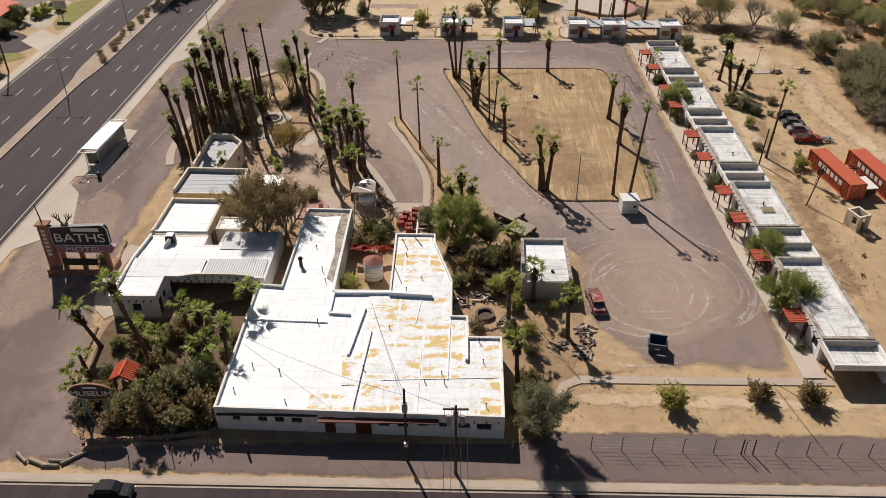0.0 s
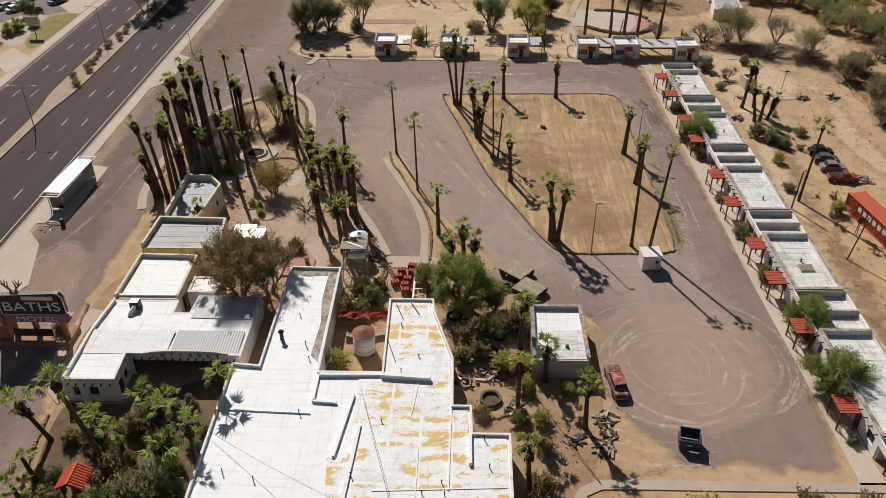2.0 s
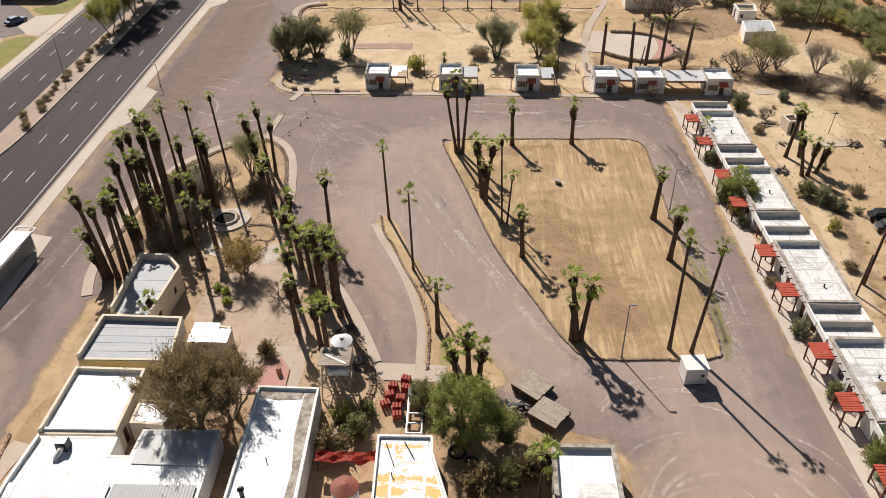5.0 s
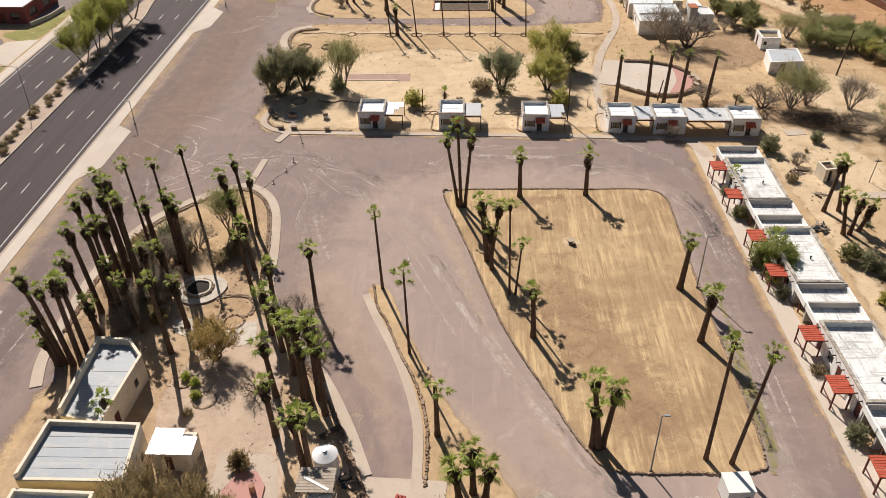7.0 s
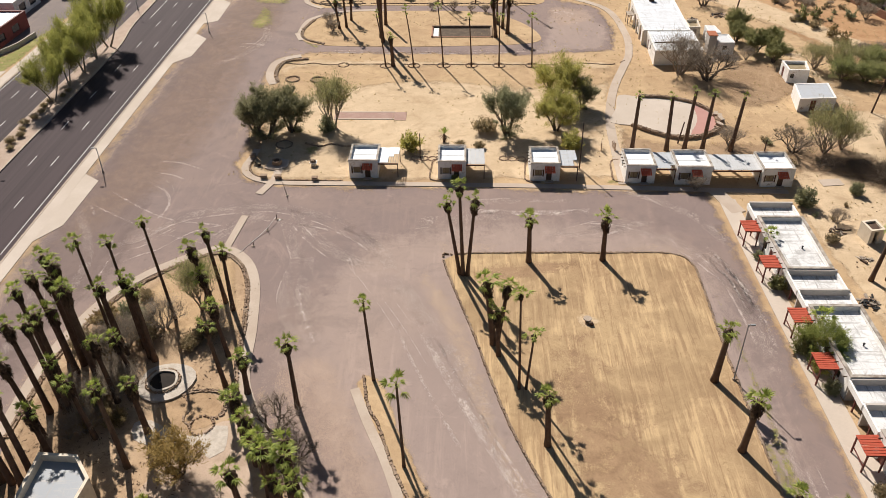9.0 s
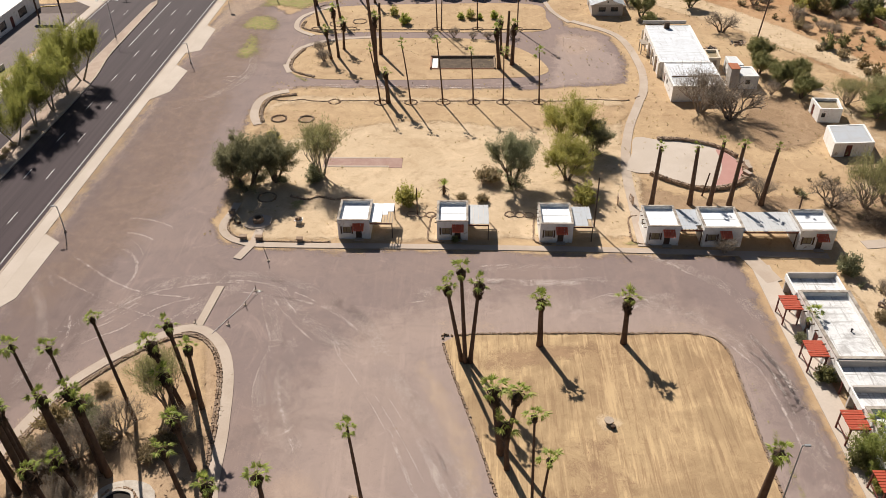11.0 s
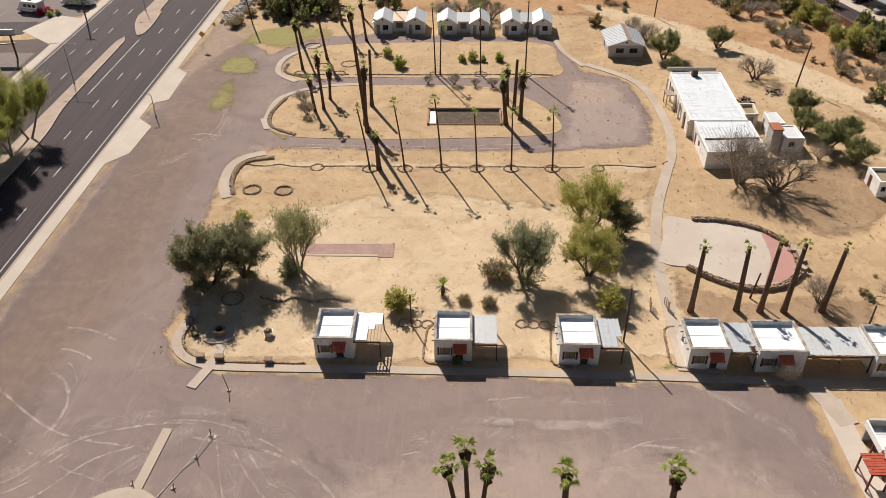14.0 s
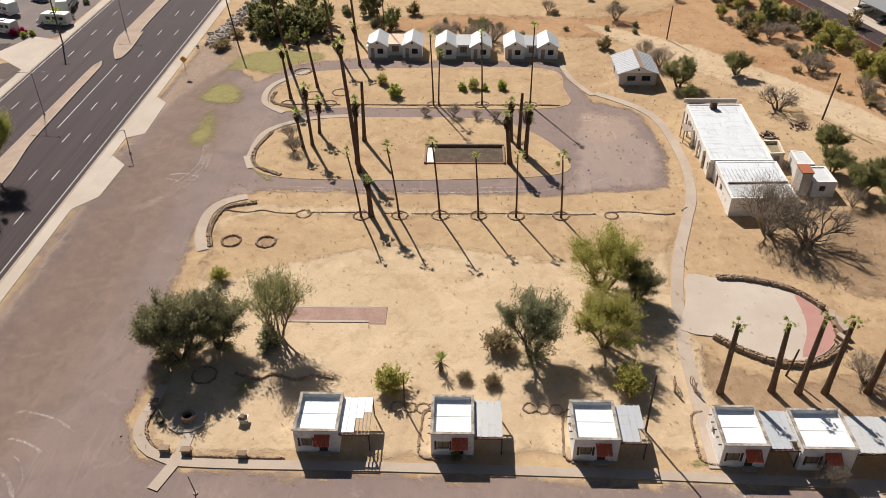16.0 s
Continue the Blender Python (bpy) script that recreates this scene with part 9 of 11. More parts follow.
rubble(58.6, 110.6, 1.3, "heap of white and dark scrap between containers", [M_white_paint, M_black, M_dark_wood, M_steel], 46, 0.55, h=2.0)
rubble(65.8, 152.2, 1.3, "heap of cut timber and pale scrap on the sand", [M_wood, M_dark_wood, M_wood], 22, 0.6)
rubble(48.6, 158.6, 1.3, "scattered broken boards behind the motel", [M_wood, M_dark_wood], 14, 0.6, h=0.3)
rubble(49.2, 151.8, 1.0, "scattered broken boards behind the motel", [M_dark_wood, M_wood], 12, 0.6, h=0.3)
rubble(59.7, 121.8, 1.4, "heap of pale scrap on the dirt", [M_white_paint, M_steel, M_wood], 24, 0.6)
root = thing("flat_trailer", pose(58.6, 104.8, 0, 0, 0, 8), "flat white-topped trailer between the containers", "trailer")
part("deck", box(bmesh.new(), -1.1, -1.6, 1.5, 1.1, 2.0, 1.62), M_white_paint, root)
part("frame", box(bmesh.new(), -0.9, -1.5, 0.6, 0.9, 1.9, 1.5), M_black, root)
for s in (-1, 1):
    part("wheel", tube(bmesh.new(), (s * 0.95, 0.2, 0.4), (s * 1.15, 0.2, 0.4), 0.4, 0.4, 12), M_tyre, root)


def pole(x, y, h, label, r=0.13, arm=0, lean=0.0, name="utility_pole", category="utility pole", lean_y=0.0, mat=None):
    root = thing(name, Matrix.Translation((x, y, 0)), label, category, "poles")
    top = (lean, lean_y, h)
    part("pole", tube(bmesh.new(), (0, 0, -0.1), top, r, r * 0.75, 9), mat or M_dark_wood, root)
    if arm:
        part("crossarm", box(bmesh.new(), lean - arm / 2, lean_y - 0.07, h - 0.5, lean + arm / 2, lean_y + 0.07, h - 0.36), M_dark_wood, root)
        for k in (-0.45, -0.15, 0.15, 0.45):
            part("insulator", tube(bmesh.new(), (lean + arm * k, lean_y, h - 0.36), (lean + arm * k, lean_y, h - 0.2), 0.05, 0.03, 6), M_white_paint, root)
    return root


M_can = plain("transformer_grey", (0.30, 0.31, 0.32), 0.5)
p1 = pole(-5.4, 52.7, 9.4, "dark timber utility pole beside the building front", 0.15)
part("box", box(bmesh.new(), -0.2, -0.35, 2.2, 0.2, -0.12, 2.7), M_steel, p1, "grey meter box")
part("guard", box(bmesh.new(), -0.25, -0.2, 6.6, 0.25, 0.2, 7.6), M_can, p1, "grey pole transformer")
p2 = pole(-0.7, 51.2, 8.9, "dark timber utility pole with three transformers", 0.16, 2.3)
for k in (-0.62, 0.0, 0.62):
    part("transformer", tube(bmesh.new(), (k, -0.35 if k else 0.35, 7.0), (k, -0.35 if k else 0.35, 7.95), 0.24, 0.24, 10), M_can, p2, "grey pole transformer can")


def wire(a, b, sag, label="thin dark overhead cable", r=0.018, name="cable"):
    a, b = Vector(a), Vector(b)
    root = thing(name, Matrix.Translation(a), label, "cable", "overhead cables")
    pts = [(b - a) * t - Vector((0, 0, sag * 4 * t * (1 - t))) for t in [k / 10 for k in range(11)]]
    part("strand", pipe(bmesh.new(), pts, [r] * 11, 4), M_black, root)


for o in (-1.0, -0.4, 0.4, 1.0):
    wire((-0.7 + o, 51.2, 8.7), (-0.2 + o * 0.9, 12, 9.5), 0.5)
wire((-5.4, 52.7, 9.2), (-0.7, 51.2, 8.6), 0.2)
wire((-5.4, 52.7, 8.8), (-10.6, 72.5, 3.6), 0.4)
wire((-5.4, 52.7, 8.6), (-24.5, 67, 3.3), 0.6)
wire((46.6, 114.9, 12.0), (49.0, 102.4, 4.6), 0.3)
wire((49.0, 102.4, 4.4), (70, 76, 6), 0.5)
pole(46.0, 113.6, 6.0, "bare timber pole behind the motel", 0.12, 0, 0.3)
pole(49.0, 101.0, 6.2, "bare leaning timber pole behind the motel", 0.1, 0, 1.2, lean_y=0.3)
pole(67.3, 194.5, 8.6, "timber utility pole in the desert", 0.16, 0, 0.9)
pole(57.8, 155.6, 4.0, "thin dead pole with a short crossarm on the sand", 0.06, 0.9, 0.3)
pole(58.2, 245.5, 8.4, "leaning timber utility pole in the desert", 0.16, 0, 0.8)
pole(39.4, 282.7, 7.1, "timber utility pole beyond the hut", 0.14, 0, 0.2)
pole(-19.9, 286.0, 8.5, "timber utility pole behind the twin cottages", 0.14)
pole(15.6, 175.2, 7.8, "timber pole beside the third cottage", 0.12)
pole(32.2, 183.4, 3.8, "short dark timber post behind the cottages", 0.13, 0, 0.5)
pole(43.7, 177.2, 4.0, "short dark timber post behind the cottages", 0.13)
pole(-8.8, 178.1, 4.4, "plain dark timber post between the cottages", 0.1)
pole(-49.2, 278.0, 10.5, "tall timber pole by the rocks", 0.15, 0, -1.2)
pole(52.6, 107.0, 1.9, "short sign post with a round dark disc", 0.06, 0, name="sign_post", category="sign")
root = thing("disc_sign", Matrix.Translation((52.6, 106.9, 2.0)), "round dark sign disc on two legs", "sign")
part("disc", tube(bmesh.new(), (0, -0.04, 0.3), (0, 0.04, 0.3), 0.55, 0.55, 14), M_dark_wood, root)
part("leg", tube(bmesh.new(), (-0.35, 0, -2.0), (-0.2, 0, 0), 0.05, 0.05, 6), M_dark_wood, root)


def lamp_post(x, y, h, arms, label="slim dark lamp post with twin heads", az=0.0, z=0.0, arm=1.9):
    root = thing("street_lamp", pose(x, y, z, 0, 0, az), label, "street lamp", "street lamps")
    part("pole", tube(bmesh.new(), (0, 0, 0), (0, 0, h), 0.09, 0.05, 8), M_can, root)
    part("base", tube(bmesh.new(), (0, 0, 0), (0, 0, 0.35), 0.2, 0.16, 8), M_kerb, root)
    for s in arms:
        a = part("arm", pipe(bmesh.new(), [(0, 0, h - 0.5), (s * arm * 0.4, 0, h - 0.05), (s * arm, 0, h)], [0.045, 0.04, 0.035], 6), M_can, root)
        part("lamp_head", box(bmesh.new(), min(s * arm, s * (arm + 0.55)), -0.12, h - 0.06, max(s * arm, s * (arm + 0.55)), 0.12, h + 0.06, taper=0.03), M_can, a)


for p in ((-74.0, 137.6), (-77.5, 179.0), (-76.3, 246.5), (-76.1, 287.4)):
    lamp_post(*p, 7.8, (-1, 1), "tall grey highway lamp with two arms on the median", z=0.18)
lamp_post(16.2, 102.1, 7.6, (1,), "slim grey lamp post on the dead lawn", arm=0.15)
lamp_post(26.9, 130.1, 7.8, (1,), "slim grey lamp post on the dead lawn", arm=0.15)
for x, y, h in ((-57.2, 173.5, 4.2), (-56.4, 232.7, 4.2)):
    lamp_post(x, y, h, (-1,), "short roadside lamp post by the pavement", arm=0.3)
root = thing("road_sign", Matrix.Translation((-56.2, 264, 0)), "yellow diamond warning sign on a post", "road sign")
part("post", tube(bmesh.new(), (0, 0, 0), (0, 0, 3.3), 0.04, 0.04, 6), M_steel, root)
m = pose(0, -0.06, 3.2, 0, 45, 0)
part("panel", box(bmesh.new(), -0.5, -0.02, -0.5, 0.5, 0.02, 0.5, m), plain("sign_yellow", (0.75, 0.42, 0.03), 0.4), root, "plain yellow diamond panel")
for x, y in ((-86.1, 280.8), (-90.2, 150.5)):
    pole(x - 1.2, y, 11.5, "timber utility pole across the highway", 0.16, 2.0)

# ---- motel signs ----
M_sign_dark = plain("dark_sign_face", (0.035, 0.028, 0.030), 0.5)
M_mauve = plain("mauve_sign_band", (0.34, 0.16, 0.19), 0.6)
M_brick = rough_mat("red_brick_planter", (0.34, 0.17, 0.11), (0.42, 0.24, 0.16), 0.8, 8.0)
sign = thing("motel_sign", Matrix.Translation((-49, 83.4, 0)), "large dark motel sign with white letters and antlers on top", "sign")
part("pillar", box(bmesh.new(), -4.3, -0.5, 0, -3.0, 0.5, 7.0, taper=0.04), M_brick, sign, "brown sign pillar")
part("pillar_cap", box(bmesh.new(), -4.45, -0.6, 7.0, -2.85, 0.6, 7.2), M_brick, sign)
part("mast", tube(bmesh.new(), (-3.7, 0, 7.2), (-3.9, 0, 9.8), 0.09, 0.06, 7), M_dark_wood, sign)
for k in range(7):
    part("letter_bar", box(bmesh.new(), -3.9, -0.52, 2.6 + k * 0.58, -3.4, -0.485, 2.95 + k * 0.58), M_white_paint, sign, "plain pale bar in place of small lettering")
bm = bmesh.new()
pr_pts = [(-2.95, 4.05), (4.2, 4.05), (4.35, 4.3), (4.35, 6.4), (4.0, 6.95), (3.5, 7.05), (-2.95, 6.7)]
a = [bm.verts.new((px, -0.25, pz)) for px, pz in pr_pts]
b = [bm.verts.new((px, 0.25, pz)) for px, pz in pr_pts]
bm.faces.new(a)
bm.faces.new(b[::-1])
for i in range(len(a)):
    j = (i + 1) % len(a)
    bm.faces.new((a[j], a[i], b[i], b[j]))
part("sign_panel", bm, M_sign_dark, sign, "dark painted sign panel")
bm = bmesh.new()
for p, q in zip(pr_pts, pr_pts[1:] + pr_pts[:1]):
    tube(bm, (p[0], -0.27, p[1]), (q[0], -0.27, q[1]), 0.06, 0.06, 5)
part("trim", bm, M_white_paint, sign, "pale painted trim round the panel")
bm = bmesh.new()
hexa(bm, [(-2.9, -0.35, 3.0), (4.3, -0.35, 3.0), (4.3, 0.35, 3.0), (-2.9, 0.35, 3.0)], [(-2.9, -0.35, 4.0), (4.9, -0.35, 3.95), (4.9, 0.35, 3.95), (-2.9, 0.35, 4.0)])
part("sign_band", bm, M_mauve, sign, "mauve lower band of the sign")
lettering("BATHS", Matrix.Translation((0.6, -0.28, 5.1)) @ pose(0, 0, 0, 90, 0, 0) @ Matrix.Diagonal((1.25, 1, 1, 1)), 1.75, M_white_paint, sign)
lettering("MOTEL", Matrix.Translation((0.8, -0.38, 3.5)) @ pose(0, 0, 0, 90, 0, 0) @ Matrix.Diagonal((1.55, 1, 1, 1)), 0.95, M_white_paint, sign)
part("name_bar", box(bmesh.new(), -0.2, -0.3, 6.1, 3.3, -0.255, 6.6), M_white_paint, sign, "plain white bar in place of a name")
for x in (-2.3, 0.2, 3.4):
    part("leg", box(bmesh.new(), x - 0.25, -0.22, 0.6, x + 0.25, 0.22, 3.0), M_brick, sign)
part("planter", box(bmesh.new(), -4.4, -1.1, 0, 4.0, 1.9, 0.75), M_brick, sign, "low red brick planter round the sign")
part("planter_soil", box(bmesh.new(), -4.1, -0.85, 0.75, 3.7, 1.65, 0.78), M_yard, sign)
part("small_board", box(bmesh.new(), -2.2, -0.6, 1.2, 2.2, -0.45, 2.2), M_sign_dark, sign, "small dark board below the sign")
for s in (-1, 1):
    bm = bmesh.new()
    cx = -0.9
    pipe(bm, [(cx + s * 0.15, 0, 7.0), (cx + s * 0.45, 0, 7.5), (cx + s * 0.85, 0, 7.9), (cx + s * 1.0, 0, 8.6)], [0.13, 0.12, 0.1, 0.04], 6)
    pipe(bm, [(cx + s * 0.45, 0, 7.5), (cx + s * 0.42, 0, 8.0), (cx + s * 0.3, 0, 8.5)], [0.1, 0.08, 0.03], 6)
    pipe(bm, [(cx + s * 0.8, 0, 7.85), (cx + s * 0.62, 0, 8.3), (cx + s * 0.62, 0, 8.7)], [0.09, 0.07, 0.03], 6)
    pipe(bm, [(cx + s * 0.85, 0, 7.9), (cx + s * 1.25, 0, 8.2), (cx + s * 1.3, 0, 8.5)], [0.08, 0.06, 0.03], 6)
    part("antler", bm, M_board, sign, "grey-brown painted antler")
part("antler_plinth", box(bmesh.new(), -1.3, -0.2, 6.9, -0.5, 0.2, 7.15), M_board, sign)
tree("bush", -46.6, 84.2, 0.7, "dark green bush in the sign planter", "bush", z=0.7)

museum = thing("museum_sign", Matrix.Translation((-37.0, 57.3, 0)), "oval dark museum sign on teal metal legs", "sign")
M_teal = plain("teal_paint", (0.12, 0.36, 0.29), 0.5)
for mat, k, d, nm in ((M_brick, 1.0, 0.22, "rim"), (M_sign_dark, 0.92, 0.26, "sign_panel")):
    bm = bmesh.new()
    ring = [(2.25 * k * math.cos(i * math.tau / 32), 4.05 + 1.05 * k * math.sin(i * math.tau / 32)) for i in range(32)]
    a = [bm.verts.new((px, -d / 2, pz)) for px, pz in ring]
    b = [bm.verts.new((px, d / 2, pz)) for px, pz in ring]
    bm.faces.new(a)
    bm.faces.new(b[::-1])
    for i in range(32):
        j = (i + 1) % 32
        bm.faces.new((a[j], a[i], b[i], b[j]))
    part(nm, bm, mat, museum)
lettering("MUSEUM", Matrix.Translation((0, -0.15, 3.85)) @ pose(0, 0, 0, 90, 0, 0) @ Matrix.Diagonal((1.15, 1, 1, 1)), 0.95, M_white_paint, museum)
part("name_bar", box(bmesh.new(), -0.7, -0.15, 4.5, 0.7, -0.128, 4.75), M_white_paint, museum, "plain pale bar in place of small lettering")
for a, b in (((-1.7, 0.2, 0), (-0.9, 0, 3.2)), ((-0.6, -0.2, 0), (-1.3, 0, 3.1)), ((1.4, 0, 0), (1.0, 0, 3.2))):
    part("leg", tube(bmesh.new(), a, b, 0.1, 0.1, 8), M_teal, museum, "teal metal leg")

# tiled wishing-well shelter in the front garden
root = thing("tiled_shelter", Matrix.Translation((-36.0, 62.4, 0)), "small shelter with a red clay tile roof", "shelter")
for sx in (-1, 1):
    for sy in (-1, 1):
        part("post", box(bmesh.new(), sx * 0.8 - 0.07, sy * 0.9 - 0.07, 0, sx * 0.8 + 0.07, sy * 0.9 + 0.07, 1.75), M_dark_wood, root)
tm = bpy.data.meshes.new("tile")
bm = bmesh.new()
tube(bm, (-0.75, 0, 0), (0.75, 0, 0), 0.13, 0.13, 8, False)
bm.to_mesh(tm)
bm.free()
tm.materials.append(M_red_tile)
for s in (-1, 1):
    sl = part("roof_slope", box(bmesh.new(), -0.7, -1.3, -0.06, 0.7, 1.3, 0.0, pose(s * 0.58, 0, 2.15, 0, s * 30, 0)), M_dark_red, root)
    for k in range(9):
        t = new("tile", tm)
        t.parent = sl
        t.matrix_basis = pose(s * 0.6, -1.15 + k * 0.287, 2.17, 0, s * 30, 0)
part("ridge", tube(bmesh.new(), (0, -1.3, 2.56), (0, 1.3, 2.56), 0.13, 0.13, 8), M_red_tile, root)
part("well_ring", tube(bmesh.new(), (0, 0, 0), (0, 0, 0.7), 0.6, 0.55, 14), M_stone, root)

# ---- street-side bits ----
for a, b in (((-43.5, 52.7), (-42.1, 51.6)), ((-41.9, 51.9), (-40.4, 51.3)), ((-39.9, 51.8), (-38.4, 51.8)), ((-40.4, 51.2), (-38.7, 51.2)), ((-38.6, 51.4), (-36.7, 53.0)), ((-38.2, 52.7), (-37.6, 52.4))):
    root = thing("log", Matrix.Translation((*a, 0.18)), "pale weathered log lying on the dirt", "log", "logs by the street")
    part("stem", tube(bmesh.new(), (0, 0, 0), (b[0] - a[0], b[1] - a[1], 0), 0.18, 0.16, 9), M_wood, root)
pole(-21.0, 53.4, 1.3, "short timber bollard by the building front", 0.16, name="bollard", category="bollard")
pole(4.8, 54.4, 1.2, "pale timber bollard at the building corner", 0.15, name="bollard", category="bollard", mat=M_board)
for x, y in ((-35.0, 52.9), (-32.6, 52.8), (-28.4, 53.1), (-25.0, 54.0)):
    pole(x, y, 2.0, "thin dark metal post before the garden", 0.05, name="metal_post", category="post", mat=M_black)
fence = thing("wire_fence", Matrix.Translation((12.4, 54.4, 0)), "sagging wire fence on thin metal posts", "fence")
for k in range(17):
    x = k * 2.95
    part("post", tube(bmesh.new(), (x, -0.012 * x, 0), (x, -0.012 * x, 1.75), 0.045, 0.04, 6), M_dark_wood, fence)
    part("barb_arm", tube(bmesh.new(), (x, -0.012 * x, 1.75), (x + 0.25, -0.012 * x - 0.3, 2.15), 0.03, 0.02, 5), M_dark_wood, fence)
for z in (0.35, 0.8, 1.25, 1.7):
    part("wire", tube(bmesh.new(), (0, 0, z), (47.2, -0.57, z), 0.012, 0.012, 4), M_steel, fence)
for x in (26.8, 27.9):
    part("gate_post", tube(bmesh.new(), (x - 12.4, -0.3, 0), (x - 12.4, -0.3, 2.1), 0.07, 0.07, 7), M_dark_wood, fence)
wire((32.8, 63.7, 0.3), (33.4, 57.7, 3.4), -0.2, "pale slanting guy cable over the verge", 0.04, "guy_cable")
wire((12.4, 64.2, 0.2), (6.9, 74.9, 0.9), 0.0, "pale rope line across the yard", 0.035, "rope")

dump = thing("dumpster", pose(21.6, 69.2, 0, 0, 0, -12), "open dark blue steel dumpster on the lot", "dumpster")
M_dblue = plain("dark_blue_steel", (0.035, 0.06, 0.10), 0.5)
for nm, q in (("floor", (-0.9, -0.6, 0.15, 0.9, 0.6, 0.2)), ("side", (-0.95, -0.85, 0.15, 0.95, -0.8, 1.35)), ("side", (-0.95, 0.8, 0.15, 0.95, 0.85, 1.45)), ("end", (-0.95, -0.799, 0.15, -0.9, 0.799, 1.4)), ("end", (0.9, -0.799, 0.15, 0.95, 0.799, 1.4))):
    part(nm, box(bmesh.new(), *q), M_dblue, dump)
for s in (-1, 1):
    part("lift_sleeve", box(bmesh.new(), s * 1.03 - 0.08, -0.6, 0.8, s * 1.03 + 0.08, 0.6, 1.0), M_dblue, dump)
    part("rim", box(bmesh.new(), -0.99, s * 0.86 - 0.05, 1.35 if s < 0 else 1.45, 0.99, s * 0.86 + 0.05, 1.42 if s < 0 else 1.52), M_dblue, dump)
part("stripe", box(bmesh.new(), -0.25, -0.87, 0.75, 0.25, -0.851, 0.9), M_white_paint, dump)

shed = thing("white_shed", pose(23.2, 99.2, 0.02, 0, 0, 4) @ Matrix.Diagonal((0.78, 0.7, 0.85, 1)), "plain white metal storage shed on the asphalt", "shed")
for i, (nm, q) in enumerate((("wall", (-1.5, -1.5, 0.1, 1.5, -1.45, 2.5)), ("wall", (-1.5, 1.45, 0.1, 1.5, 1.5, 2.6)), ("wall", (-1.5, -1.449, 0.1, -1.45, 1.449, 2.55)), ("wall", (1.45, -1.449, 0.1, 1.5, 1.449, 2.55)))):
    part(nm, box(bmesh.new(), *q), M_white_paint, shed)
part("floor", box(bmesh.new(), -1.5, -1.5, 0, 1.5, 1.5, 0.1), M_dark_wood, shed)
part("roof", box(bmesh.new(), -1.62, -1.65, 2.6, 1.62, 1.62, 2.68), M_white_paint, shed)
d = part("door", box(bmesh.new(), 0.3, -1.54, 0.15, 1.15, -1.502, 2.1), M_sheet_white, shed, "pale door with a dark slot")
part("hatch", box(bmesh.new(), 0.55, -1.56, 1.3, 1.05, -1.542, 1.75), M_black, d)
part("handle", box(bmesh.new(), 0.36, -1.57, 1.0, 0.42, -1.541, 1.15), M_steel, d)

# bus shelter
bs = thing("bus_shelter", Matrix.Translation((-58.6, 116.6, 0)) @ Matrix.Rotation(radians(-4), 4, "Z"), "white roofed bus shelter with glass sides by the highway", "bus shelter")
part("roof", box(bmesh.new(), -1.5, -5.0, 2.75, 1.3, 5.0, 2.95, taper=0.05), M_white_paint, bs)
for s in (-1, 1):
    bm = bmesh.new()
    for q in ((-1.5, s * 6.0 - 0.06, 2.78, 1.3, s * 6.0 + 0.06, 2.9), (-1.5, min(s * 5.02, s * 5.93), 2.78, -1.38, max(s * 5.02, s * 5.93), 2.9), (1.18, min(s * 5.02, s * 5.93), 2.78, 1.3, max(s * 5.02, s * 5.93), 2.9)):
        box(bm, *q)
    bmesh.ops.remove_doubles(bm, verts=bm.verts[:], dist=0.001)
    part("roof_frame", bm, M_white_paint, bs, "open white end frame")
for y in (-4.8, -1.6, 1.6, 4.8):
    for x in (-1.1, 1.0):
        part("post", tube(bmesh.new(), (x, y, 0), (x, y, 2.75), 0.06, 0.06, 8), M_can, bs)
for y0 in (-4.7, -1.5, 1.7):
    part("back_pane", box(bmesh.new(), 0.98, y0, 0.3, 1.02, y0 + 3.0, 2.4), plain("dusty_glass", (0.24, 0.28, 0.29), 0.25), bs)
for y0 in (-4.82, 4.78):
    part("end_pane", box(bmesh.new(), -0.9, y0, 0.3, 0.9, y0 + 0.04, 2.4), M_glass, bs)
part("bench", box(bmesh.new(), 0.3, -3.5, 0.42, 0.8, 3.5, 0.48), M_steel, bs)
for y in (-3.2, 0, 3.2):
    part("bench_leg", box(bmesh.new(), 0.5, y - 0.04, 0, 0.6, y + 0.04, 0.42), M_steel, bs)
patch("bus_stop_slab", [rd(6.2, 108), rd(10.6, 109), rd(10.4, 124.5), rd(6.2, 125.5)], 0.075, M_concrete, "pale concrete bus stop slab", "pavement", curved=False, step=60, skirt=0.2)
root = thing("litter_bin", Matrix.Translation((-56.5, 107.6, 0)), "dark round litter bin near the bus shelter", "bin")
part("drum", tube(bmesh.new(), (0, 0, 0), (0, 0, 0.95), 0.3, 0.32, 12), M_black, root)
part("lid", tube(bmesh.new(), (0, 0, 0.95), (0, 0, 1.1), 0.33, 0.15, 12), M_black, root)
rubble(-58.6, 106.8, 1.0, "small heap of white rocks and posts", [M_white_paint, M_kerb, M_dark_wood], 10, 0.35, "rock_pile", 0.3)

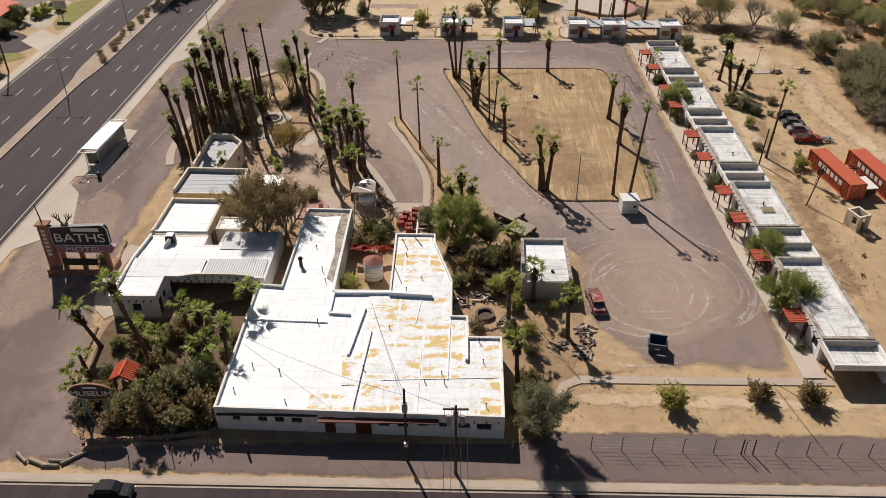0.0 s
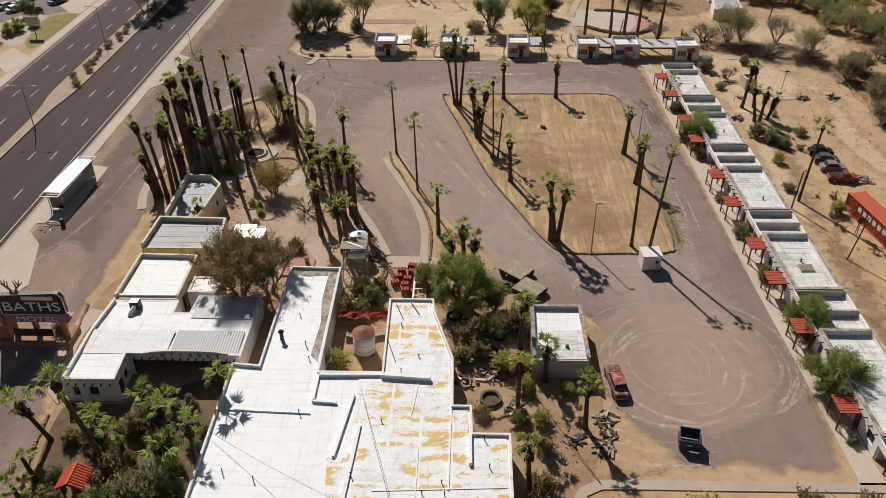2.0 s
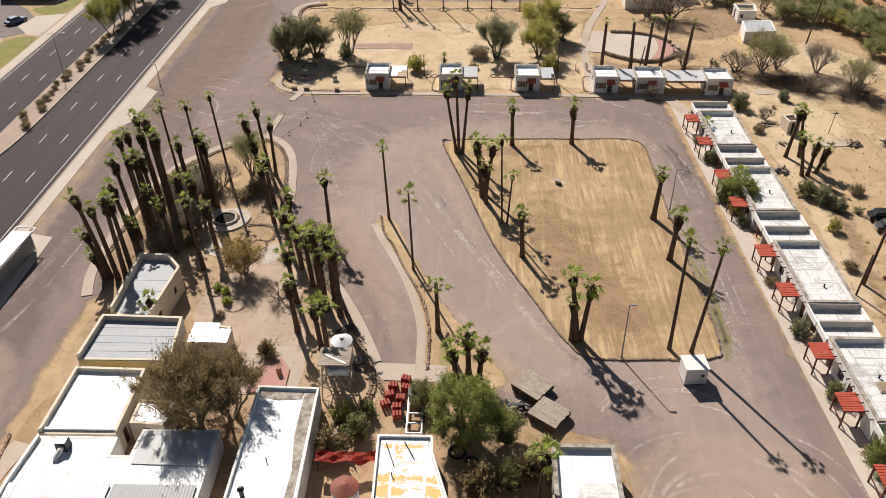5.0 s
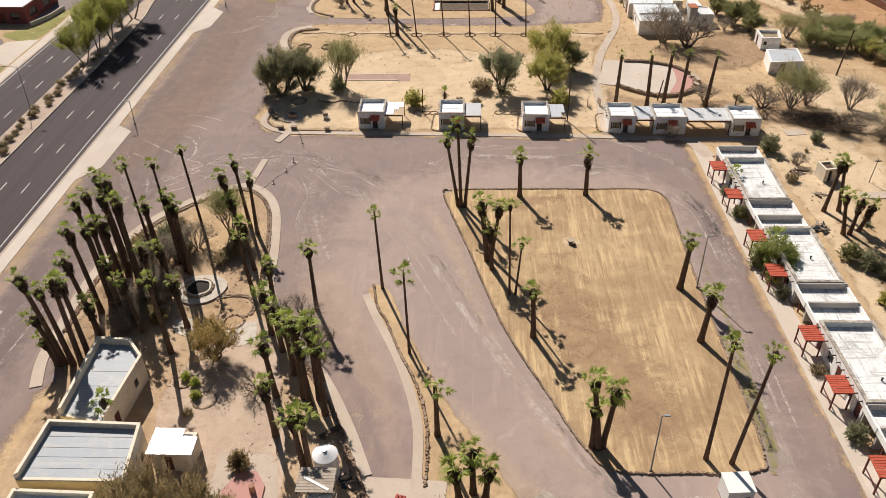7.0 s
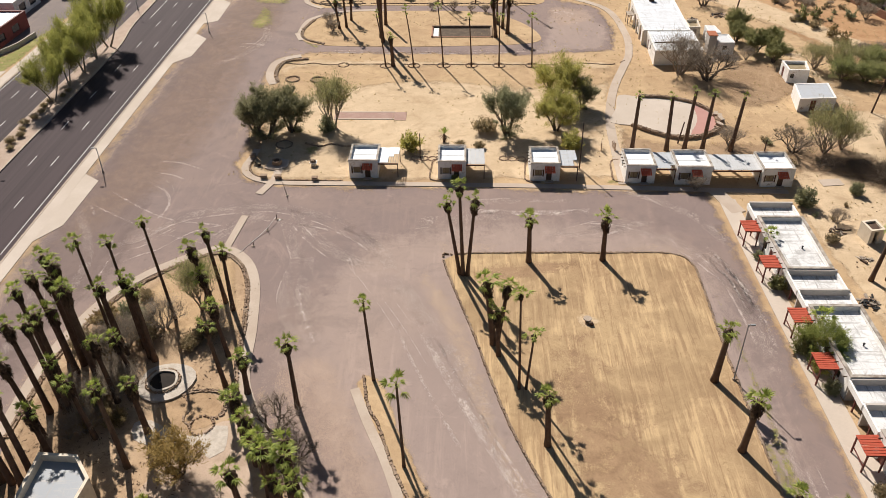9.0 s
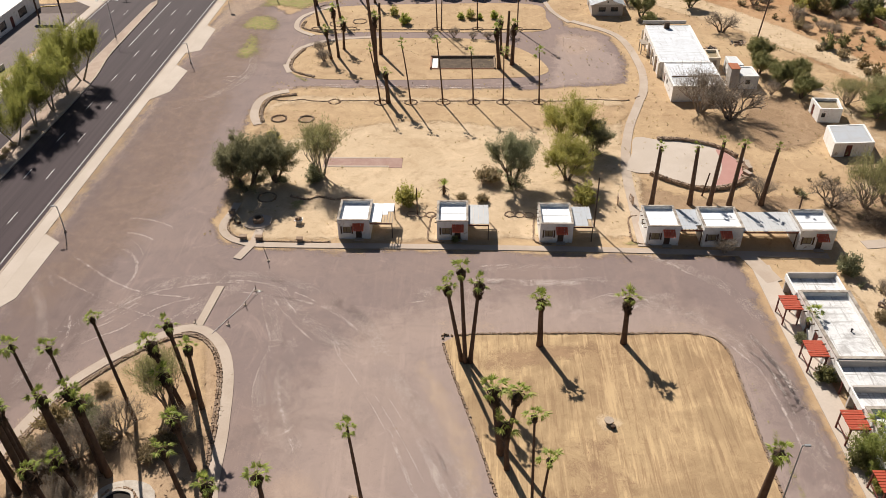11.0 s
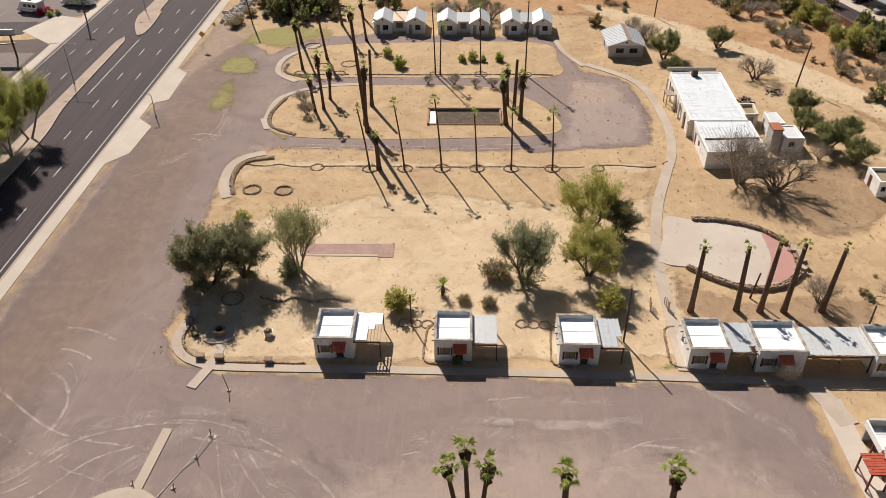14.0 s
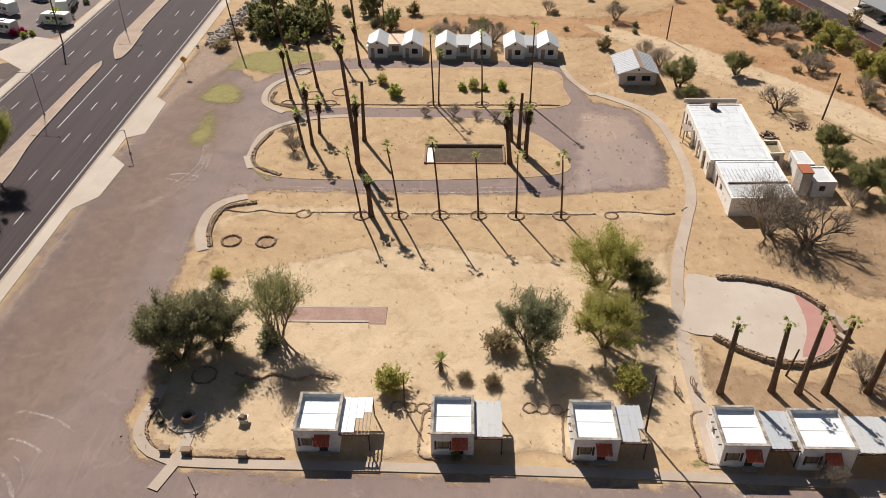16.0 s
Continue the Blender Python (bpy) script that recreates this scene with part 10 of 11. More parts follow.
# ---- water tower and yard ----
wt = thing("water_tower", Matrix.Translation((-14.1, 96.6, 0)) @ Matrix.Diagonal((0.7, 0.76, 0.78, 1)), "weathered timber water tower with a white tank beneath", "water tower")
for sx in (-1, 1):
    for sy in (-1, 1):
        part("leg", tube(bmesh.new(), (sx * 2.2, sy * 1.7, 0), (sx * 1.7, sy * 1.25, 6.3), 0.13, 0.11, 7), M_wood, wt)
for z in (2.2, 4.2):
    k = 1 - z / 28
    for sy in (-1, 1):
        part("beam", box(bmesh.new(), -2.15 * k, sy * 1.65 * k - 0.06, z, 2.15 * k, sy * 1.65 * k + 0.06, z + 0.14), M_wood, wt)
    for sx in (-1, 1):
        part("beam", box(bmesh.new(), sx * 2.15 * k - 0.05, -1.5 * k, z + 0.15, sx * 2.15 * k + 0.05, 1.5 * k, z + 0.28), M_wood, wt)
for z0, z1 in ((0.2, 2.2), (2.3, 4.2), (4.3, 6.2)):
    for s in (-1, 1):
        part("brace", tube(bmesh.new(), (-2.1, s * 1.6, z0), (2.0, s * 1.45, z1), 0.05, 0.05, 5), M_wood, wt)
        part("brace", tube(bmesh.new(), (2.1, s * 1.62, z0), (-2.0, s * 1.47, z1), 0.05, 0.05, 5), M_wood, wt)
for k in range(9):
    part("deck_board", box(bmesh.new(), -2.3, -1.75 + k * 0.39, 6.32, 2.3, -1.75 + k * 0.39 + 0.35, 6.40), M_wood, wt)
for k in range(10):
    part("joist", box(bmesh.new(), -2.2 + k * 0.48, -1.8, 6.18, -2.08 + k * 0.48, 1.75, 6.31), M_dark_wood, wt)
part("plank", box(bmesh.new(), -1.9, -0.2, 6.41, 1.9, 0.12, 6.47, pose(0.1, -0.5, 0, 0, 0, -28)), M_white_paint, wt, "pale loose plank")
tk = thing("water_tank", Matrix.Translation((-14.1, 100.8, 0.05)), "round white metal water tank with a low cone roof", "tank")
part("shell", tube(bmesh.new(), (0, 0, 0), (0, 0, 3.3), 1.12, 1.12, 28), M_sheet_white, tk)
part("roof", tube(bmesh.new(), (0, 0, 3.3), (0, 0, 3.75), 1.18, 0.2, 28), M_sheet_white, tk, "white conical tank roof")
part("hatch", tube(bmesh.new(), (0, 0, 3.751), (0, 0, 3.86), 0.22, 0.2, 14), M_steel, tk)
part("pressure_tank", tube(bmesh.new(), (-0.9, -1.2, 4.9), (2.0, -1.2, 4.9), 0.62, 0.62, 16), M_white_paint, wt, "white horizontal cylinder tank")
part("ladder", box(bmesh.new(), 2.0, -1.2, 0, 2.08, -0.7, 6.3, pose(0.2, 0, 0, 0, -3, 0)), M_wood, wt)
part("door_panel", box(bmesh.new(), 1.6, -2.3, 0.4, 2.4, -2.2, 2.1, pose(0, 0, 0, 10, 0, 0)), M_white_paint, wt)

tank = thing("storage_tank", Matrix.Translation((-11.5, 82.2, 0)), "upright white metal tank with a rusty red cone roof", "tank")
part("shell", tube(bmesh.new(), (0, 0, 0.3), (0, 0, 2.8), 1.2, 1.2, 24), M_white_paint, tank, "", True)
for z in (0.8, 1.6, 2.4):
    part("hoop", tube(bmesh.new(), (0, 0, z), (0, 0, z + 0.05), 1.225, 1.225, 24), M_sheet, tank)
part("roof", tube(bmesh.new(), (0, 0, 2.8), (0, 0, 3.25), 1.28, 0.15, 24), plain("rust_red_sheet", (0.28, 0.09, 0.06), 0.6, 0, 0.3, 0.25), tank, "rust-red conical roof")
for s in (-1, 1):
    part("sleeper", box(bmesh.new(), -1.1, s * 0.6 - 0.12, 0, 1.1, s * 0.6 + 0.12, 0.3), M_dark_wood, tank)
M_tarp = plain("red_tarpaulin", (0.50, 0.06, 0.03), 0.6, 0, 0.3, 0.3)
root = thing("tarpaulin", Matrix.Translation((-11.8, 86.2, 0)), "crumpled bright red tarpaulin strung between walls", "tarpaulin")
bm = bmesh.new()
rows = []
tr = random.Random(8)
for i in range(15):
    row = []
    for j in range(5):
        row.append(bm.verts.new((-3.0 + i * 0.43, -0.6 + j * 0.32 + tr.uniform(-0.08, 0.08), 2.0 + 0.25 * math.sin(i * 1.1) * math.cos(j * 1.3) + tr.uniform(-0.12, 0.12))))
    rows.append(row)
for i in range(14):
    for j in range(4):
        bm.faces.new((rows[i][j], rows[i + 1][j], rows[i + 1][j + 1], rows[i][j + 1]))
bmesh.ops.solidify(bm, geom=bm.faces[:], thickness=0.02)
part("sheet", bm, M_tarp, root)
for x in (-2.9, 0, 2.9):
    part("prop", tube(bmesh.new(), (x, 0, 0), (x, 0, 1.9), 0.06, 0.05, 6), M_dark_wood, root)
M_stack = plain("red_stack", (0.36, 0.055, 0.035), 0.7, 0, 0.3, 0.25)
for k, (x, y) in enumerate(((-8.4, 97.0), (-7.1, 98.0), (-7.0, 96.7), (-8.7, 95.7), (-7.5, 95.2), (-7.8, 94.0), (-7.7, 92.9), (-9.0, 94.4))):
    root = thing("tile_stack", pose(x, y, 0.03, 0, 0, pr.uniform(-25, 25)), "stack of red clay roof tiles on a pallet", "tile stack", "red tile stacks")
    part("pallet", box(bmesh.new(), -0.5, -0.45, 0, 0.5, 0.45, 0.12), M_wood, root)
    for r in range(3):
        for c in range(3):
            part("tile_block", box(bmesh.new(), -0.48 + c * 0.33, -0.42, 0.125 + r * 0.26, -0.2 + c * 0.33, 0.42 - 0.05 * r, 0.36 + r * 0.26, taper=0.02), M_stack, root)
fr = thing("trailer_frame", Matrix.Translation((-5.9, 93.0, 0)), "grey metal trailer frame with a box on its end", "trailer")
for x in (-0.75, 0.75):
    part("rail", box(bmesh.new(), x - 0.08, -2.6, 0.5, x + 0.08, 2.6, 0.66), M_steel, fr)
for y in (-2.5, -1.2, 0.1, 1.3):
    part("cross_member", box(bmesh.new(), -0.67, y - 0.06, 0.52, 0.67, y + 0.06, 0.64), M_steel, fr)
part("box", box(bmesh.new(), -0.75, 1.7, 0.67, 0.75, 2.6, 1.5), M_steel, fr)
part("box_lid", box(bmesh.new(), -0.8, 1.65, 1.5, 0.8, 2.65, 1.56), M_black, fr)
for s in (-1, 1):
    part("wheel", tube(bmesh.new(), (s * 0.85, -0.5, 0.35), (s * 1.05, -0.5, 0.35), 0.35, 0.35, 12), M_tyre, fr)


def wagon(x, y, turn, L=3.4, W=3.0):
    root = thing("flat_wagon", pose(x, y, 0, 0, 0, turn), "old flat wooden wagon with grey planks", "wagon", "old wagons")
    n = 8
    for k in range(n):
        part("plank", box(bmesh.new(), -L / 2, -W / 2 + W * k / n + 0.01, 0.85, L / 2 - pr.uniform(0, 0.15), -W / 2 + W * (k + 1) / n - 0.01, 0.92), M_wood, root)
    for yy in (-W * 0.3, W * 0.3):
        part("beam", box(bmesh.new(), -L / 2, yy - 0.08, 0.66, L / 2, yy + 0.08, 0.849), M_dark_wood, root)
    for sx in (-0.34, 0.34):
        part("axle", tube(bmesh.new(), (L * sx, -W / 2 + 0.1, 0.45), (L * sx, W / 2 - 0.1, 0.45), 0.06, 0.06, 6), M_black, root)
        for s in (-1, 1):
            part("wheel", tube(bmesh.new(), (L * sx, s * (W / 2 - 0.2), 0.45), (L * sx, s * (W / 2), 0.45), 0.45, 0.45, 14), M_dark_wood, root)
    part("side_board", box(bmesh.new(), -L / 2, -W / 2 - 0.06, 0.7, L / 2, -W / 2, 1.0), M_dark_wood, root)


wagon(6.2, 97.0, -42)
wagon(7.6, 93.2, -38)
rubble(4.6, 94.2, 1.2, "heap of dark broken boards beside wagons", [M_dark_wood, M_wood, M_black], 24, 0.8)


def tyre(x, y, r=0.45, flat=True):
    root = thing("old_tyre", Matrix.Translation((x, y, 0.16)), "old black tyre lying on the dirt", "tyre", "old tyres")
    bm = bmesh.new()
    rings = []
    for i in range(16):
        a = i * math.tau / 16
        rings.append([bm.verts.new((math.cos(a) * (r + 0.14 * math.cos(b)), math.sin(a) * (r + 0.14 * math.cos(b)), 0.13 * math.sin(b))) for b in [k * math.tau / 7 for k in range(7)]])
    for i in range(16):
        p, q = rings[i], rings[(i + 1) % 16]
        for k in range(7):
            bm.faces.new((p[k], q[k], q[(k + 1) % 7], p[(k + 1) % 7]))
    part("ring", bm, M_tyre, root, "", True)


for x, y, r in ((2.6, 85.6, 0.8), (3.6, 84.8, 0.6), (-1.6, 88.6, 0.8), (-0.2, 87.4, 0.6), (4.2, 80.0, 0.5), (2.6, 82.2, 0.8), (1.6, 79.0, 0.5)):
    tyre(x, y, r)
for x, y, r, lab in ((-0.1, 77.4, 1.6, "heap of dark timber and metal scrap"), (2.6, 78.6, 1.2, "loose boards and pipes on the earth"), (13.9, 72.4, 1.2, "heap of rusty machinery and boards"), (13.7, 70.4, 1.2, "heap of dark iron scrap"), (13.4, 68.4, 1.0, "heap of rusty iron and boards"), (10.4, 69.6, 0.9, "dark scattered scrap on the earth"), (4.8, 73.6, 1.0, "scattered boards on the earth"), (9.5, 60.6, 1.2, "stack of dark timber beside the path"), (-13.6, 77.6, 1.0, "heap of broken timber"), (-12.6, 100.5, 0.9, "scattered pale stones and boards"),
                     (-27, 98.6, 1.0, "scattered pale garden debris on earth"), (-12.8, 91.5, 1.0, "dark heap of garden debris"), (53.5, 242.5, 1.8, "fallen grey boards and rubble"), (47.2, 239.5, 1.4, "rusty scrap on the ground"), (45.8, 217.6, 1.2, "loose boards near the annexe"), (46.8, 143.2, 1.2, "fallen log and boards behind the rooms"), (60.4, 152.0, 1.2, "heap of pale dead branches")):
    rubble(x, y, r, lab, [M_dark_wood, M_wood, M_sheet_rust, M_black], 22, 0.7, h=0.5)
for x, y in ((-14.6, 106.0),):
    root = thing("log_bench", pose(x, y, 0.05, 0, 0, pr.uniform(40, 70)), "dark heavy timber bench by the walk", "bench", "timber benches")
    part("seat", box(bmesh.new(), -1.2, -0.3, 0.35, 1.2, 0.3, 0.5), M_dark_wood, root)
    for sx in (-0.8, 0.8):
        part("leg", box(bmesh.new(), sx - 0.12, -0.22, 0, sx + 0.12, 0.22, 0.35), M_dark_wood, root)
# round concrete basin and curved kerb in the yard
def ring_wall(name, x, y, r, h, t, mat, label, category, fill=None, fill_z=0.1, a0=0.0, a1=math.tau):
    root = thing(name, Matrix.Translation((x, y, 0.03)), label, category)
    bm = bmesh.new()
    full = a1 - a0 > math.tau - 0.01
    n = 36
    rows = []
    for i in range(n if full else n + 1):
        a = a0 + (a1 - a0) * i / n
        w = 1 + 0.03 * math.sin(a * 5 + x)
        rows.append([bm.verts.new((math.cos(a) * q * w, math.sin(a) * q * w, z)) for q, z in ((r, 0), (r, h), (r - t, h), (r - t, 0))])
    for i in range(n):
        p, q = rows[i], rows[(i + 1) % len(rows)]
        for k in range(3):
            bm.faces.new((p[k], q[k], q[k + 1], p[k + 1]))
    bmesh.ops.recalc_face_normals(bm, faces=bm.faces[:])
    part("wall", bm, mat, root)
    if fill:
        part("basin_floor", tube(bmesh.new(), (0, 0, 0), (0, 0, fill_z), r - t - 0.01, r - t - 0.01, 28), fill, root)
    return root


# near-black fill: the darkness of a deep hole put into its colour
M_hole_dark = rough_mat("hole_dark_fill", (0.022, 0.018, 0.015), (0.045, 0.034, 0.027), 0.8, 6.0)
M_rim_dark = rough_mat("sooty_concrete", (0.085, 0.075, 0.065), (0.19, 0.165, 0.14), 0.9, 6.0)
M_dark_soil = rough_mat("dark_soil", (0.09, 0.065, 0.045), (0.16, 0.115, 0.08), 0.8, 6.0)
ring_wall("stone_basin", 2.4, 74.9, 1.15, 0.4, 0.28, M_rim_dark, "low round dark basin rim full of soil", "basin", M_dark_soil)
stone_wall([(-0.8, 73.4), (0.6, 73.4), (1.4, 72.7), (2.8, 72.3), (4.2, 72.8)], 0.35, 0.35, "low curved kerb of stones in the yard")

POOL = (-34.0, 128.75)
for pts in ([(-110, 268), (-95.2, 269.6), (-89.6, 272), (-89.4, 264.8), (-88.6, 252.8), (-89.2, 244), (-97, 243), (-108, 250)], [(-118, 290), (-93.0, 286), (-91.6, 277.6), (-99.0, 273.8), (-112, 277.6)]):
    patch("parking_lot", pts, 0.028, M_west_lot, "dark brownish asphalt forecourt across the highway", "parking lot", curved=False, soft=0.5)
# ---- grotto pools in the palm grove ----
M_flag = rough_mat("pale_flagstone", (0.58, 0.52, 0.45), (0.40, 0.34, 0.28), 1.4, 6.0, 0.9, 0.4)
patch("pool_apron", [(-36.6, 128.4), (-36.0, 130.6), (-33.9, 131.5), (-31.6, 131.0), (-30.6, 129.4), (-31.2, 127.4), (-32.4, 126.2), (-34.2, 125.8), (-35.8, 126.6)], 0.3, M_flag, "raised pale flagstone surround of the round pool", "paving", skirt=0.3, step=0.7)
ring_wall("round_pool", POOL[0], POOL[1], 1.62, 0.52, 0.25, M_flag, "round pale stone pool with dark rubble inside", "pool", M_hole_dark, 0.34)
stone_wall([(POOL[0] + 1.75 * math.cos(k * math.tau / 10), POOL[1] + 1.75 * math.sin(k * math.tau / 10)) for k in range(10)], 0.34, 0.4, "ring of pale stones round the pool", True, z=0.28, name="stone_ring")
patch("sunken_pool_floor", [(-33.4, 125.9), (-31.2, 127.0), (-28.2, 127.2), (-26.8, 125.4), (-27.0, 123.2), (-29.2, 122.2), (-32.0, 122.8), (-33.6, 124.2)], 0.092, M_yard, "dry brown earth in the sunken pool", "ground")
stone_wall([(-33.6, 125.9), (-32.0, 126.9), (-29.9, 127.6), (-27.6, 127.4), (-26.5, 125.9), (-26.7, 124.2), (-27.4, 123.8)], 0.34, 0.5, "curving low stone wall of the sunken pool", rows=2)
stone_wall([(-31.6, 127.2), (-30.2, 125.4), (-30.4, 123.6), (-29.4, 122.6)], 0.3, 0.35, "curving low stone wall of the sunken pool")
stone_ring(-28.3, 122.8, 1.2, "small ring of stones in the sunken pool", 0.34, 0.42)
patch("pool_terrace", [(-34.6, 120.9), (-31.6, 119.9), (-28.4, 120.2), (-26.4, 118.6), (-25.2, 119.6), (-25.6, 122.8), (-26.8, 122.8), (-28.2, 121.4), (-31.0, 121.9), (-33.6, 123.4), (-35.2, 123)], 0.11, M_flag, "pale paved terrace by the pools", "terrace", skirt=0.05, step=0.8)
rubble(POOL[0], POOL[1], 0.95, "dark rubble and pale stones inside the pool", [M_black, M_hole_dark, M_dark_soil, M_flag, M_stone], 30, 0.3, "rubble", 0.5)
stone_ring(-31.4, 113.0, 0.9)
for x, y in ((-29.4, 110.8), (-30.0, 112.6), (-31.2, 113.4)):
    tree("bush_green", x, y, 0.5, "spiky green garden plant in a stone ring", "plant", name="garden_plant")
root = thing("garden_terrace", Matrix.Translation((-20.6, 98.3, 0)), "raised terrace with dark red paving", "terrace")
bm = bmesh.new()
hexa_n(bm, [(-3.2, -2.2), (-0.1, -2.2), (0.8, -1.4), (0.8, 1.3), (-0.3, 2.9), (-1.9, 2.9), (-3.1, 0.6)], 0, 0.3)
part("slab", bm, M_red_floor, root)
bm = bmesh.new()
hexa_n(bm, [(-4.2, -2.4), (2.0, -2.4), (2.2, 0), (1.6, 3.6), (0.6, 5.0), (-4.4, 5.2)], 0, 0.12)
part("apron", bm, M_walk, root, "pale concrete apron")
part("post", tube(bmesh.new(), (-0.2, 0.6, 0.3), (-0.2, 0.6, 1.1), 0.3, 0.26, 10), M_brick, root)

# dead fronds and leaves lying under the grove's palms
lr = random.Random(61)
bm = bmesh.new()
for x0, x1, y0, y1, n in ((-47, -36, 114, 140, 900), (-33, -27, 126, 146, 260), (-23, -17.5, 99, 112, 70), (-36, -27, 110, 120, 200), (-0.5, 14, 60, 90, 520), (-41, -25.5, 56, 74, 420)):
    for k in range(n):
        x, y = lr.uniform(x0, x1), lr.uniform(y0, y1)
        if noise.noise(Vector((x, y, 5)) * 0.22) < -0.1 or (x - POOL[0]) ** 2 + (y - POOL[1]) ** 2 < 10 or (x < -35 and y < 116.6):
            continue
        a, L, w = lr.uniform(0, math.tau), lr.uniform(0.15, 0.55), lr.uniform(0.02, 0.07)
        d, z = Vector((math.cos(a), math.sin(a), 0)), lr.uniform(0.095, 0.11) if y > 95 else lr.uniform(0.055, 0.07)
        e = Vector((-d.y, d.x, 0)) * w
        c = Vector((x, y, z))
        bm.faces.new([bm.verts.new(c - d * L * 0.5), bm.verts.new(c + e), bm.verts.new(c + d * L * 0.5 + Vector((0, 0, 0.04))), bm.verts.new(c - e)])
tagged(link("dead_frond_litter", bm, leaf_mat("frond_litter", (0.10, 0.066, 0.042), (0.26, 0.18, 0.11), (0.16, 0.105, 0.066))), "brown dead fronds littering the ground under palms", "litter", kind="stuff")
for k in range(16):
    x, y = lr.uniform(-44.5, -36.5), lr.uniform(121, 135)
    tree(lr.choice(("bush_dry", "bare_b", "bush_tam")), x, y, lr.uniform(0.45, 0.85), "tangled dry brush between the grove's palms", "bush", group="grove brush")
stone_wall([(-20.7, 112.4), (-20.2, 108), (-19.4, 103.4)], 0.3, 0.4, "low stone edging in the grove")
stone_wall([(-13.4, 105.2), (-11.9, 102), (-10.9, 99.2), (-10.6, 96.6), (-11.4, 94.2)], 0.5, 0.6, "rough stone bank beside the tile stacks", rows=2)

# leaning barrier posts with a fallen rope on the lot
for x, y, h, lx, ly in ((-27.7, 167.0, 2.0, -0.5, 0.4), (-28.0, 160.7, 0.9, 0.0, 0.1), (-28.7, 157.9, 0.8, 0.2, -0.3), (-29.9, 154.2, 0.6, 0.1, 0.1), (-33.9, 154.6, 0.6, 0.1, 0.0)):
    root = thing("barrier_post", Matrix.Translation((x, y, 0)), "thin leaning barrier post on the asphalt", "post", "barrier posts")
    part("post", tube(bmesh.new(), (0, 0, 0), (lx, ly, h), 0.06, 0.05, 6), M_wood if h > 1.5 else M_dark_wood, root)
    part("foot", tube(bmesh.new(), (0, 0, 0), (0, 0, 0.12), 0.26, 0.2, 10), M_kerb, root)
root = thing("rope", Matrix.Translation((-28.0, 160.6, 0.05)), "pale rope lying slack on the asphalt", "rope")
pts = spline([(0, 0, 0.5), (-0.7, -2.4, 0.3), (-1.6, -4.2, 0.03), (-2.4, -5.9, 0.03), (-3.3, -8.0, 0.08)], 0.6)
part("strand", pipe(bmesh.new(), pts, [0.035] * len(pts), 5), M_paint, root)
rubble(-27.5, 160.7, 0.4, "crumpled white rag beside a barrier post", [M_white_paint, M_kerb], 7, 0.22, "rag", 0.12)

# ---- cottage yard features ----
patch("fountain_slab", [(-32.6, 174.8), (-32.3, 177.0), (-30.6, 177.8), (-29.2, 177.2), (-29.1, 175.2), (-30.2, 174.3), (-31.6, 174.2)], 0.2, M_walk, "pale concrete slab round a well", "slab", skirt=0.2)
ring_wall("stone_well", -30.9, 176.0, 0.75, 0.8, 0.25, M_stone, "round rough stone well with a dark opening", "well", M_hole_dark, 0.3)
root = thing("rustic_bench", pose(-33.9, 176.0, 0.05, 0, 0, -55), "pale rustic wooden bench", "bench")
part("seat", box(bmesh.new(), -0.7, -0.25, 0.4, 0.7, 0.25, 0.46), M_board, root)
part("backrest", box(bmesh.new(), -0.7, 0.25, 0.6, 0.7, 0.31, 0.95), M_board, root)
for sx in (-0.6, 0.6):
    part("leg", box(bmesh.new(), sx - 0.05, -0.22, 0, sx + 0.05, 0.3, 0.4), M_dark_wood, root)


def planter(x, y):
    root = thing("stone_planter", Matrix.Translation((x, y, 0.04)), "square white planter with a dark top", "planter")
    part("base", box(bmesh.new(), -0.35, -0.35, 0, 0.35, 0.35, 0.5, taper=0.06), M_cream_wall, root)
    part("tray", box(bmesh.new(), -0.55, -0.45, 0.5, 0.55, 0.45, 0.6), M_white_wall, root)
    for k in range(7):
        part("stone", box(bmesh.new(), -0.2, -0.2, 0, 0.2, 0.2, 0.35, pose(pr.uniform(-0.3, 0.3), pr.uniform(-0.2, 0.2), 0.6, pr.uniform(-20, 20), pr.uniform(-20, 20), pr.uniform(0, 90)), taper=0.08), M_stone, root)


planter(-25.2, 175.9)
for x, y, w in ((-32.1, 171.9, 0.9), (-29.9, 171.75, 0.9), (-24.3, 171.35, 0.8), (-35.1, 178.2, 0.8)):
    root = thing("pillar_block", Matrix.Translation((x, y, 0.04)), "low square stone pillar in the garden wall", "pillar", "wall pillars")
    part("block", box(bmesh.new(), -w / 2, -0.28, 0, w / 2, 0.28, 0.5, taper=0.05), M_stone, root)
    part("cap", box(bmesh.new(), -w / 2 - 0.06, -0.34, 0.5, w / 2 + 0.06, 0.34, 0.6), M_stone, root)
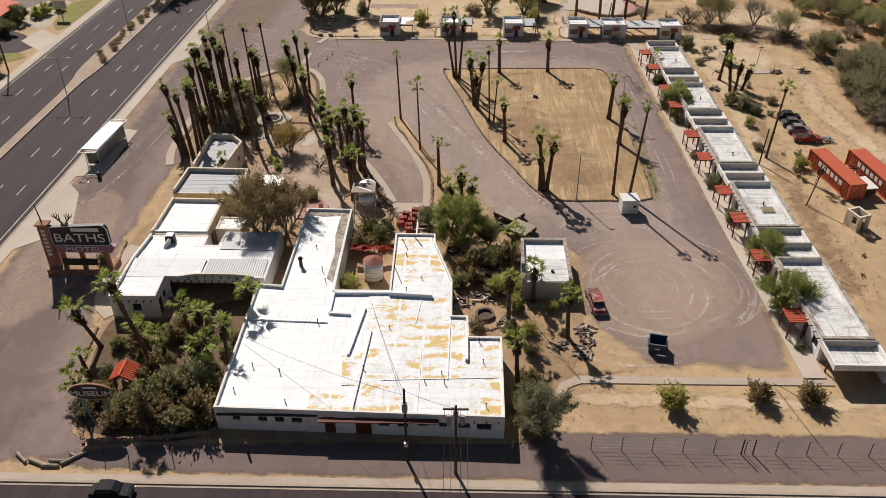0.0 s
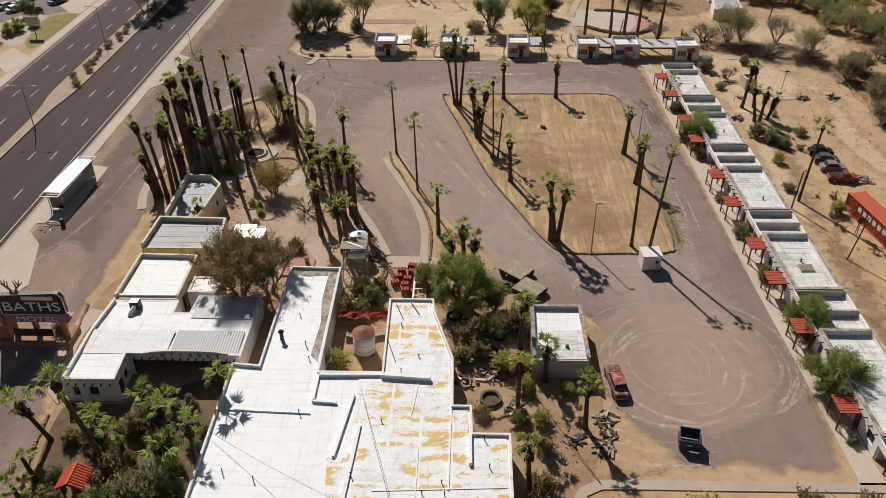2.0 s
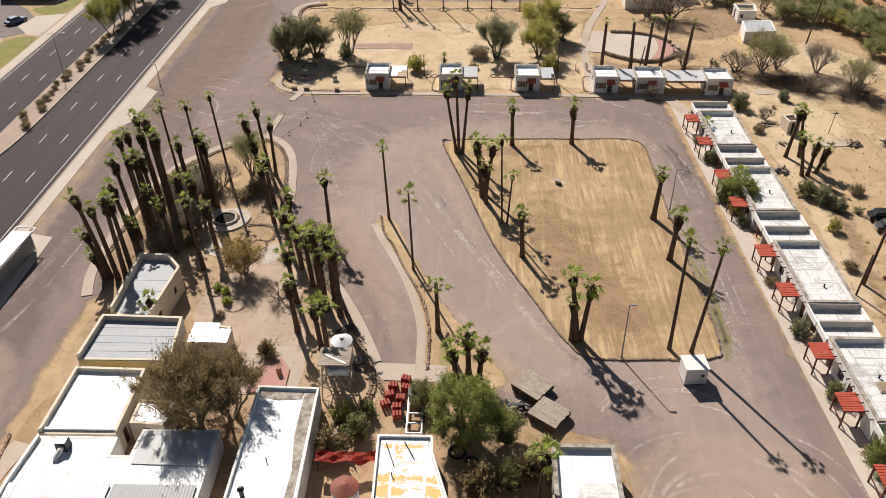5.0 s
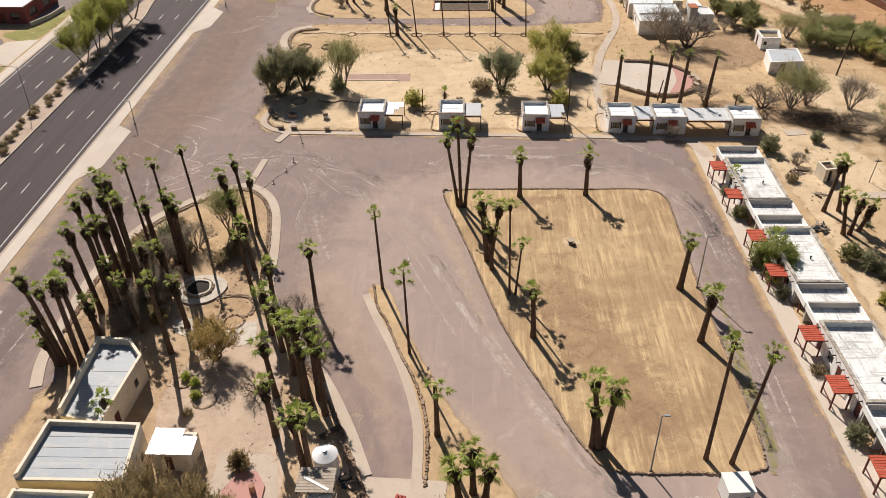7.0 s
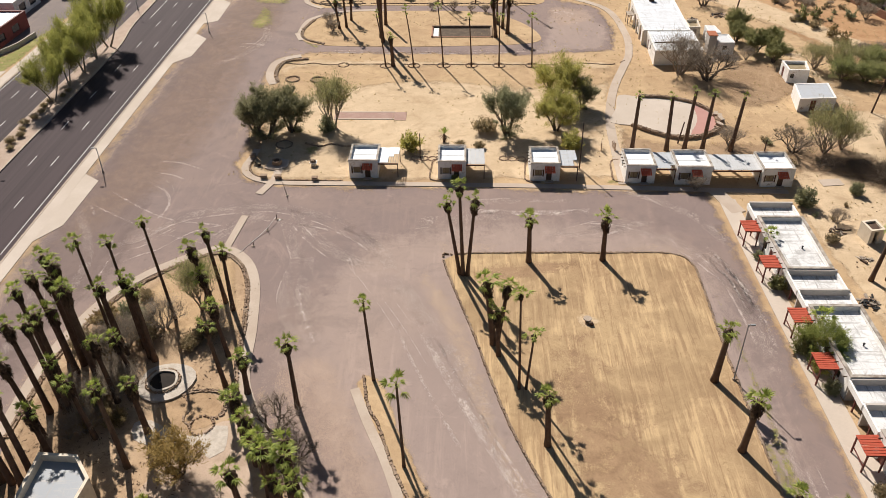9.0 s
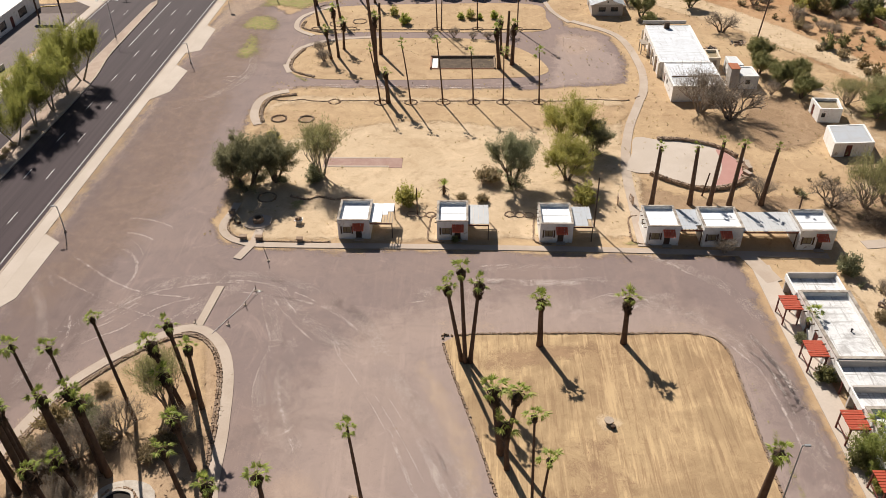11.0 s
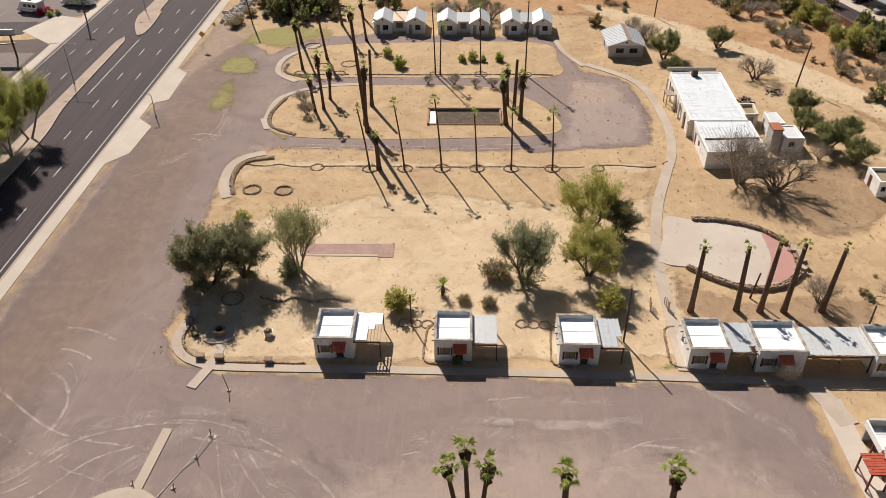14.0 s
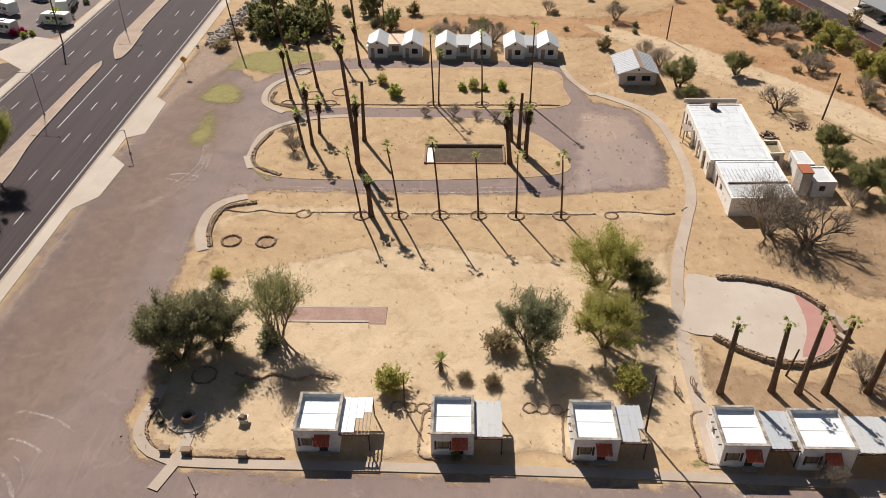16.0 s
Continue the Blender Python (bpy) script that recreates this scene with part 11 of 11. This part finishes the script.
# yucca
root = thing("yucca", Matrix.Translation((-5.2, 183.6, 0)), "short yucca with green spikes over hanging dead leaves", "yucca")
part("trunk", tube(bmesh.new(), (0, 0, 0), (0, 0, 1.5), 0.22, 0.16, 8), M_bark_palm, root)
yr = random.Random(4)
for nm, n, e0, e1, mat, z, L in (("spikes", 34, 10, 85, M_palm_leaf, 1.55, 1.2), ("dead_leaves", 30, -75, -25, M_palm_dry, 1.4, 1.3)):
    bm = bmesh.new()
    for k in range(n):
        e, a = radians(yr.uniform(e0, e1)), yr.uniform(0, math.tau)
        d = Vector((math.cos(a) * math.cos(e), math.sin(a) * math.cos(e), math.sin(e)))
        w = Vector((-d.y, d.x, 0)).normalized() * 0.06
        c = Vector((0, 0, z))
        bm.faces.new([bm.verts.new(c - w), bm.verts.new(c + d * L * 0.5 - w * 1.2), bm.verts.new(c + d * L), bm.verts.new(c + d * L * 0.5 + w * 1.2)])
    part(nm, bm, mat, root)
for sx in (-1, 1):
    root = thing("wheel_gate", pose(20.7 + sx * 0.95, 181.6, 0, 0, 0, 90 + sx * 8), "rusty wagon-wheel gate panel beside the path", "gate", "wheel gates")
    bm = bmesh.new()
    for k in range(12):
        a, b = k * math.tau / 12, (k + 1) * math.tau / 12
        tube(bm, (0.65 * math.cos(a), 0, 0.7 + 0.65 * math.sin(a)), (0.65 * math.cos(b), 0, 0.7 + 0.65 * math.sin(b)), 0.05, 0.05, 5)
    part("wheel_rim", bm, M_sheet_rust, root)
    for k in range(4):
        a = k * math.tau / 8
        part("spoke", tube(bmesh.new(), (0.65 * math.cos(a), 0, 0.7 + 0.65 * math.sin(a)), (-0.65 * math.cos(a), 0, 0.7 - 0.65 * math.sin(a)), 0.03, 0.03, 5), M_sheet_rust, root)
    part("post", box(bmesh.new(), -0.95, -0.08, 0, -0.78, 0.08, 1.5), M_sheet_rust, root)
# stone table on the lawn
root = thing("stone_table", Matrix.Translation((12.5, 139.4, 0.1)), "small white round table with a dark block", "table")
part("top", tube(bmesh.new(), (0, 0, 0.4), (0, 0, 0.5), 0.5, 0.48, 16), M_kerb, root)
part("pedestal", tube(bmesh.new(), (0, 0, 0), (0, 0, 0.4), 0.3, 0.22, 10), M_stone, root)
part("block", box(bmesh.new(), 0.1, -0.8, 0, 0.55, -0.5, 0.4), M_dark_wood, root)
patch("worn_ring", [(12.5 + 1.6 * math.cos(k * math.tau / 8), 139.4 + 1.5 * math.sin(k * math.tau / 8)) for k in range(8)], 0.105, M_pale_soft, "pale worn ground round the table", "ground", soft=1.0, step=0.6)
# the empty pool on the loop island
pool = thing("empty_pool", Matrix.Translation((-2.6, 232.4, 0)), "sunken empty pool with dark earth and pale end", "pool")
part("back_wall", box(bmesh.new(), -6.4, 2.7, 0, 6.3, 3.0, 0.55), M_stone, pool)
part("side_wall", box(bmesh.new(), 6.0, -2.8, 0, 6.3, 2.699, 0.4), M_stone, pool)
part("side_wall", box(bmesh.new(), -6.4, -2.8, 0, -6.1, 2.699, 0.4), M_brick, pool)
part("front_wall", box(bmesh.new(), -6.099, -2.8, 0, 5.999, -2.6, 0.2), M_brick, pool)
part("pool_floor", box(bmesh.new(), -6.09, -2.59, 0.05, 5.99, 2.69, 0.1), M_dark_soil, pool)
part("ramp", box(bmesh.new(), -6.0, -2.4, 0.1, -4.9, 2.4, 0.16), M_white_paint, pool, "bright white end ramp")
# stone seats at the back of the stage
for x, y, t, h in ((40.6, 193.4, 70, 0.5), (40.9, 191.9, 85, 0.8), (40.7, 190.4, 100, 1.0), (40.2, 189.0, 120, 0.7)):
    root = thing("seat_block", pose(x, y, 0, 0, 0, t), "rough stone seat block with a pinkish cap", "stone seat", "stage seats")
    part("base", box(bmesh.new(), -0.62, -0.35, 0, 0.62, 0.35, h, taper=0.06), M_stone, root)
    part("cap", box(bmesh.new(), -0.66, -0.38, h, 0.66, 0.3, h + 0.1), M_kerb, root, "pale pinkish stone cap")
    part("step", box(bmesh.new(), -0.5, 0.36, 0, 0.5, 0.72, h * 0.5, taper=0.04), M_stone, root)
tree("bare_b", 49.0, 160.5, 0.5, "small bare shrub at the row's end", "shrub")

# rocks beside the highway at the north end
bm = bmesh.new()
for k in range(420):
    t = rs.random()
    stone(bm, (-56.0 + 5.5 * t + rs.gauss(0, 0.9), 279 + 34 * t + rs.gauss(0, 1.2), rs.uniform(0, 0.25)), rs.uniform(0.4, 0.9), rs.uniform(0.3, 0.6), rs.uniform(0, 3))
tagged(link("riprap_rocks", bm, rough_mat("pale_rock", (0.52, 0.47, 0.42), (0.38, 0.33, 0.28), 0.8, 6.0)), "bank of pale broken rocks beside the highway", "rocks", kind="stuff")
for x, y in ((-52.5, 279), (-51.0, 284), (-53.0, 276.6), (-49.6, 290)):
    tree("bush_dry", x, y, 1.2, "dry bush beside the rock bank", "bush")
# small clods and stones strewn over the dirt
bm = bmesh.new()
cr = random.Random(9)
for k in range(3000):
    x, y = cr.uniform(-38, 95), cr.uniform(57, 300)
    if x < 36 and (y < 172 or 172 < y < 216 and cr.random() < 0.8) or (36 < x < 46 and y < 165):
        continue
    s = cr.choice((0.06, 0.08, 0.1, 0.1, 0.14, 0.22))
    stone(bm, (x, y, 0.04), s, s * 0.6, cr.uniform(0, 3))
tagged(link("scattered_stones", bm, rough_mat("small_stone", (0.36, 0.26, 0.17), (0.46, 0.36, 0.25), 0.5, 5.0)), "small stones scattered over the dry ground", "stones", kind="stuff")
bm = bmesh.new()
for k in range(5200):
    x, y = cr.uniform(-38, 95), cr.uniform(57, 300)
    if (x < 36 and y < 172 and not (10 < x < 34 and y < 63)) or (36 < x < 46 and y < 165) or (-20 < x < 20 and cr.random() < 0.5):
        continue
    for b in range(6):
        a, q = cr.uniform(0, math.tau), cr.uniform(0.02, 0.14)
        h = cr.uniform(0.12, 0.4)
        px, py = x + math.cos(a) * q, y + math.sin(a) * q
        bm.faces.new([bm.verts.new((px - 0.03, py, 0.03)), bm.verts.new((px + 0.03, py, 0.03)), bm.verts.new((px + math.cos(a) * 0.15, py + math.sin(a) * 0.15, h))])
tagged(link("dry_grass", bm, leaf_mat("straw_grass", (0.46, 0.36, 0.19), (0.58, 0.47, 0.26), (0.38, 0.29, 0.15))), "tufts of dry straw grass on the ground", "grass", kind="stuff")

# ---- across the highway ----
def west(x, y):
    return rd(x, y)


patch("side_lot", [west(-26, 165), west(-32, 172), west(-60, 190), west(-60, 120), west(-40, 140)], 0.035, M_road, "dark asphalt lot across the highway", "parking lot", soft=0, curved=False, step=40)
patch("side_lot", [(-94, 200), (-98, 197), (-104, 197.5), (-107, 188), (-128, 190), (-128, 221), (-108, 221), (-101, 215.5), (-97, 210.5)], 0.03, M_lot_patch, "worn grey asphalt lot across the highway", "parking lot", soft=0.4, curved=False)
patch("gravel_bed", [(-97.5, 193.5), (-96.4, 184), (-95.5, 177), (-104, 180), (-107, 188), (-103.5, 197), (-98, 197)], 0.035, M_walk, "pale gravel bed round the hedges", "ground")
patch("grass_strip", [(-91, 176), (-90.5, 198), (-92.5, 198.5), (-96, 197.5), (-97.5, 193), (-96.3, 184), (-94.5, 178)], 0.05, M_green_soft, "watered green grass strip", "lawn", soft=0.5)
patch("grass_strip", [west(-25.0, 158), west(-28, 161), west(-33, 160), west(-30, 154)], 0.05, M_green_soft, "watered green grass patch", "lawn", soft=0.5)
patch("driveway_apron", [west(-24.2, 162), west(-24.2, 171), west(-30, 176), west(-31, 168)], 0.06, M_concrete, "pale concrete driveway apron", "driveway", curved=False, step=40)
patch("grass_strip", [(-90.7, 212.5), (-90.3, 236), (-92.3, 231.5), (-93.4, 224), (-95.4, 219), (-100, 215.6), (-96.5, 211.8)], 0.05, M_green_soft, "watered green grass strip", "lawn", soft=0.5)
patch("driveway_apron", [(-90.7, 198.4), (-90.5, 212), (-96.8, 210.6), (-98, 204), (-93.5, 199)], 0.06, M_concrete, "pale concrete driveway apron", "driveway", curved=False, step=40)
patch("side_lot", [west(-25, 226), west(-25, 262), west(-60, 262), west(-60, 215), west(-36, 222)], 0.04, M_lot_patch, "worn asphalt forecourt across the highway", "parking lot", soft=0.8, curved=False)
patch("side_lot", [west(-24.3, 284), west(-24.3, 400), west(-80, 400), west(-80, 272), west(-40, 274)], 0.04, M_lot_patch, "worn asphalt camper lot across the highway", "parking lot", soft=0.8, curved=False)
patch("driveway_apron", [west(-24.2, 266), west(-24.2, 282), west(-30, 284), west(-34, 274)], 0.065, M_concrete, "pale concrete driveway apron", "driveway", curved=False, step=40)
patch("drive_lane", [west(-33, 272), west(-33, 280), west(-80, 276), west(-80, 262)], 0.05, M_road, "dark asphalt drive", "drive", curved=False, step=40)
bx, by = west(-42.5, 176)
b1 = flat_house("roadside_shop", [(bx - 7, by - 18), (bx + 4, by - 18), (bx + 4, by + 8), (bx - 7, by + 8)], 3.4, 3.3, "grey shop building with a red tile roof", wall=M_grey_wall, roof=M_red_tile, openings={1: [(3, 5, 0.8, 2.4, "window"), (8, 10, 0.8, 2.4, "window"), (13, 14.2, 0, 2.3, "door"), (18, 20, 0.8, 2.4, "window")]})
for k in range(22):
    y = -17.5 + k * 1.18
    bm = bmesh.new()
    hexa(bm, [(0.0, y + 5.0, 4.4), (6.2, y + 5.0, 3.25), (6.2, y + 6.1, 3.25), (0.0, y + 6.1, 4.4)], [(0.0, y + 5.0, 4.52), (6.2, y + 5.0, 3.4), (6.2, y + 6.1, 3.4), (0.0, y + 6.1, 4.52)])
    part("tile_course", bm, M_red_tile, b1)
for dx, dy, k, s in ((-27.5, 150, "olive", 0.6), (-30, 146, "olive", 0.7), (-33, 154, "mesquite_b", 0.7), (-27, 142, "bush_green", 1.2), (-36, 172, "mesquite_b", 0.6), (-37, 180, "mesquite", 0.6), (-33.5, 186, "bush_green", 1.3), (-31.5, 189, "bush_green", 1.2), (-34.5, 183.5, "bush_green", 1.2), (-36, 196, "mesquite_b", 0.7), (-39, 205, "broad", 0.8), (-29, 136, "mesquite_b", 0.8)):
    tree(k, *west(dx, dy), s, "clipped green hedge across the highway" if k == "bush_green" else "green garden tree across the highway", "bush" if k == "bush_green" else "tree")
root = thing("board_sign", Matrix.Translation((*west(-28.2, 183), 0)), "white roadside board sign on a post", "sign")
part("post", tube(bmesh.new(), (0, 0, 0), (0, 0, 2.4), 0.1, 0.1, 7), M_dark_wood, root)
part("panel", box(bmesh.new(), -1.5, -0.12, 2.4, 1.5, 0.12, 4.4), M_cream_wall, root)
for k in range(3):
    part("text_bar", box(bmesh.new(), -1.2, -0.14, 2.7 + k * 0.55, 1.2, -0.121, 2.95 + k * 0.55), M_grey_wall, root)
for dx, dy, m, lab in ((-41, 200, P_white, "white car in the lot across the highway"), (-44, 202, P_grey, "grey car in the lot across the highway"), (-33.5, 206, P_blue, "blue car in the lot across the highway"), (-42, 207, P_white, "white car in the lot across the highway")):
    car(*west(dx, dy), 60, m, lab, group="cars across the highway")
M_shop_red = plaster_mat("dull_red_plaster", (0.24, 0.075, 0.065), (0.17, 0.06, 0.05))
flat_house("red_front_shop", [(-110, 221.5), (-97.2, 221.5), (-96.6, 236), (-110, 236)], 3.6, 3.35, "low shop with dull red walls and a white roof", wall=M_shop_red, roof=M_roof_white, openings={0: [(2, 4, 0.9, 2.4, "window"), (7, 8.2, 0, 2.2, "door"), (9.4, 11.4, 0.9, 2.4, "window")], 1: [(2, 5, 0.9, 2.4, "window"), (8, 11, 0.9, 2.4, "window")]}, cap=M_dark_red)
for a, b in (((-95.6, 219.6), (-93.7, 224.2)), ((-93.7, 224.2), (-92.7, 230.4))):
    d = (Vector(b) - Vector(a)).normalized()
    nv = Vector((-d.y, d.x)) * 0.12
    bm = bmesh.new()
    hexa_n(bm, [tuple(Vector(a) + nv), tuple(Vector(a) - nv), tuple(Vector(b) - nv), tuple(Vector(b) + nv)], 0, 1.0)
    setting("planter_wall", bm, M_block, "low grey planter wall before the red shop", "wall")
cx, cy = west(-30.5, 258.8)
can = thing("roadside_sign", Matrix.Translation((cx, cy, 0)), "long narrow sign board on two dark posts", "sign")
part("board", box(bmesh.new(), -3.6, -0.3, 5.0, 3.6, 0.3, 6.0), M_roof_grey, can, "pale grey sign board")
part("board_edge", box(bmesh.new(), -3.7, -0.36, 4.85, 3.7, 0.36, 4.999), M_black, can)
for s in (-1, 1):
    part("post", box(bmesh.new(), s * 2.7 - 0.14, -0.14, 0, s * 2.7 + 0.14, 0.14, 4.849), M_dark_wood, can)
for k in range(6):
    part("text_bar", box(bmesh.new(), -3.0 + k * 1.05, -0.32, 5.3, -2.3 + k * 1.05, -0.301, 5.7), M_grey_wall, can)
bx, by = west(-38, 254)
flat_house("roadside_store", [(bx - 12, by - 14), (bx + 2, by - 14), (bx + 2, by + 12), (bx - 12, by + 12)], 3.8, 3.5, "low white store with dark windows", wall=M_white_wall, roof=M_roof_white, openings={1: [(2, 5, 0.8, 2.6, "window"), (7, 10, 0.8, 2.6, "window"), (12, 13.4, 0, 2.4, "door"), (16, 20, 0.8, 2.6, "window")]})
setting("yellow_kerb", box(bmesh.new(), -20, -0.15, 0, 4, 0.15, 0.2, Matrix.Translation((*west(-36, 266), 0)) @ Matrix.Rotation(radians(12), 4, "Z")), plain("yellow_kerb_paint", (0.62, 0.38, 0.04), 0.6), "yellow painted kerb", "kerb")
van(*west(-28.6, 291.5), 172, "white camper bus parked across the highway", 7.5)
van(*west(-30.0, 302), 100, "long white motor home parked across the highway", 10.0, 2.5, 3.2, "motor_home", P_blue)
van(*west(-37.5, 286.5), 165, "white panel van parked across the highway", 6.0)
van(*west(-44, 299), 150, "white motor home with coloured stripes", 9.0, 2.5, 3.1, "motor_home", P_bright)
van(*west(-50, 288), 160, "white camper bus parked across the highway", 7.0)
for dx, dy, m in ((-39, 307, P_blue), (-43, 312, P_grey), (-36, 315, P_white), (-48, 318, P_black)):
    car(*west(dx, dy), 155, m, "parked car in the camper lot", group="cars across the highway")
M_flower = leaf_mat("magenta_flowers", (0.42, 0.02, 0.08), (0.55, 0.05, 0.14), (0.30, 0.05, 0.06))
tree_kind("flower", 17, 1.6, 1.3, 0.05, M_flower, 3200, 0.16, 0.4, depth=2, stems=5, first=0.2, low=0.05, dome=26)
for dx, dy, s in ((-33, 285.5, 0.8), (-34.5, 284.4, 0.8)):
    tree("flower", *west(dx, dy), s, "magenta bougainvillea bush by the drive", "bush")
for dx, dy in ((-32, 283.6), (-30.6, 284.6)):
    tree("bush_green", *west(dx, dy), 0.6, "clipped green bush by the drive", "bush")
palm(*west(-27.2, 290.5), 2.4, 0, 0.3, label="short palm at the camper lot", size=1.3, skirted=False)
for k in range(14):
    tree(er.choice(("bush_dry", "bush_grey", "bush_green")), *west(er.uniform(-29, -25.5), 295 + k * 5), er.uniform(0.5, 0.8), "small shrub beside the pavement", "shrub", group="pavement shrubs")

# ---- housing beyond the green belt ----
EAST = Matrix.Translation((76.5, 292, 0)) @ Matrix.Rotation(radians(14.5), 4, "Z")


def east(x, y):
    v = EAST @ Vector((x, y, 0))
    return (v.x, v.y)


patch("housing_road", [east(-1, -160), east(7, -160), east(7, 120), east(-1, 120)], 0.03, M_road, "dark asphalt housing road", "road", curved=False, step=60)
patch("housing_pavement", [east(7, -160), east(9, -160), east(9, 120), east(7, 120)], 0.12, M_concrete, "pale concrete pavement", "pavement", curved=False, step=60, skirt=0.12)
patch("housing_lot", [east(9, -160), east(60, -160), east(60, 120), east(9, 120)], 0.032, M_walk, "pinkish gravel housing lot", "lot", curved=False, step=60)
setting("boundary_wall", box(bmesh.new(), -1.5, -160, 0, -1.2, 120, 1.6, EAST), rough_mat("brown_block_wall", (0.24, 0.12, 0.08), (0.30, 0.17, 0.12), 0.5, 6.0), "brown block boundary wall", "wall")
for y0 in (-4, -42, 32):
    root = thing("car_canopy", EAST @ Matrix.Translation((12.5, y0, 0)), "long flat grey metal car canopy", "canopy", "car canopies")
    part("roof", box(bmesh.new(), -2.4, -14, 2.6, 3.0, 14, 2.78), M_can, root)
    for k in range(5):
        part("post", box(bmesh.new(), 0.2, -12 + k * 6, 0, 0.4, -11.8 + k * 6, 2.6), M_can, root)
    for k, m in enumerate((P_white, P_black, P_grey)):
        car(*east(12.0, y0 + 9 - 7.5 * k), 14.5, m, "car parked under the grey canopy", group="cars under canopies")
    bh = EAST @ Matrix.Translation((24, y0, 0))
    pts = [bh @ Vector(p) for p in ((-5, -12, 0), (6, -12, 0), (6, 12, 0), (-5, 12, 0))]
    flat_house("town_house", [(p.x, p.y) for p in pts], 3.6, 3.4, "low white town house with a pale roof", wall=M_white_wall, roof=M_roof_white, openings={3: [(2, 3, 0, 2.2, "door"), (5, 6.5, 0.9, 2.1, "window"), (10, 11, 0, 2.2, "door"), (14, 15.5, 0.9, 2.1, "window"), (19, 20, 0, 2.2, "door")]})
for k in range(9):
    tree("bush_green", *east(17.5, -50 + k * 11), 0.7, "clipped round bush by the town houses", "bush", group="town house bushes")
